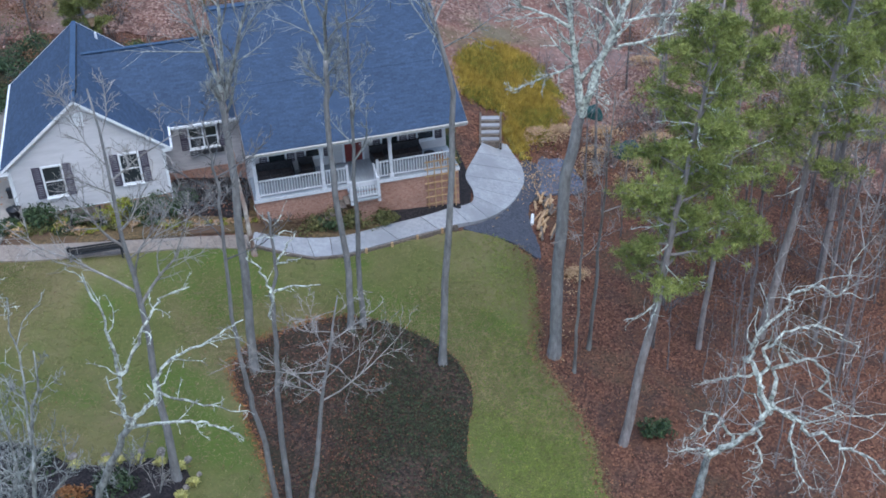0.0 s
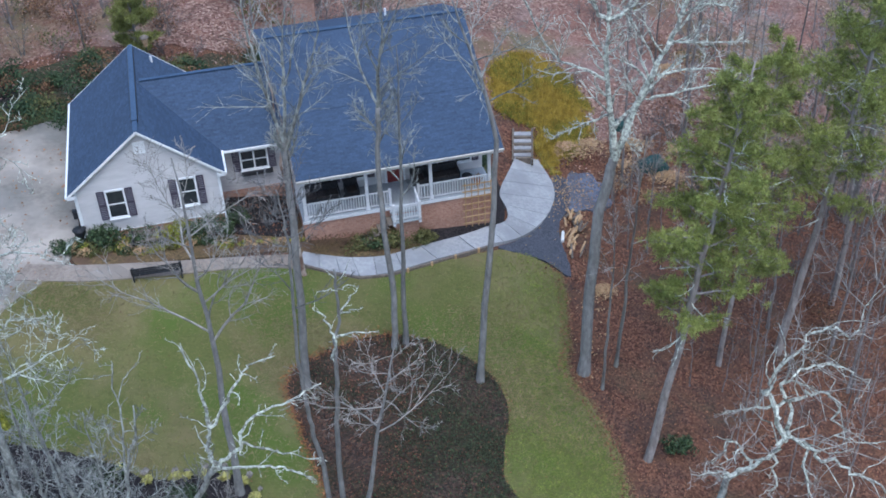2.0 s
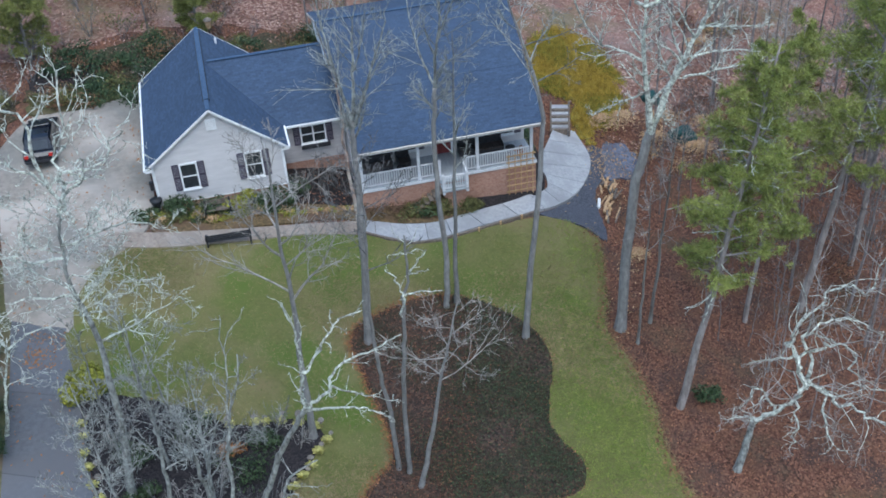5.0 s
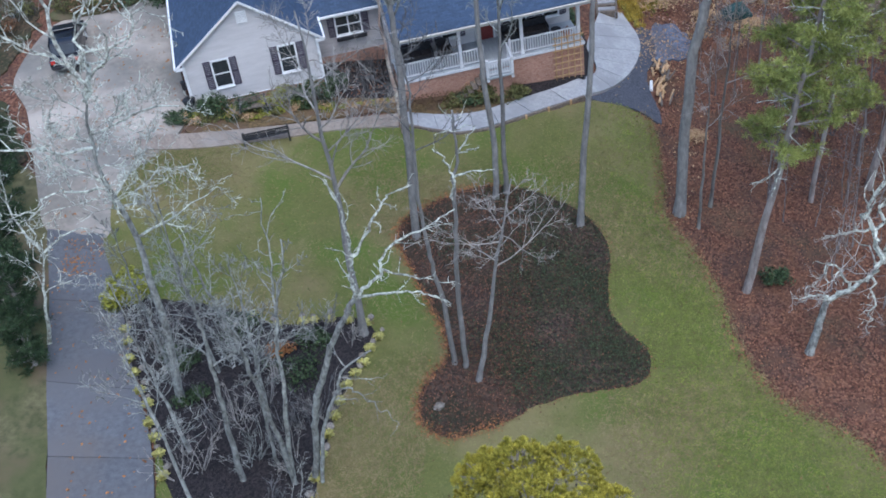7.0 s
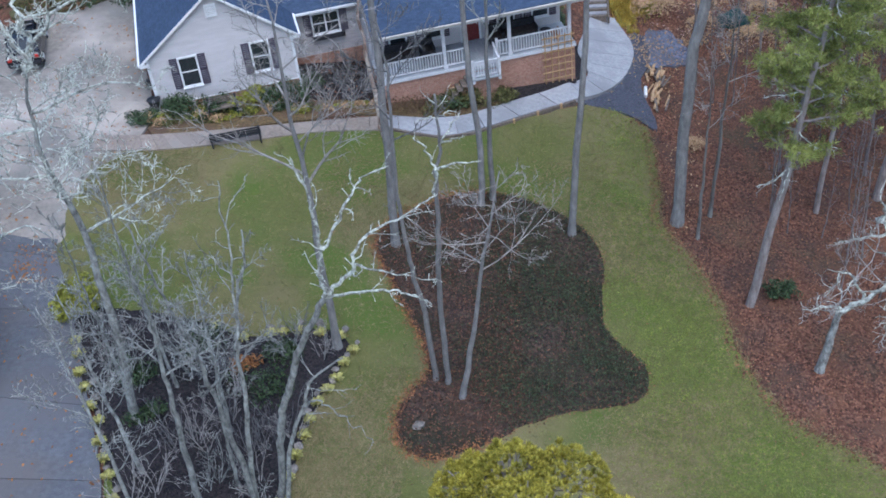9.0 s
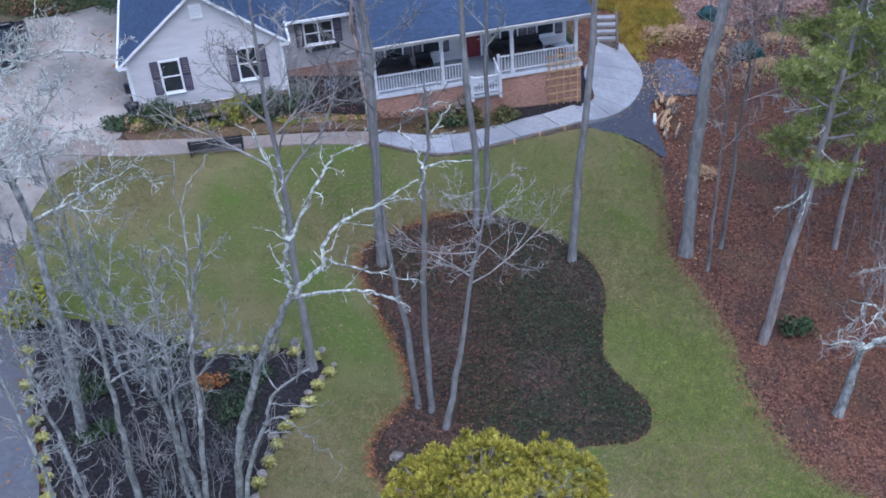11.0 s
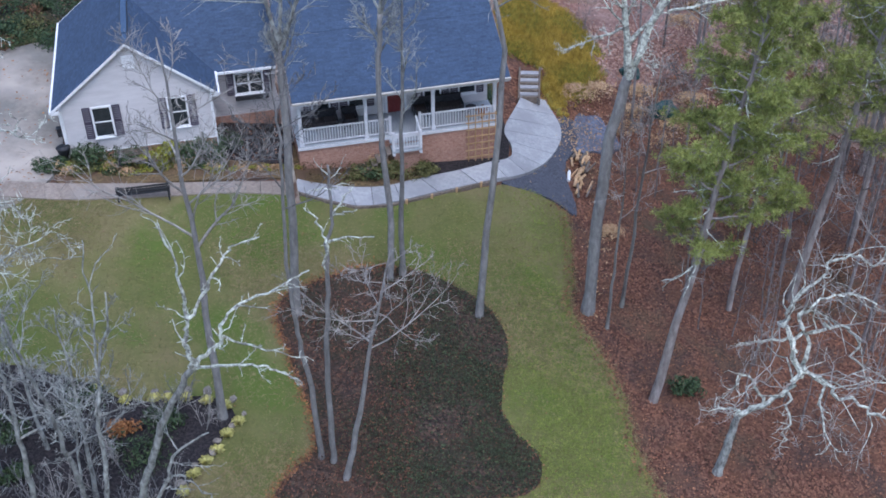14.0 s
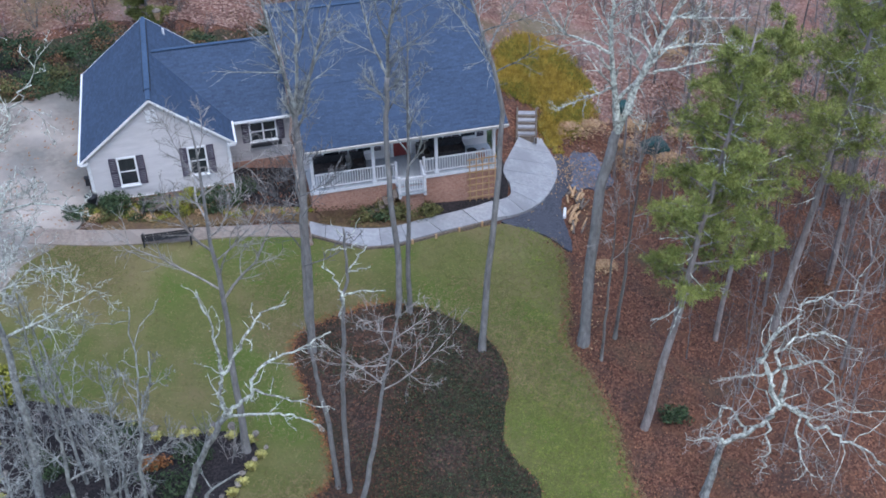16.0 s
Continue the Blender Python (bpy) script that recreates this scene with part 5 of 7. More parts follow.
bare_tree(-5.75, 43.8, 14.2, 0.17, 5, (0, 0), 0.8, 4, 0.12, "tall bare tree with a slim grey trunk", group=TALL, up=1.2, bark=M_TRUNK, twig=M_LICHEN, thin=0.0085, tip=0.6, bend=[(0, 0, -0.3), (0.14, 0.0, 3.26), (-0.03, 0.0, 7.78), (-0.07, 0.0, 11.27), (0.13, 0.0, 14.2)],
          mains=((((0.13, 0.0, 14.2), (-0.29, 0.1, 15.41), (-0.67, 0.2, 16.74), (-0.91, 0.3, 18.32), (-1.08, 0.4, 19.71)), 0.070),
                 (((0.13, 0.0, 14.2), (0.36, 0.03, 16.34), (0.55, 0.07, 17.81), (0.59, 0.1, 19.52)), 0.100),
                 (((0.38, -0.0, 16.66), (0.94, -0.13, 18.05), (1.47, -0.27, 19.38), (1.84, -0.4, 20.55)), 0.060),
                 (((0.29, -0.0, 14.98), (0.87, -0.23, 15.71), (1.66, -0.47, 16.33), (2.75, -0.7, 17.26)), 0.045),
                 (((0.53, 0.0, 18.43), (0.42, 0.3, 19.43), (0.22, 0.6, 20.7)), 0.050)), count=(12, 9, 3), reach=0.62, crook=0.025, wob=0.13)
bare_tree(-5.2, 44.1, 17.0, 0.15, 6, (0.035, 0.0), 0.55, 10, 0.16, "tall bare tree with a slim grey trunk", group=TALL, bark=M_TRUNK, up=1.1, twig=M_LICHEN, count=(11, 7, 3), thin=0.009)
bare_tree(-1.35, 42.1, 21.0, 0.19, 7, (0.05, 0.0), 0.6, 13, 0.18, "tall bare tree at the edge of the bed", group=TALL, bark=M_TRUNK, up=0.6, twig=M_LICHEN, count=(8, 5, 3), bend=[(0, 0, -0.3), (0.5, 0, 7.0), (1.0, 0, 14.2), (0.1, 0, 18.0), (-0.8, 0, 21.0)])
bare_tree(-12.05, 33.4, 17.5, 0.19, 8, (0.01, 0.0), 0.5, 13, 0.22, "tall bare tree at the corner of the shrub bed", up=0.8, bark=M_TRUNK, twig=M_TWIG, thin=0.009, count=(12, 8, 3))
bare_tree(-10.75, 47.75, 12.0, 0.14, 17, (-0.045, 0.0), 0.6, 7, 0.14, "slim tree with peeling pale bark at the edge of the walk", bark=M_PEEL, twig=M_LICHEN, count=(5, 4, 3))
# lichen-covered twin-limbed tree in the shrub bed
bare_tree(-13.48, 25.14, 10.5, 0.145, 9, (0, 0), 0.95, 0, 0.2, "pale lichen-covered forked tree in the shrub bed", bark=M_LICHEN, twig=M_WHITEBARK, tip=0.68,
          bend=[(0, 0, -0.3), (0.55, 0, 2.89), (0.86, 0, 4.49), (1.28, 0, 5.74), (1.73, 0, 6.94), (2.02, 0, 7.86), (2.6, 0, 8.95), (3.16, 0, 9.99), (3.5, 0, 10.5)],
          mains=((((3.5, 0, 10.4), (3.42, -0.2, 11.2), (3.52, -0.3, 12.1), (3.73, -0.4, 12.75), (3.67, -0.4, 14.0), (3.51, -0.4, 15.1), (3.37, -0.4, 16.1)), 0.095),
                 (((3.72, -0.4, 12.7), (4.26, -0.4, 13.57), (4.83, -0.4, 14.59), (5.34, -0.4, 15.32), (6.13, -0.4, 15.65)), 0.066),
                 (((3.5, 0, 10.4), (3.8, -0.2, 10.95), (4.54, -0.4, 11.8), (4.6, -0.4, 12.4), (5.09, -0.4, 13.1), (6.11, -0.4, 13.7), (6.77, -0.4, 14.1), (7.42, -0.4, 14.5)), 0.08),
                 (((4.59, -0.4, 12.05), (5.47, -0.4, 11.68), (6.37, -0.4, 11.4), (7.28, -0.4, 11.1)), 0.045),
                 (((3.5, 0, 10.4), (4.52, -0.3, 10.78), (5.34, -0.4, 10.89), (5.96, -0.4, 10.77), (6.48, -0.4, 10.5), (6.84, -0.4, 10.15)), 0.062)),
          levels=2, count=(6, 4, 2), reach=0.34, wob=0.32, thin=0.012, crook=0.05)
bare_tree(-13.19, 25.0, 8.0, 0.095, 10, (0, 0), 0.6, 2, 0.16, "small crooked pale tree in the shrub bed", bark=M_LICHEN, tip=0.3, levels=1, count=(5, 3, 2),
          bend=[(0, 0, -0.3), (0.51, 0, 2.6), (0.98, 0, 4.2), (1.56, 0, 5.5), (1.86, 0, 6.45), (2.36, 0, 7.1), (3.28, 0, 7.8)],
          mains=((((1.56, 0, 5.5), (1.95, -0.1, 5.9), (2.39, -0.2, 5.85), (2.81, -0.2, 5.2), (3.41, -0.2, 4.5), (3.82, -0.2, 3.65)), 0.045), (((1.44, 0, 5.2), (1.93, -0.2, 5.36), (2.47, -0.2, 5.33)), 0.035), (((1.9, 0, 6.5), (2.52, -0.2, 6.5), (3.58, -0.2, 6.45)), 0.03)))
bare_tree(-19.8, 28.9, 16.4, 0.21, 12, (0.03, 0.0), 0.5, 11, 0.22, "large pale lichen-covered tree beside the drive", bark=M_LICHEN, twig=M_WHITEBARK, up=0.5, wob=0.3, bend=[(0, 0, -0.3), (0.6, 0, 5.5), (0.7, 0, 9.5), (0.3, 0, 13.3), (0.8, 0, 16.4)],
          mains=((((0.8, 0, 16.2), (0.4, 0.2, 18.2), (-0.2, 0.3, 20.6), (-0.9, 0.3, 22.0)), 0.1), (((0.8, 0, 16.3), (1.3, 0.1, 18.1), (1.9, 0.1, 19.7), (2.2, 0.2, 22.0)), 0.1), (((0.7, 0, 16.0), (2.1, -0.4, 17.8), (3.6, -0.5, 19.5), (4.6, -0.6, 20.4)), 0.08),
                 (((0.4, 0, 17.6), (-1.4, 0.2, 18.6), (-2.8, 0.5, 20.4)), 0.06), (((0.4, 0, 14.0), (-1.2, -0.4, 14.3), (-3.1, -0.6, 14.4), (-4.4, -0.7, 12.9)), 0.07), (((0.5, 0, 12.0), (-1.2, -0.7, 12.6), (-2.4, -1.2, 11.6), (-2.6, -1.3, 9.6)), 0.06),
                 (((0.5, 0, 14.6), (2.6, 0.3, 15.2), (4.6, 0.5, 15.0)), 0.06), (((0.6, 0, 11.0), (2.2, -0.3, 12.6), (4.2, -0.3, 13.2)), 0.05)),
          levels=3, count=(8, 5, 3), reach=0.6, crook=0.16, thin=0.0115)
bare_tree(-16.43, 24.81, 15.5, 0.135, 13, (0, 0), 0.45, 10, 0.2, "slim pale bare tree in the shrub bed", bark=M_LICHEN, count=(9, 6, 3), wob=0.28,
          bend=[(0, 0, -0.3), (0.1, 0, 2.5), (0.19, 0, 4.1), (0.28, 0, 5.7), (0.43, 0, 7.4), (0.49, 0, 9.0), (0.48, 0, 10.3), (0.4, 0, 13.0), (0.5, 0, 15.5)])
bare_tree(-15.13, 25.74, 9.5, 0.085, 14, (0, 0), 0.5, 7, 0.2, "thin pale bare tree in the shrub bed", bark=M_LICHEN, count=(8, 5, 3), wob=0.28,
          bend=[(0, 0, -0.3), (0.07, 0, 1.5), (0.12, 0, 3.2), (0.24, 0, 4.5), (0.47, 0, 6.3), (1.07, 0, 8.2), (1.4, 0, 9.5)])
bare_tree(-14.38, 25.12, 13.2, 0.11, 15, (0, 0), 0.5, 7, 0.13, "slim pale lichen-covered tree in the shrub bed", bark=M_LICHEN, twig=M_LICHEN, count=(7, 4, 3), wob=0.3, tip=0.22,
          bend=[(0, 0, -0.3), (0.21, 0, 2.35), (0.55, 0, 4.5), (0.81, 0, 6.3), (0.97, 0, 8.0), (1.2, 0, 9.3), (1.54, 0, 10.8), (1.95, 0, 11.8), (2.16, 0, 13.2)],
          mains=((((0.97, 0, 8.0), (1.25, 0.05, 10.0), (1.52, 0.1, 12.0), (1.72, 0.1, 13.9), (1.81, 0.1, 15.0)), 0.055),))
bare_tree(-14.25, 24.8, 14.0, 0.12, 16, (0, 0), 0.42, 9, 0.18, "pale bare tree leaning over the shrub bed", bark=M_LICHEN, count=(8, 5, 3), wob=0.3, tip=0.25,
          bend=[(0, 0, -0.3), (-0.06, 0, 2.5), (-0.21, 0, 4.2), (-0.24, 0, 5.5), (-0.38, 0, 7.0), (-0.52, 0, 8.5), (-0.71, 0, 9.6), (-0.89, 0, 10.7), (-1.06, 0, 11.8), (-1.3, 0, 14.0)])
for i, (x, y, h, lx) in enumerate(((-18.4, 30.6, 11.0, -0.04), (-18.9, 26.2, 10.0, -0.06), (-15.9, 28.4, 9.5, 0.05), (-20.6, 30.6, 9.0, -0.03), (-18.0, 23.0, 12.0, -0.02))):
    bare_tree(x, y, h, 0.085 + 0.012 * (i % 3), 160 + i, (lx, 0.0), 0.35, 11, 0.22, "slim pale bare tree in the shrub bed", bark=M_LICHEN, twig=M_LICHEN, count=(9, 6, 3), group="slim trees of the shrub bed")
# woods edge
bare_tree(4.1, 43.8, 13.0, 0.30, 20, (0.06, 0.0), 0.85, 0, 0.3, "large forked pale grey tree at the edge of the woods", bark=M_TRUNK, twig=M_WHITEBARK, tip=0.72, bend=[(0, 0, -0.3), (0.21, 0.0, 7.34), (0.75, 0.0, 12.1), (0.99, 0.0, 13.0)],
          mains=((((0.99, 0.0, 13.0), (0.45, 0.0, 17.09), (0.35, 0.0, 19.88)), 0.200),
                 (((0.99, 0.0, 13.0), (1.81, 0.0, 15.57), (2.59, 0.0, 17.81), (3.21, 0.0, 19.17), (3.71, 0.0, 20.87), (4.17, 0.0, 22.51)), 0.200),
                 (((0.35, 0.0, 19.88), (-0.33, 0.1, 20.63), (-0.81, 0.2, 22.29), (-1.06, 0.3, 23.34)), 0.100),
                 (((0.35, 0.0, 19.88), (0.49, 0.05, 21.74), (0.44, 0.1, 23.36)), 0.110),
                 (((0.35, -0.0, 19.88), (1.22, -0.07, 20.36), (1.95, -0.13, 21.38), (2.62, -0.2, 22.48)), 0.100),
                 (((0.42, -0.0, 17.09), (-0.48, -0.1, 17.65), (-1.9, -0.2, 18.48), (-3.24, -0.3, 21.14), (-3.74, -0.4, 22.68)), 0.085),
                 (((0.64, -0.0, 15.32), (-0.43, -0.3, 15.08), (-1.9, -0.6, 14.62)), 0.075),
                 (((3.06, 0.0, 18.78), (4.33, 0.2, 18.68), (6.33, 0.4, 18.55)), 0.075),
                 (((2.62, 0.0, 17.26), (4.46, 0.35, 17.34), (6.1, 0.7, 16.99)), 0.070),
                 (((2.38, -0.0, 16.09), (4.41, -0.25, 16.64), (6.1, -0.5, 17.2)), 0.075),
                 (((3.51, -0.0, 19.96), (4.27, -0.3, 20.61), (5.51, -0.6, 20.61)), 0.060),
                 (((3.68, 0.0, 20.95), (5.2, 0.15, 20.73), (7.46, 0.3, 22.23)), 0.075),
                 (((1.92, 0.0, 15.87), (1.53, 0.25, 16.64), (0.72, 0.5, 18.84)), 0.060),
                 (((1.81, -0.0, 15.57), (1.54, -0.45, 14.32), (1.9, -0.9, 13.96)), 0.040)),
          levels=3, count=(14, 7, 3), reach=0.55, crook=0.05, thin=0.0105)
bare_tree(5.0, 42.7, 11.0, 0.09, 21, (0.02, 0.0), 0.6, 7, 0.16, "thin pale sapling at the edge of the woods")
bare_tree(5.9, 44.6, 14.0, 0.11, 22, (0.05, 0.0), 0.55, 7, 0.16, "thin grey tree at the edge of the woods")
bare_tree(9.2, 34.3, 3.5, 0.24, 23, (0.14, 0.0), 0.7, 0, 0.4, "low spreading tree with white lichen-covered limbs", bark=M_LICHEN, twig=M_WHITEBARK, tip=0.6,
          mains=((((0.5, 0, 3.4), (1.4, 0.0, 4.0), (2.2, -0.1, 5.0), (2.9, -0.2, 6.0), (3.9, -0.4, 5.5), (5.0, -0.6, 4.6), (6.0, -0.8, 4.5), (7.4, -1.0, 3.1)), 0.153), (((2.7, -0.1, 5.7), (2.1, 0.3, 7.4), (1.7, 0.6, 8.0), (2.2, 0.9, 9.1), (3.3, 1.2, 10.5), (4.3, 1.4, 10.8), (5.2, 1.5, 10.3), (5.8, 1.7, 11.9)), 0.116),
                 (((2.3, 0, 7.0), (2.2, 0.3, 8.0), (2.7, 0.4, 9.1), (3.7, 0.5, 9.5), (4.9, 0.6, 9.3), (5.9, 0.6, 8.3)), 0.099), (((2.8, -0.1, 5.9), (2.9, 0.5, 7.4), (3.7, 0.8, 7.7), (4.9, 1.0, 7.2), (5.3, 0.9, 5.6), (6.0, 0.8, 4.7), (7.8, 0.8, 4.7)), 0.108),
                 (((1.4, 0.0, 4.0), (0.8, -0.3, 5.6), (0.0, -0.5, 6.0), (-0.5, -0.6, 4.9)), 0.081), (((0.6, 0.0, 3.5), (-0.3, -0.5, 4.4), (-1.4, -0.8, 4.5)), 0.071), (((2.2, -0.1, 5.0), (2.3, -0.9, 3.8), (2.0, -1.2, 2.7)), 0.071),
                 (((3.1, -0.3, 5.9), (3.5, -1.0, 4.7), (3.9, -1.4, 3.4), (4.7, -1.6, 2.8)), 0.071), (((2.0, 0.4, 7.4), (0.9, 0.5, 7.2), (0.0, 0.4, 7.0)), 0.071)),
          levels=2, count=(10, 6, 3), reach=0.46, wob=0.36, crook=0.13, thin=0.009, fine=M_TWIG)
bare_tree(-26.7, 32.1, 6.2, 0.12, 24, (0.3, 0.0), 0.5, 5, 0.3, "crooked white-barked tree beside the drive", bark=M_WHITEBARK, up=0.6, wob=0.35, mains=((((1.6, 0, 5.4), (2.6, 0.1, 6.2), (4.0, 0.2, 6.6), (4.6, 0.2, 5.4)), 0.06), (((1.7, 0, 5.8), (1.0, 0.2, 7.6), (1.4, 0.2, 10.0)), 0.07)))
PINES = "pines in the woods"
pine(6.8, 38.2, 21.5, 0.24, 30, (0.125, 0.0), 0.40, 40, 0.165, 0.26, 110, blades=21, group=PINES, dead=22)
pine(15.15, 47.1, 24.5, 0.25, 31, (0.11, 0.0), 0.40, 40, 0.165, 0.27, 110, blades=20, group=PINES, dead=22)
pine(11.6, 45.6, 19.0, 0.16, 32, (0.05, 0.0), 0.34, 36, 0.19, 0.27, 105, blades=20, group=PINES, dead=16)
pine(19.5, 52.0, 24.0, 0.22, 33, (0.02, 0.0), 0.40, 34, 0.18, 0.28, 95, blades=20, group=PINES, dead=14)
pine(22.5, 60.5, 22.0, 0.2, 34, (0.0, 0.0), 0.40, 34, 0.18, 0.29, 85, blades=20, group=PINES, dead=10)
pine(-24.1, 68.6, 7.6, 0.12, 35, (0.0, 0.0), 0.12, 34, 0.27, 0.27, 130, blades=16, needle=M_OLIVEPINE, label="green pine behind the garage", group=PINES)
pine(-35.4, 65.2, 9.0, 0.16, 36, (0.0, 0.0), 0.05, 38, 0.36, 0.3, 150, blades=16, needle=M_OLIVEPINE, label="green pine beyond the parking pad", group=PINES)
for i, (x, y, h) in enumerate(((-18.6, 78.0, 5.0), (-33.8, 84.0, 4.5), (-24.6, 88.0, 5.0), (-29.0, 91.0, 4.5))):
    pine(x, y, h, 0.07, 50 + i, (0.0, 0.0), 0.1, 26, 0.32, 0.25, 75, needle=M_OLIVEPINE, label="thin olive-green sapling pine behind the house", blades=13, group="sapling pines")
# yellow-green pine close under the camera
LOBES = ((-4.75, 11.9, 13.4, 0.72), (-4.05, 11.7, 13.7, 0.85), (-2.95, 11.8, 13.5, 0.8), (-2.1, 10.9, 13.0, 0.8), (-5.5, 10.8, 12.7, 0.8), (-3.7, 10.3, 14.1, 1.0),
         (-2.7, 10.1, 13.7, 0.95), (-4.8, 10.0, 13.5, 0.95), (-3.6, 8.9, 13.4, 1.1), (-2.1, 9.2, 12.8, 0.9), (-5.4, 9.2, 12.5, 0.9), (-3.6, 11.0, 12.6, 1.1), (-1.5, 10.3, 12.4, 0.75), (-6.0, 10.2, 12.1, 0.7))
tufted_pine(-3.7, 10.3, 0.26, 37, LOBES, M_YELLOWPINE, "rounded yellow-green pine crown on the near lawn")
for i, (x, y, h) in enumerate(((-26.9, 30.8, 4.2), (-28.0, 33.4, 5.2), (-29.6, 36.6, 4.8), (-30.8, 40.0, 5.6), (-32.0, 43.6, 4.8))):
    pine(x, y, h, 0.12, 40 + i, (0, 0), 0.03, 34, 0.36, 0.32, 40, M_EVERGREEN, "dark evergreen beside the drive", 12, "evergreens beside the drive", name="evergreen")
pine(27.5, 58.5, 9.0, 0.16, 60, (0, 0), 0.05, 34, 0.26, 0.34, 48, M_EVERGREEN, "dark evergreen in the shade of the pines", 14, name="evergreen")
pine(30.5, 55.0, 7.0, 0.14, 61, (0, 0), 0.05, 30, 0.28, 0.34, 44, M_EVERGREEN, "dark evergreen in the shade of the pines", 14, name="evergreen")

# ---- woods ----
def build_woods():
    """Bare trees of eight builds, copied through the woods behind and beside the house."""
    r = random.Random(77)
    kinds = [bare_tree(60 + 6 * k, 130, r.uniform(10, 16), r.uniform(0.06, 0.13), 200 + k, (r.uniform(-0.05, 0.05), r.uniform(-0.03, 0.03)), 0.34, 11, 0.22, "bare grey tree in the leaf-strewn woods", levels=2, count=(8, 5, 3), group="bare trees of the woods", up=1.0, bark=M_WOODGRAY, twig=M_WOODGRAY if k % 2 else M_TWIG, thin=0.013) for k in range(8)]
    spots = []
    for _ in range(4000):
        x, y = r.uniform(-58, 48), r.uniform(34, 112)
        u, v = uv(x, y)
        right = u > 31.5 - 0.12 * (v + 20) and v > -16 and x > 7.5
        back = v > 17 and not (22 < u < 34 and v < 31)
        if not (right or back) or any((x - a) ** 2 + (y - b) ** 2 < 4.5 for a, b in spots):
            continue
        if (right and y < 58 and r.random() < 0.45) or (back and u < 20 and r.random() < 0.45):
            continue
        spots.append((x, y))
    for x, y in spots[:170]:
        s = r.uniform(0.7, 1.15)
        t = copy_thing(r.choice(kinds), Matrix.Translation((x, y, ground(x, y) - 0.1)) @ Matrix.Rotation(r.uniform(0, 6.28), 4, "Z"))
        t.scale = (s, s, s)


build_woods()


def build_brush():
    """Leafless brush of four builds, copied along the woods."""
    r = random.Random(78)
    kinds = [bare_shrub(60 + 4 * k, 140, r.uniform(1.8, 3.2), 250 + k, (M_DARKTWIG, M_WOODGRAY, M_DARKTWIG, M_WOODGRAY)[k], "bare twiggy brush in the woods", 7, "woodland brush") for k in range(4)]
    spots = []
    while len(spots) < 165:
        x, y = r.uniform(-50, 40), r.uniform(34, 100)
        u, v = uv(x, y)
        right = u > 33 - 0.12 * (v + 20) and v > -14 and x > 8
        back = v > 12.5 and not (22 < u < 34 and v < 29)
        if (right or back) and not (back and v > 30 and r.random() < 0.5):
            spots.append((x, y))
    for x, y in spots:
        s = r.uniform(0.6, 1.25)
        t = copy_thing(r.choice(kinds), Matrix.Translation((x, y, ground(x, y) - 0.05)) @ Matrix.Rotation(r.uniform(0, 6.28), 4, "Z"))
        t.scale = (s, s, s)


build_brush()


def build_saplings():
    """Thin leafless saplings of three builds under the pines."""
    r = random.Random(79)
    kinds = [bare_tree(90 + 4 * k, 140, r.uniform(6, 9), r.uniform(0.045, 0.065), 270 + k, (r.uniform(-0.04, 0.06), 0.0), 0.4, 7, 0.2, "thin grey sapling under the pines", levels=1, count=(5, 3), group="saplings under the pines", up=1.0, bark=M_WOODGRAY, name="sapling") for k in range(3)]
    n = 0
    while n < 62:
        x, y = r.uniform(6.5, 24), r.uniform(37, 62)
        if uv(x, y)[0] < 29.5 or (x - 9.2) ** 2 + (y - 34.3) ** 2 < 9:
            continue
        n += 1
        t = copy_thing(r.choice(kinds), Matrix.Translation((x, y, ground(x, y) - 0.1)) @ Matrix.Rotation(r.uniform(0, 6.28), 4, "Z"))
        s = r.uniform(0.6, 1.15)
        t.scale = (s, s, s)


build_saplings()


def scatter(name, spots, make, material, label, category):
    V, F = [], []
    for p in spots:
        make(V, F, p)
    return tagged(new(name, mesh_of(name, V, F, material)), label, category, kind="stuff")


def leaf_quad(size, tilt, lift):
    def make(V, F, p):
        q = size * rng.uniform(0.6, 1.3)
        n = Vector((rng.gauss(0, tilt), rng.gauss(0, tilt), 1)).normalized()
        a = Matrix.Rotation(rng.uniform(0, 6.28), 3, n) @ n.orthogonal().normalized()
        b = n.cross(a)
        c = Vector((p[0], p[1], ground(p[0], p[1]) + rng.uniform(*lift)))
        k = len(V)
        V += [tuple(c - a * q), tuple(c + b * q * 0.6 + n * q * 0.2), tuple(c + a * q), tuple(c - b * q * 0.6 + n * q * 0.15)]
        F.append((k, k + 1, k + 2, k + 3))
    return make


def blade(height, lean=0.04):
    def make(V, F, p):
        z = ground(p[0], p[1]) + 0.03
        for _ in range(3):
            a, s = rng.uniform(0, 6.28), 0.018
            dx, dy = rng.gauss(0, lean), rng.gauss(0, lean)
            k = len(V)
            x, y = p[0] + rng.gauss(0, 0.05), p[1] + rng.gauss(0, 0.05)
            V += [(x - s * math.cos(a), y - s * math.sin(a), z), (x + s * math.cos(a), y + s * math.sin(a), z), (x + dx, y + dy, z + height * rng.uniform(0.5, 1.2))]
            F.append((k, k + 1, k + 2))
    return make


def pick(n, x0, x1, y0, y1, test):
    """n places in a rectangle that pass the test, which takes arrays."""
    out = np.empty((0, 2))
    gen = np.random.default_rng(n)
    while len(out) < n:
        p = gen.uniform((x0, y0), (x1, y1), (3 * n, 2))
        out = np.vstack((out, p[test(p)]))
    return [(float(a), float(b)) for a, b in out[:n]]


def house_axes(p):
    return (p[:, 0] - HX) * HC + (p[:, 1] - HY) * HS, -(p[:, 0] - HX) * HS + (p[:, 1] - HY) * HC


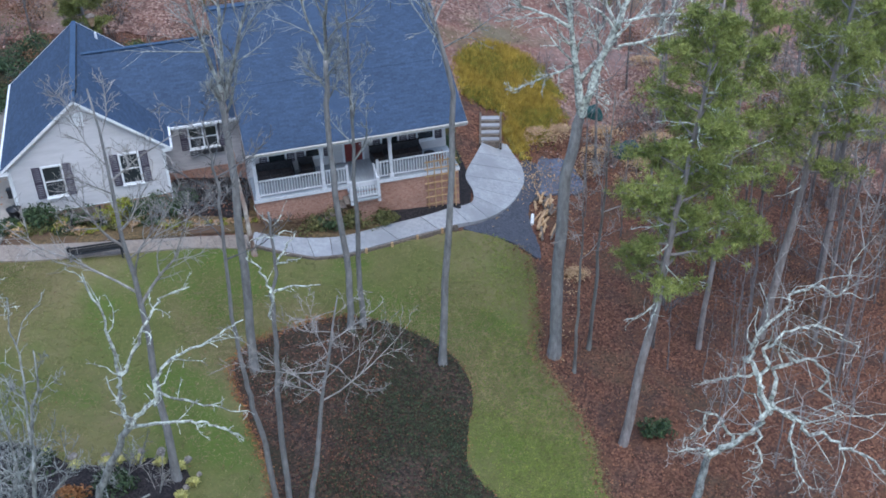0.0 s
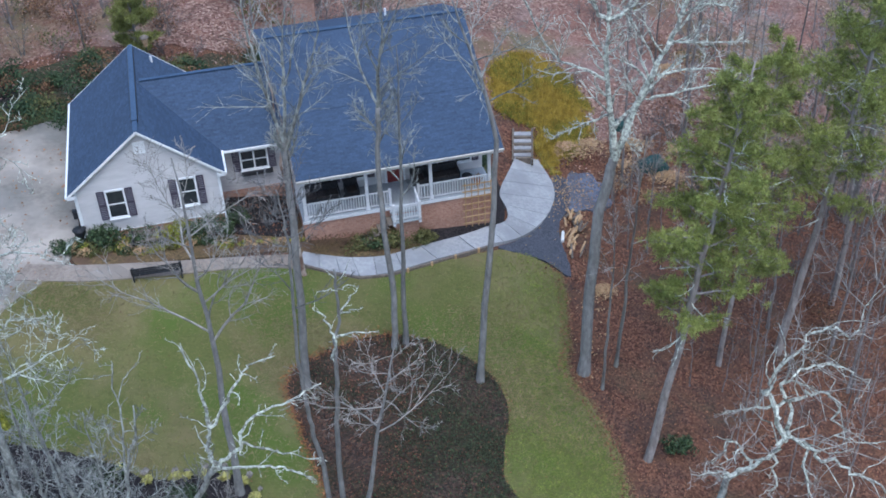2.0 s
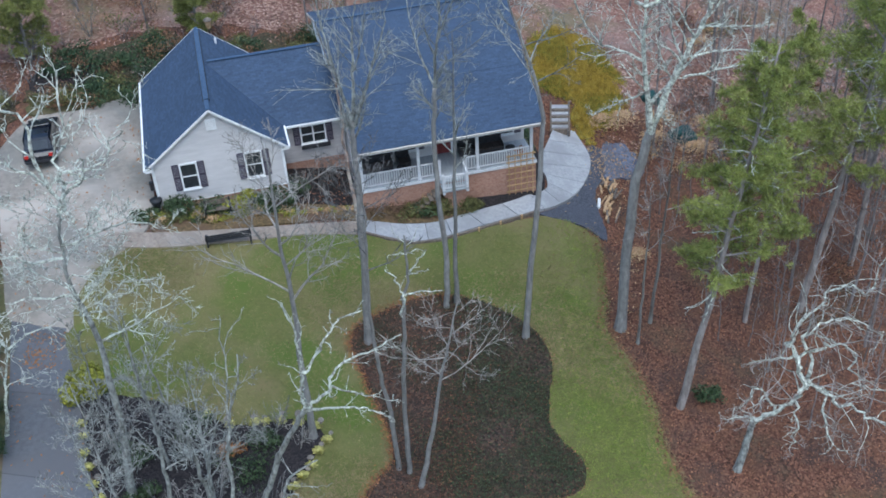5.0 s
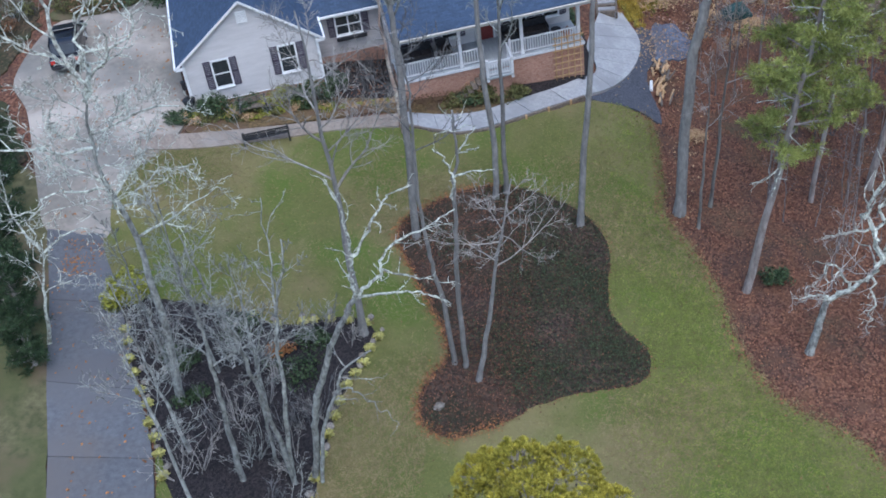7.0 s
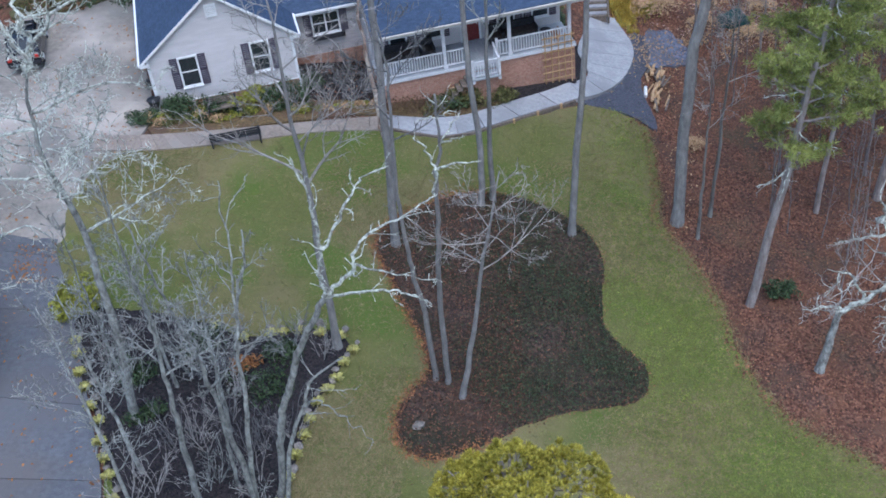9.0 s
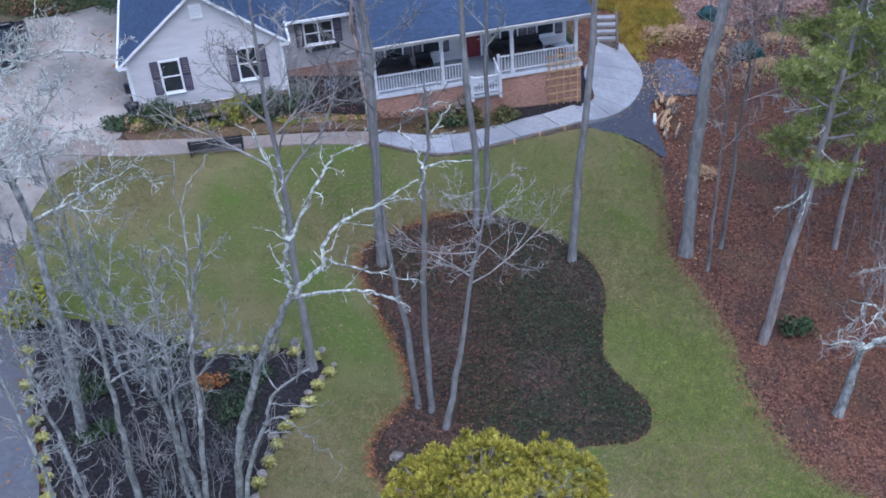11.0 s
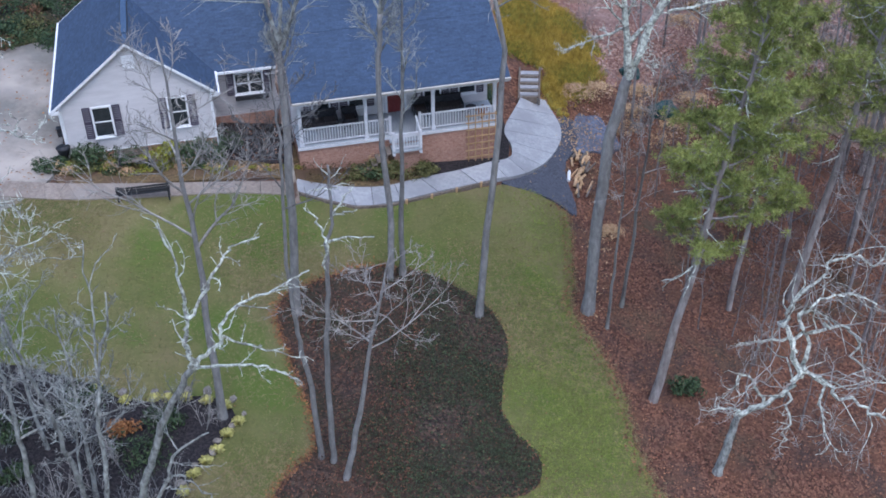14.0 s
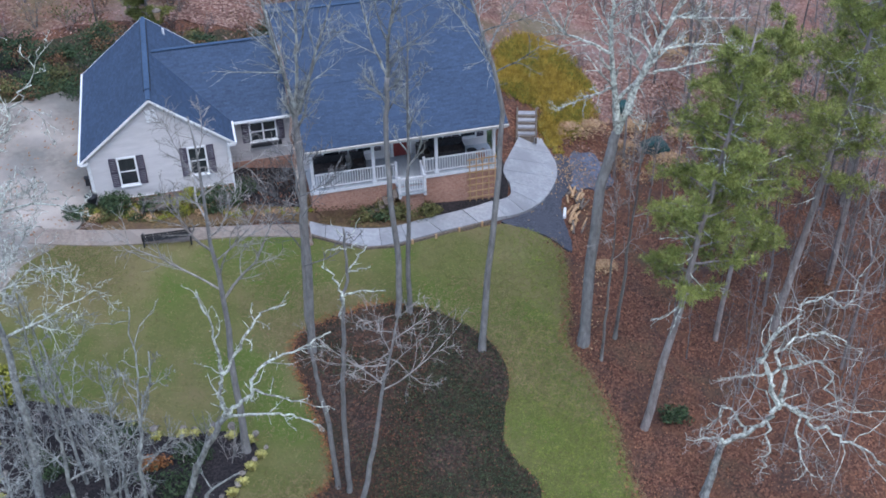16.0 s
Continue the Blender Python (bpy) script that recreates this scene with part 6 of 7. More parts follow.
def within(*covers):
    def test(p):
        hit = np.zeros(len(p), bool)
        for c in covers:
            hit |= inside_many(p, c)
        return hit
    return test


def woods_floor(p):
    u, v = house_axes(p)
    house = (u > -0.2) & (u < 23.8) & (v > -2) & (v < 12)
    walk_strip = (p[:, 0] > -12) & (p[:, 0] < 3.9) & (p[:, 1] > 47) & (p[:, 1] < 65)
    return ~house & ~walk_strip & (v > -34) & ~within(LAWN, FAR_LAWN, DRIVE, GRAVEL, GOLD, SHRUB_BED, GARAGE_BED)(p)


def ivy_zone(p):
    wave = np.sin(p[:, 0] * 1.1 + 1.3 * np.sin(p[:, 1] * 0.6)) * 0.35 + np.sin(p[:, 1] * 0.9 + p[:, 0] * 0.4) * 0.3
    return inside_many(p, KIDNEY) & (wave + 0.16 * (p[:, 0] + 5.0) > np.random.default_rng(3).normal(0, 0.35, len(p)))


def grassy(p):
    return inside_many(p, LAWN) & ~within(KIDNEY, SHRUB_BED)(p)


scatter("leaf_carpet", pick(66000, 3, 34, 24, 76, woods_floor) + pick(12000, -40, 6, 60, 75, woods_floor), leaf_quad(0.055, 0.6, (-0.05, 0.08)), M_DEADLEAF, "scattered red-brown fallen leaves in the woods", "leaves")
scatter("hazed_leaf_carpet", pick(30000, -50, 40, 62, 108, woods_floor), leaf_quad(0.10, 0.5, (-0.03, 0.1)), M_PALELEAF, "fallen leaves on the far woodland floor, paled in colour for haze", "leaves")
def gravel_head(p):
    return inside_many(p, GRAVEL) & (np.random.default_rng(8).random(len(p)) < np.clip((p[:, 1] - 55.0) / 5.0, 0.03, 1.0))


scatter("edge_litter", [(p[0] + abs(rng.gauss(0, 0.5)) - 0.45, p[1] + rng.gauss(0, 0.3)) for p in LAWN if p[0] > 2.6 and 25 < p[1] < 51 for _ in range(22)], leaf_quad(0.07, 0.5, (0.03, 0.1)), M_DEADLEAF, "brown leaves drifted along the edge of the lawn", "leaves")
scatter("debris", pick(150, 1, 7.5, 51, 63, gravel_head) + pick(170, 4, 8, 57, 63, within(SLATE)) + [(rng.gauss(5.2, 0.8), rng.gauss(57.5, 2.6)) for _ in range(260)] + [(4.2 + rng.gauss(0, 0.4) + 0.1 * (k % 10), 43.5 + 0.75 * (k % 10) + rng.gauss(0, 0.6)) for k in range(160)], leaf_quad(0.07, 0.5, (0.05, 0.12)), M_STRAW, "dry tan leaves and bark lying over the gravel", "leaves")
scatter("corner_leaves", pick(500, -16, -9, 47, 55, within(LINK_BED)), leaf_quad(0.06, 0.5, (0.1, 0.16)), M_DEADLEAF, "red-brown leaves in the corner bed", "leaves")
scatter("bank_leaves", [(*xy(rng.uniform(12.1, 17.2), rng.uniform(-3.1, -1.8)),) for _ in range(900)], leaf_quad(0.07, 0.6, (0.2, 0.6)), M_LITTER, "olive-brown leaves on the bank under the porch", "leaves")
scatter("ivy_cover", pick(24000, -11, 2, 27, 45, ivy_zone), leaf_quad(0.05, 0.8, (0.03, 0.26)), M_IVY, "low dark ivy spreading over the bed", "ground cover")
scatter("bed_leaves", pick(9000, -11, 2, 27, 45, lambda p: inside_many(p, KIDNEY) & (np.random.default_rng(4).random(len(p)) < np.where(p[:, 0] > -4, 0.25, 1.0))), leaf_quad(0.055, 0.5, (0.08, 0.28)), M_BEDLEAF, "brown leaves lying in the planting bed", "leaves")
scatter("edge_leaves", [(p[0] + rng.gauss(0, 0.12), p[1] + rng.gauss(0, 0.12)) for p in KIDNEY for _ in range(26 if p[0] < -5 else 9)], leaf_quad(0.05, 0.5, (0.06, 0.12)), M_DEADLEAF, "brown leaves along the edge of the bed", "leaves")
scatter("rim_leaves", [(p[0] - abs(rng.gauss(0, 0.22)) + 0.1, p[1] + rng.gauss(0, 0.2)) for p in KIDNEY if p[0] < -5.5 for _ in range(26)], leaf_quad(0.05, 0.4, (0.07, 0.11)), M_RUST, "rust-coloured leaves drifted along the edge of the bed", "leaves")
scatter("edge_straw", [(p[0] - abs(rng.gauss(0, 0.6)) + 0.2, p[1] + rng.gauss(0, 0.4)) for p in LAWN if p[0] > 2.6 and 25 < p[1] < 51 for _ in range(46)], blade(0.06, 0.09), M_STRAWBLADE, "straw-coloured grass where the lawn meets the woods", "grass")
scatter("grass_blades", pick(26000, -26, 10, 22, 53, grassy), blade(0.06, 0.09), M_GRASS, "short winter grass", "grass")
def worn(p):
    """Straw-coloured lawn: round the kidney bed, beside the shrub bed and in drifts."""
    x, y = p[:, 0], p[:, 1]
    drift = np.sin(x * 0.55 + 1.7 * np.sin(y * 0.31)) + np.sin(y * 0.47 + 0.9 * np.sin(x * 0.4))
    rim = np.clip(1.0 - np.hypot((x + 4.5) / 9.5, (y - 40.5) / 6.6), 0, 1) * 2.6 + np.where((x < -9) & (x > -13.5) & (y < 36), 0.9, 0.0)
    return grassy(p) & (drift + rim + np.random.default_rng(5).normal(0, 0.5, len(p)) > 0.9)


def lush(p):
    """The greenest grass: the tongue of lawn along the woods."""
    x, y = p[:, 0], p[:, 1]
    return grassy(p) & (x + np.random.default_rng(6).normal(0, 0.9, len(p)) > 0.8 + 0.25 * np.sin(y * 0.8)) & (y > 24)


scatter("straw_blades", pick(27000, -26, 10, 24, 53, worn), blade(0.055, 0.09), M_STRAWBLADE, "straw-coloured winter grass", "grass")
scatter("green_blades", pick(20000, -1, 12, 22, 52, lush), blade(0.06, 0.09), M_GREENBLADE, "fresh green grass along the woods", "grass")
scatter("gold_blades", [(a + rng.gauss(0, 0.3), b + rng.gauss(0, 0.3)) for a, b in pick(10000, -1, 7, 61, 77, within(GOLD))], blade(0.4, 0.14), mat("gold_blade", (0.27, 0.19, 0.03), (0.52, 0.37, 0.065), 2.0, 0.85, 0.0, island=0.35), "golden ornamental grass", "grass")
scatter("bank_blades", [(a + rng.gauss(0, 0.3), b + rng.gauss(0, 0.3)) for a, b in pick(4500, -1, 7, 61, 77, lambda p: inside_many(p, GOLD) & (np.sin(p[:, 0] * 1.3 + np.sin(p[:, 1] * 0.7)) + np.sin(p[:, 1] * 0.8) > 0.1))], blade(0.34, 0.14), M_GREENBLADE, "olive-green grass among the golden bank", "grass")
scatter("drive_leaves", pick(500, -31, -19, 20, 58, within(DRIVE)) + pick(160, -27.5, -25.6, 36.5, 39, within(DRIVE)), leaf_quad(0.08, 0.3, (0.07, 0.09)), M_RUST, "rust-coloured leaves blown on the drive", "leaves")
scatter("lawn_leaves", pick(450, -26, 10, 22, 53, grassy), leaf_quad(0.045, 0.3, (0.06, 0.1)), M_DEADLEAF, "brown leaves on the lawn", "leaves")

# ---- shrub bed ----
for i in range(44):
    while True:
        p = (rng.uniform(-23, -12), rng.uniform(20, 34))
        if inside(p, SHRUB_BED):
            break
    bare_shrub(p[0], p[1], rng.uniform(1.4, 2.8), 300 + i, (M_TWIG, M_LICHEN, M_DARKTWIG)[i % 3], "bare grey twiggy shrub in the mulched bed", 6, "bare shrubs of the bed")


def border_plant(x, y, seed):
    r = random.Random(seed)
    ob = thing("border_plant", Matrix.Translation((x, y, ground(x, y) + 0.05)), "cream-edged tufted plant bordering the shrub bed", "plant", "border plants")
    V, F = [], []
    for _ in range(70):
        a, l = r.uniform(0, 6.28), r.uniform(0.2, 0.36)
        k, c, s = len(V), math.cos(a), math.sin(a)
        w, h = 0.035, r.uniform(0.08, 0.26)
        V += [(-s * w, c * w, 0), (s * w, -c * w, 0), (c * l * 0.6 + s * w, s * l * 0.6 - c * w, h), (c * l, s * l, h * 0.75), (c * l * 0.6 - s * w, s * l * 0.6 + c * w, h)]
        F.append((k, k + 1, k + 2, k + 3, k + 4))
    part_vf("leaves", V, F, M_CREAM, ob)


def stone(x, y, s, seed, label="rough grey field stone", group=""):
    r = random.Random(seed)
    bm = bmesh.new()
    bmesh.ops.create_icosphere(bm, subdivisions=2, radius=1.0)
    o = Vector((r.uniform(0, 50), r.uniform(0, 50), 0))
    for v in bm.verts:
        v.co *= 1 + 0.35 * noise.noise(v.co * 1.3 + o)
        v.co = Vector((v.co.x * s * r.uniform(0.95, 1.05), v.co.y * s * 0.8, v.co.z * s * 0.55))
    ob = part("stone", bm, M_STONE, None, label)
    ob.location, ob.rotation_euler = (x, y, ground(x, y) + 0.06 + 0.15 * s), (0, 0, r.uniform(0, 6.28))
    return tagged(ob, label, "stone", group)


east = [(-12.9, 34.2), (-12.0, 33.9), (-11.4, 33.2), (-11.7, 32.4), (-11.95, 31.6), (-12.2, 30.9), (-12.5, 30.1), (-12.8, 29.2), (-13.0, 28.3), (-13.15, 27.3), (-13.25, 26.2), (-13.4, 25.0), (-13.5, 23.8)]
west = [(-23.2, 32.9), (-22.9, 32.1), (-22.5, 31.2), (-22.1, 30.3), (-21.75, 29.4), (-21.3, 28.5), (-20.9, 27.6), (-20.5, 26.7), (-20.15, 25.8), (-19.8, 24.8)]
north = [(-15.0, 33.75), (-14.4, 33.95), (-13.7, 34.1), (-16.2, 33.6), (-17.4, 34.0)]
for i, (x, y) in enumerate(east + west + north):
    border_plant(x + rng.uniform(-0.1, 0.1), y + rng.uniform(-0.1, 0.1), 400 + i)
    stone(x + rng.uniform(-0.2, 0.2), y + 0.45 + rng.uniform(-0.1, 0.1), rng.uniform(0.13, 0.24), 450 + i, group="border stones")
stone(-8.4, 29.3, 0.3, 520)
leafy(-23.4, 35.1, 1.5, 1.5, 1.6, 501, M_LIME, "rounded yellow-green shrub beside the drive", 4200, 0.09)
for i, (x, y, w, h, m, l) in enumerate(((-15.0, 30.6, 2.2, 0.8, M_BOXWOOD, "low dark green shrub in the mulched bed"), (-17.5, 33.2, 1.6, 0.7, M_BOXWOOD, "low dark green shrub in the mulched bed"),
                                        (-14.2, 32.8, 1.2, 0.6, M_BOXWOOD, "low dark green shrub in the mulched bed"), (-19.2, 29.0, 1.2, 0.6, M_BOXWOOD, "low dark green shrub in the mulched bed"),
                                        (-15.8, 31.9, 0.9, 0.5, M_RUST, "small rust-coloured shrub in the mulched bed"), (-20.4, 31.2, 1.4, 0.7, M_BOXWOOD, "low dark green shrub in the mulched bed"))):
    leafy(x, y, w, w * 0.8, h, 510 + i, m, l, 700, 0.08)
for i, (x, y, w, h) in enumerate(((7.4, 61.0, 1.3, 1.2), (9.8, 60.2, 1.5, 1.0), (12.8, 62.0, 1.6, 1.3), (14.6, 81.5, 2.0, 2.2), (13.2, 92.0, 2.2, 2.4), (17.5, 72.0, 1.6, 1.5))):
    leafy(x, y, w, w * 0.8, h, 870 + i, M_STRAW, "sapling holding dry tan leaves in the woods", 260, 0.07, "dry_shrub", "shrub", "dry shrubs of the woods")
leafy(8.4, 39.0, 1.1, 1.0, 0.7, 530, M_BOXWOOD, "low green shrub on the woodland floor", 700, 0.09)

# ---- shrubs by the house ----
for i, (u, v, w, h, m, l) in enumerate(((1.7, -0.9, 1.3, 1.2, M_BOXWOOD, "clipped round evergreen beside the garage wall"), (0.9, -0.7, 0.9, 0.9, M_BOXWOOD, "small evergreen beside the garage corner"), (3.2, -0.9, 1.2, 0.8, M_BOXWOOD, "evergreen shrub under the garage window"),
                                        (4.9, -0.8, 1.2, 0.9, M_LIME, "yellow-green shrub under the garage window"), (6.2, -0.7, 1.3, 1.1, M_BOXWOOD, "round evergreen beside the garage wall"), (7.4, -0.6, 1.2, 1.0, M_BOXWOOD, "round evergreen beside the garage wall"),
                                        (8.4, 0.4, 1.2, 1.0, M_BOXWOOD, "dark evergreen at the inner corner of the house"), (-0.6, -1.0, 1.2, 0.5, M_BOXWOOD, "low spreading evergreen at the garage corner"))):
    x, y = xy(u, v)
    leafy(x, y, w, w * 0.9, h, 540 + i, m, l, 1100, 0.075, group="shrubs along the garage")
for i, (u, v) in enumerate(((8.9, -0.2), (9.6, 0.6), (10.2, -0.4), (10.9, 0.5), (11.4, -0.5), (9.2, 1.3), (10.6, 1.4), (11.2, 1.7))):
    bare_shrub(*xy(u, v), rng.uniform(1.4, 2.2), 560 + i, M_DARKTWIG, "bare grey shrub against the link wall", 7, "bare shrubs along the link")
for i, (u, v, w) in enumerate(((14.7, -2.6, 0.9), (15.5, -2.6, 1.0), (16.2, -2.4, 1.2), (16.6, -2.0, 1.1))):
    x, y = xy(u, v)
    leafy(x, y, w * 1.2, 0.9, (0.55, 0.7, 0.9, 1.0)[i], 570 + i, (M_OLIVE, M_BOXWOOD, M_OLIVE, M_STRAW)[i], ("olive-brown shrub under the porch", "green shrub under the porch", "olive-brown shrub under the porch", "dry straw-coloured shrub beside the porch stair")[i], 700, 0.08, group="shrubs under the porch")
for i, (u, v, h) in enumerate(((4.6, -1.3, 1.3), (5.6, -1.0, 1.6), (6.8, -1.2, 1.5), (7.6, -0.9, 1.7), (2.6, -1.4, 1.1))):
    bare_shrub(*xy(u, v), h, 580 + i, M_LICHEN if i % 2 else M_TWIG, "bare pale shrub in front of the garage", 7, "bare shrubs along the garage")
for i in range(14):
    u = 8.6 + i * 0.27 + rng.uniform(-0.05, 0.05)
    x, y = xy(u, -1.75 + 0.02 * i)
    leafy(x, y, 0.4, 0.35, 0.25, 590 + i, M_STRAW if i % 3 else M_LIME, "small straw-coloured edging plant along the paved walk", 120, 0.06, "edging_plant", "plant", "edging plants", False)

for i in range(46):
    u = rng.uniform(-0.9, 8.4)
    x, y = xy(u, rng.uniform(-1.95, -0.8))
    leafy(x, y, rng.uniform(0.5, 0.9), 0.5, rng.uniform(0.25, 0.5), 800 + i, (M_BOXWOOD, M_STRAW, M_LIME, M_OLIVE)[i % 4], ("low green plant in the foundation bed", "dry tan plant in the foundation bed", "yellow-green plant in the foundation bed", "olive plant in the foundation bed")[i % 4], 220, 0.06, "low_plant", "plant", "low plants of the foundation bed", False)
for i, (u, v, w, h) in enumerate(((17.1, -2.75, 1.1, 1.0), (18.1, -2.7, 1.2, 0.9), (18.8, -2.5, 0.8, 0.6))):
    leafy(*xy(u, v), w, 0.8, h, 840 + i, M_OLIVE, "olive-brown shrub in front of the stair landing", 600, 0.07, group="shrubs under the porch")
for i, (u, v, w, h) in enumerate(((23.6, 2.4, 0.8, 1.3), (23.8, 3.6, 0.9, 1.6), (23.9, 5.0, 1.1, 1.6), (24.1, 6.6, 1.4, 1.5), (24.3, 8.2, 1.5, 1.4))):
    leafy(*xy(u, v), w, 1.2, h, 850 + i, M_EVERGREEN if i % 2 else M_OLIVE, "dark shrub at the end of the house", 700, 0.08, group="shrubs at the end of the house")
# ---- dark understorey behind the garage ----
for i in range(52):
    u, v = rng.uniform(-6.5, 13.5), 11.9 + 7.0 * rng.random() ** 1.4
    x, y = xy(u, v)
    leafy(x, y, rng.uniform(1.2, 2.4), rng.uniform(1.2, 2), rng.uniform(0.7, 1.7), 620 + i, (M_EVERGREEN, M_BOXWOOD, M_OLIVE, M_BEECH)[i % 4], ("dark evergreen shrub behind the garage", "dark evergreen shrub behind the garage", "olive shrub behind the garage", "shrub holding brown leaves behind the garage")[i % 4], (900, 900, 700, 420)[i % 4], 0.085, group="shrubs behind the garage")
for i in range(46):
    x, y = rng.uniform(-36, -9), rng.uniform(67, 84)
    if uv(x, y)[1] < 14:
        continue
    leafy(x, y, rng.uniform(1.4, 3.0), rng.uniform(1.2, 2.4), rng.uniform(1.0, 2.6), 930 + i, (M_BEECH, M_BEECH, M_DEADLEAF, M_OLIVE)[i % 4], "thin shrub holding brown winter leaves in the woods", 300, 0.085, "beech_shrub", "shrub", "brown-leaved shrubs of the woods")
for i in range(34):
    x, y = rng.uniform(9, 34), rng.uniform(46, 96)
    if uv(x, y)[0] < 33:
        continue
    leafy(x, y, rng.uniform(1.2, 2.6), rng.uniform(1.2, 2.2), rng.uniform(0.8, 2.0), 980 + i, (M_DEADLEAF, M_BEECH, M_OLIVE, M_DEADLEAF)[i % 4], "thin shrub holding brown winter leaves under the pines", 260, 0.08, "beech_shrub", "shrub", "brown-leaved shrubs of the woods")


for i in range(16):
    x, y = rng.uniform(-41, -35.2), rng.uniform(46, 60)
    leafy(x, y, rng.uniform(1.0, 2.2), rng.uniform(1.0, 1.8), rng.uniform(0.6, 1.6), 1020 + i, (M_OLIVE, M_EVERGREEN, M_BEECH, M_OLIVE)[i % 4], "low weedy shrub west of the parking pad", 420, 0.085, group="shrubs west of the pad")
for i in range(9):
    bare_shrub(rng.uniform(-40, -35), rng.uniform(45, 60), rng.uniform(1.8, 3.0), 1040 + i, M_LICHEN if i % 2 else M_TWIG, "bare grey shrub west of the parking pad", 7, "bare shrubs west of the pad")


def straw_heap(x, y, w, h, seed):
    r = random.Random(seed)
    ob = thing("straw_heap", Matrix.Translation((x, y, ground(x, y))), "heap of dry tan leaves and straw beside the gravel", "heap", "straw heaps")
    V, F = [], []
    for _ in range(700):
        a, q = r.uniform(0, 6.28), min(1.6, abs(r.gauss(0, 0.6)))
        p = Vector((math.cos(a) * q * w, math.sin(a) * q * w * 0.8, h * max(0.05, 1 - q * q) + r.uniform(-0.03, 0.06)))
        d = Vector((r.gauss(0, 1), r.gauss(0, 1), r.gauss(0, 0.35))).normalized() * r.uniform(0.08, 0.2)
        s = d.cross(Vector((0, 0, 1))).normalized() * 0.035
        k = len(V)
        V += [tuple(p - d), tuple(p + s), tuple(p + d), tuple(p - s)]
        F.append((k, k + 1, k + 2, k + 3))
    part_vf("straw", V, F, M_STRAW, ob)["kind"] = "stuff"


for i, (x, y, w, h) in enumerate(((4.3, 63.8, 1.3, 0.35), (5.9, 64.6, 1.5, 0.4), (8.2, 63.6, 1.3, 0.4), (11.2, 63.0, 1.6, 0.4), (9.0, 66.5, 1.4, 0.3), (12.6, 66.6, 1.5, 0.4), (5.7, 50.2, 0.7, 0.3), (13.5, 78.0, 1.8, 0.5), (15.0, 80.5, 1.6, 0.5))):
    straw_heap(x, y, w, h, 660 + i)


def log_pile():
    ob = thing("log_pile", Matrix.Translation((4.1, 55.0, ground(4.1, 55.0))), "loose pile of split logs and pale offcuts beside the gravel", "log pile")
    r = random.Random(5)
    for i in range(26):
        a = math.radians(80 + r.uniform(-22, 22))
        d = Vector((math.cos(a), math.sin(a), r.uniform(-0.05, 0.1)))
        c = Vector((r.uniform(-0.15, 1.0), r.uniform(-2.2, 1.9), 0.08 + 0.06 * (i % 3)))
        l, w = r.uniform(0.3, 0.6), r.uniform(0.05, 0.1)
        V, F = [], []
        tube(V, F, [c - d * l, c - d * l * 0.3, c + d * l * 0.4, c + d * l], [w, w * 1.05, w, w * 0.92], 7)
        F.append(tuple(range(6, -1, -1)))
        part_vf("log", V, F, (M_STRAW, M_OLDWOOD, M_TIMBER, M_STRAW, M_OLDWOOD)[i % 5], ob)
    V, F = [], []
    tube(V, F, [Vector((-0.45, -1.1, 0.2)), Vector((-0.4, -0.6, 0.22)), Vector((-0.35, -0.1, 0.2))], [0.1, 0.1, 0.09], 8)
    F.append(tuple(range(7, -1, -1)))
    part_vf("log", V, F, M_WHITE, ob, "white-barked log")


log_pile()


def bird_feeder(u, v, top):
    x, y = xy(u, v)
    z = ground(x, y)
    f = thing("bird_feeder", pose(x, y, z, 0, 0, HYAW), "pale tapered bird feeder on a dark pole behind the garage", "bird feeder")
    V, F = [], []
    tube(V, F, [Vector((0, 0, -0.2)), Vector((0, 0, top - z - 0.45))], [0.03, 0.025], 8)
    part_vf("pole", V, F, M_DARK, f)
    V, F = [], []
    tube(V, F, [Vector((0, 0, top - z + h)) for h in (-0.45, -0.4, 0.1, 0.14)], [0.08, 0.13, 0.24, 0.2], 6)
    F.append(tuple(range(5, -1, -1)))
    part_vf("hopper", V, F, M_STRAW, f)
    V, F = [], []
    tube(V, F, [Vector((0, 0, top - z + h)) for h in (0.14, 0.2, 0.36)], [0.3, 0.3, 0.04], 6)
    part_vf("roof", V, F, M_OLDWOOD, f)


bird_feeder(4.93, 13.0, 5.14)


def covered_thing(x, y, name, label, w, d, h, seed):
    bm = bmesh.new()
    bmesh.ops.create_icosphere(bm, subdivisions=4, radius=1.0)
    for v in bm.verts:
        p = v.co.copy()
        k = 1 + 0.22 * noise.noise(p * 2.2 + Vector((seed, 0, 0)))
        z = max(0.0, p.z + 0.25)
        v.co = Vector((math.copysign(abs(p.x) ** 0.7, p.x) * w * k * (1.0 + 0.15 * (1 - z)), math.copysign(abs(p.y) ** 0.7, p.y) * d * k, z * h * k))
    ob = part(name, bm, M_TARP, None, label, True)
    ob.location = (x, y, ground(x, y) - 0.08)
    return tagged(ob, label, "cover")


covered_thing(10.4, 64.2, "covered_grill", "object under a dark green tarpaulin beside the woods", 0.9, 0.6, 0.8, 1)
covered_thing(8.6, 68.6, "covered_grill", "small object under a dark green tarpaulin", 0.6, 0.5, 0.7, 4)


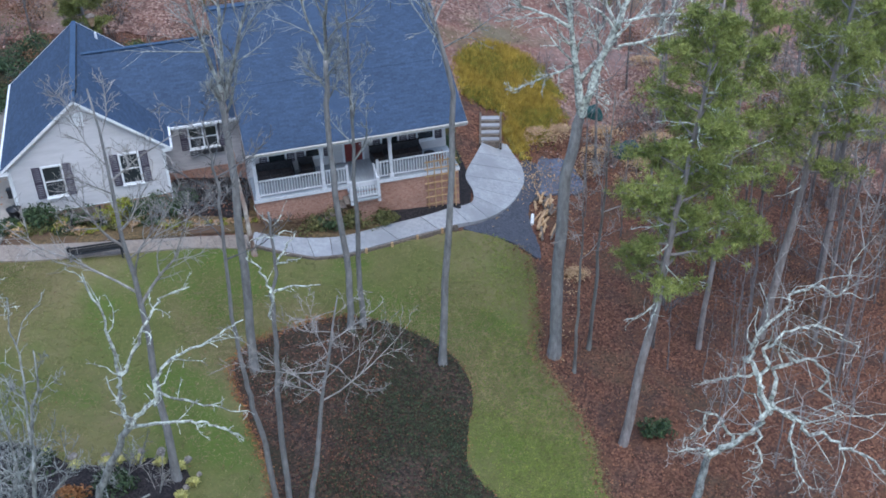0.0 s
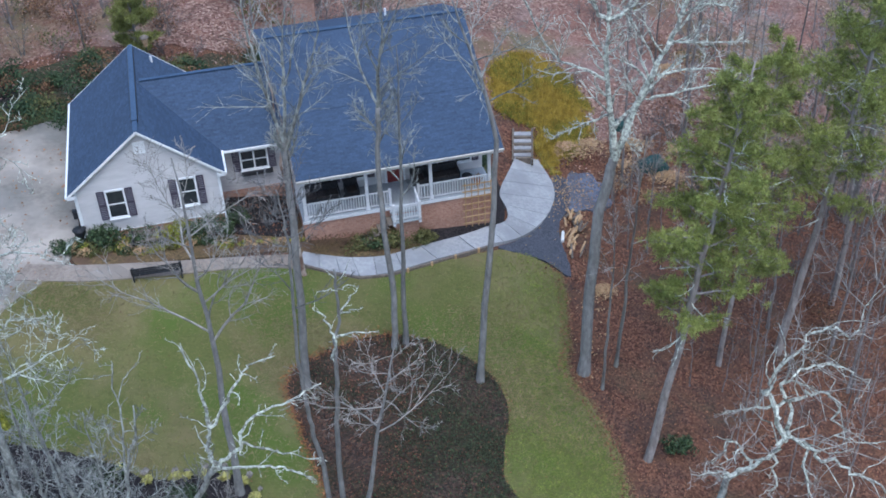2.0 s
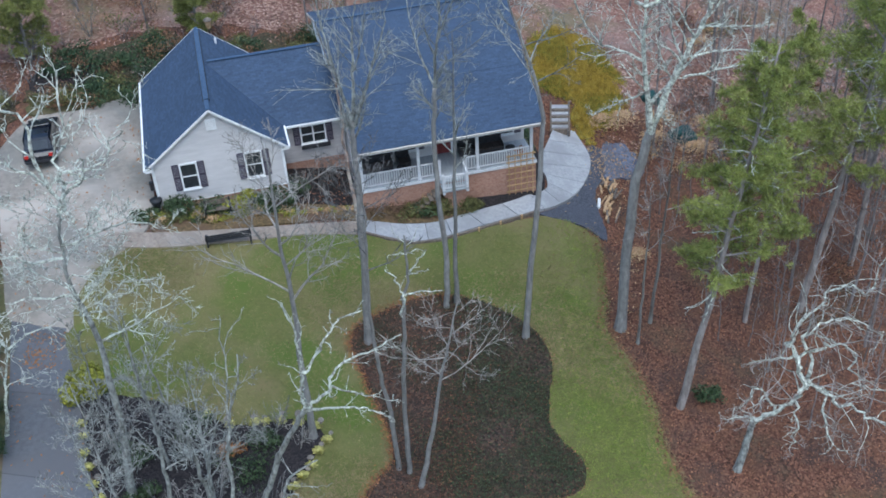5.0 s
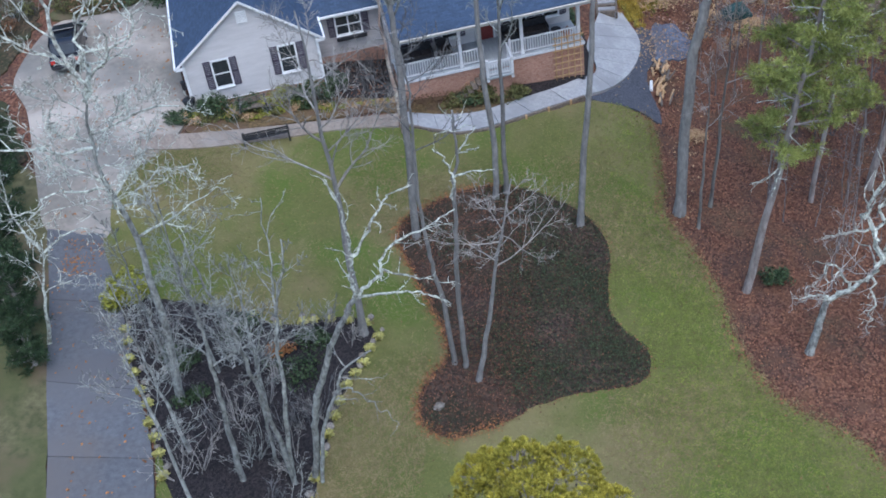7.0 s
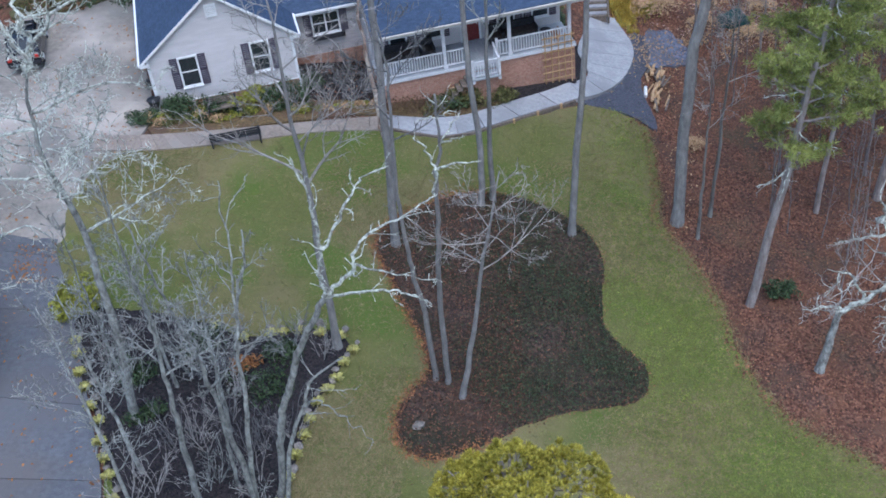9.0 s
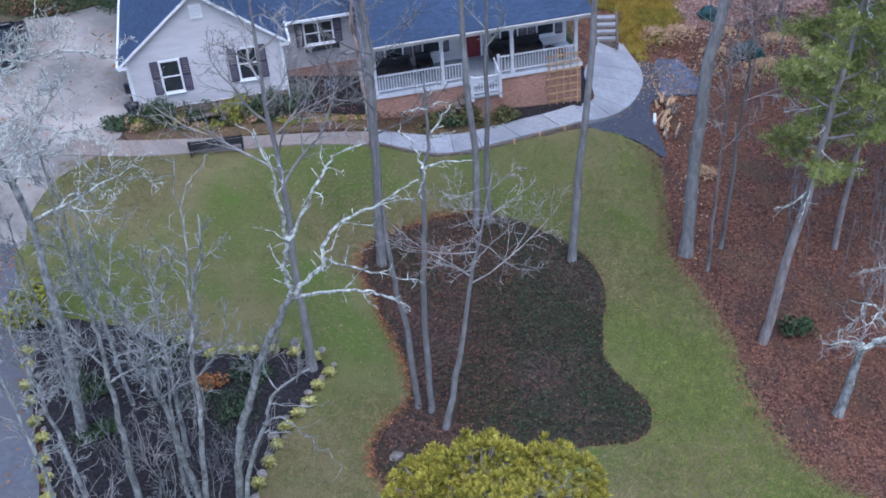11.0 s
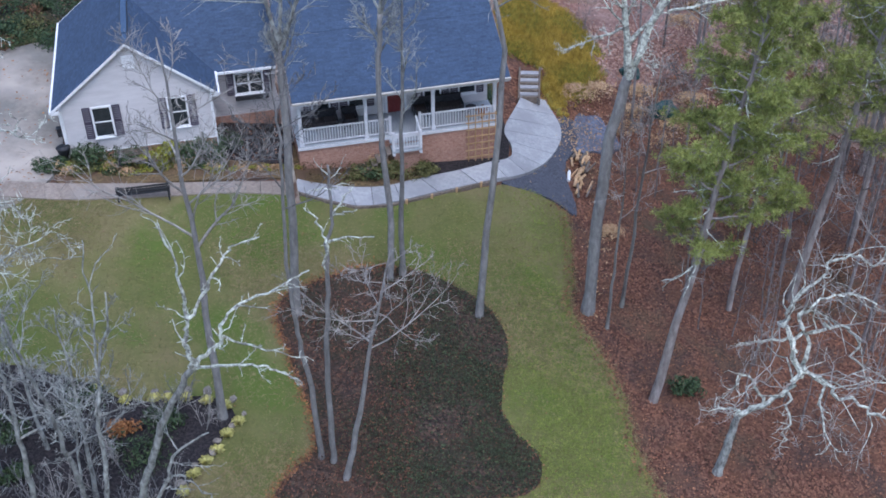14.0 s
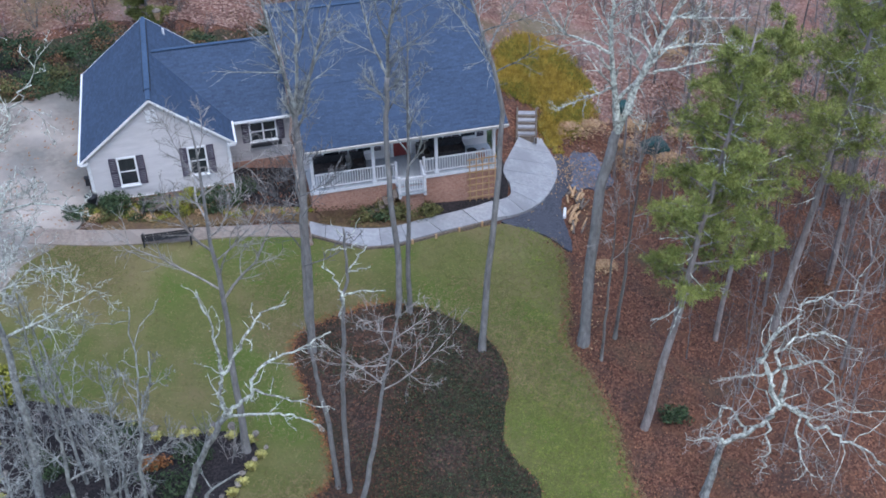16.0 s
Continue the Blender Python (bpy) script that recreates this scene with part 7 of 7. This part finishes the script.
def slatted_bench(x, y, yaw, w, name="garden_bench", label="dark weathered slatted garden bench beside the paved walk", wood=M_DARK):
    b = thing(name, pose(x, y, ground(x, y) + 0.05, 0, 0, yaw), label, "bench")
    for i in range(4):
        part("seat_slat", boxes((-w / 2, w / 2, -0.24 + i * 0.125, -0.24 + i * 0.125 + 0.1, 0.42, 0.45), bevel=0.006), wood, b)
    for i in range(3):
        part("back_slat", boxes((-w / 2, w / 2, 0.25, 0.28, 0.55 + 0.13 * i, 0.65 + 0.13 * i), bevel=0.006), wood, b)
    for u in (-w / 2 + 0.08, w / 2 - 0.08):
        for v, h in ((-0.22, 0.62), (0.24, 0.95)):
            part("leg", boxes((u - 0.04, u + 0.04, v - 0.04, v + 0.04, -0.1, h), bevel=0.006), M_DARK, b)
        part("arm", boxes((u - 0.05, u + 0.05, -0.27, 0.25, 0.62, 0.66), bevel=0.006), M_DARK, b)


slatted_bench(-18.1, 46.1, 193, 2.6)
x0, y0 = xy(3.6, -1.35)
slatted_bench(x0, y0, HYAW, 1.6, "slatted_bench", "grey slatted bench among the shrubs by the garage", M_OLDWOOD)

# ---- porch furniture ----
def porch_sofa(u, w, name, label):
    s = thing(name, pose(*xy(u, 0.25), FLOOR, 0, 0, HYAW), label, "seat", "porch seats")
    part("base", boxes((-w / 2, w / 2, -0.4, 0.4, 0.12, 0.32), bevel=0.02), M_DARK, s)
    part("back", boxes((-w / 2, w / 2, 0.28, 0.45, 0.32, 0.85), bevel=0.03), M_DARK, s)
    n = max(1, round(w / 0.65))
    for i in range(n):
        a = -w / 2 + 0.08 + i * (w - 0.16) / n
        part("cushion", boxes((a + 0.01, a + (w - 0.16) / n - 0.01, -0.4, 0.26, 0.32, 0.46), bevel=0.04), M_CUSHION, s)
    for a in (-w / 2, w / 2 - 0.09):
        part("arm", boxes((a, a + 0.09, -0.4, 0.4, 0.32, 0.6), bevel=0.02), M_DARK, s)
    for a in (-w / 2 + 0.06, w / 2 - 0.06):
        for b in (-0.34, 0.34):
            part("leg", boxes((a - 0.03, a + 0.03, b - 0.03, b + 0.03, 0.0, 0.12)), M_DARK, s)


def porch_table(u, v):
    t = thing("side_table", pose(*xy(u, v), FLOOR, 0, 0, HYAW), "small dark side table on the porch", "table")
    V, F = [], []
    tube(V, F, [Vector((0, 0, 0.46)), Vector((0, 0, 0.5))], [0.3, 0.3], 16)
    part_vf("tabletop", V, F, M_DARK, t)
    for k in range(3):
        a = k * 2.094
        V, F = [], []
        tube(V, F, [Vector((math.cos(a) * 0.24, math.sin(a) * 0.24, 0)), Vector((math.cos(a) * 0.12, math.sin(a) * 0.12, 0.46))], [0.02, 0.02], 6)
        part_vf("leg", V, F, M_DARK, t)


porch_sofa(13.4, 2.0, "porch_sofa", "dark cushioned sofa on the porch")
porch_sofa(20.4, 2.0, "porch_sofa", "dark cushioned sofa on the porch")
porch_sofa(15.1, 0.8, "porch_chair", "dark cushioned chair on the porch")
porch_sofa(19.0, 0.8, "porch_chair", "dark cushioned chair on the porch")
porch_table(14.8, -0.6)
porch_table(21.7, -0.5)
pot = thing("flower_pot", pose(*xy(22.2, -0.9), FLOOR, 0, 0, 0), "terracotta pot with a rust-coloured plant on the porch", "flower pot")
PV, PF = [], []
tube(PV, PF, [Vector((0, 0, z)) for z in (0.0, 0.28, 0.28, 0.34)], [0.13, 0.19, 0.22, 0.22], 12)
part_vf("pot", PV, PF, M_TERRACOTTA, pot, smooth=False)
leafy(*xy(22.2, -0.9), 0.45, 0.45, 0.4, 720, M_RUST, "rust-coloured plant in a terracotta pot", 160, 0.06, "potted_plant", "plant", "", False, FLOOR + 0.3)


# ---- vehicles ----
def car(x, y, yaw, label, high=1.7):
    c = thing("car", pose(x, y, ground(x, y) + 0.06, 0, 0, yaw), label, "car")
    bm = bmesh.new()
    prof = ((-2.35, 0.45), (-2.38, 0.85), (-2.2, 1.02), (-1.95, 1.05), (-1.55, high - 0.06), (-1.2, high), (0.35, high - 0.04), (1.05, 1.08), (2.15, 0.95), (2.38, 0.75), (2.38, 0.42), (1.9, 0.3), (-1.9, 0.3))
    rows = []
    for y_, k in ((-0.92, 0.0), (-0.86, 1.0), (0.86, 1.0), (0.92, 0.0)):
        row = []
        for px, pz in prof:
            in_ = 0.0 if pz < 1.06 else 0.16 * (pz - 1.0) / 0.7
            z = pz if k else min(pz, 0.96)
            row.append(bm.verts.new((px * (1 if k else 0.985), y_ - math.copysign(in_ if k else 0, y_), z)))
        rows.append(row)
    n = len(prof)
    for a, b in zip(rows, rows[1:]):
        for i in range(n):
            j = (i + 1) % n
            bm.faces.new((a[i], a[j], b[j], b[i]))
    bm.faces.new(rows[0][::-1])
    bm.faces.new(rows[-1])
    bmesh.ops.remove_doubles(bm, verts=bm.verts, dist=0.001)
    bmesh.ops.recalc_face_normals(bm, faces=bm.faces)
    part("body", bm, M_CAR, c)
    part("windscreen", boxes((0.42, 0.47, -0.66, 0.66, 0.0, 0.72)), M_PANE, c).matrix_local = pose(-0.02, 0, 1.06, 0, -47, 0) @ pose(-0.05, 0, 0)
    part("rear_window", boxes((-0.02, 0.02, -0.64, 0.64, 0.0, 0.55)), M_PANE, c).matrix_local = pose(-1.95, 0, 1.1, 0, 32, 0)
    for s in (-1, 1):
        part("side_window", boxes((-1.5, -0.5, s * 0.83 - 0.01, s * 0.83 + 0.01, 1.12, high - 0.14)), M_PANE, c)
        part("side_window", boxes((-0.42, 0.4, s * 0.83 - 0.01, s * 0.83 + 0.01, 1.12, high - 0.14)), M_PANE, c)
        part("tail_light", boxes((-2.41, -2.33, s * 0.72 - 0.12, s * 0.72 + 0.12, 0.78, 0.98), bevel=0.02), M_TAIL, c, "red tail light")
        part("headlight", boxes((2.28, 2.4, s * 0.66 - 0.15, s * 0.66 + 0.15, 0.68, 0.8), bevel=0.02), M_METAL, c)
        for a in (-1.42, 1.45):
            wheel = new("wheel")
            wheel.parent = c
            V, F = [], []
            tube(V, F, [Vector((a, s * q, 0.34)) for q in (0.70, 0.72, 0.90, 0.92)], [0.28, 0.34, 0.34, 0.28], 18)
            part_vf("tyre", V, F, M_TYRE, wheel)
            V, F = [], []
            tube(V, F, [Vector((a, s * 0.90, 0.34)), Vector((a, s * 0.935, 0.34))], [0.21, 0.19], 14)
            part_vf("rim", V, F, M_METAL, wheel)
    part("bumper", boxes((-2.44, -2.3, -0.85, 0.85, 0.42, 0.62), bevel=0.03), M_DARK, c)


car(-31.1, 54.3, 104, "dark blue-black car parked on the concrete pad with red tail lights", 1.75)
leafy(-29.2, 62.0, 1.5, 1.4, 1.0, 901, M_BOXWOOD, "round dark green shrub on the bank behind the pad", 900, 0.08)
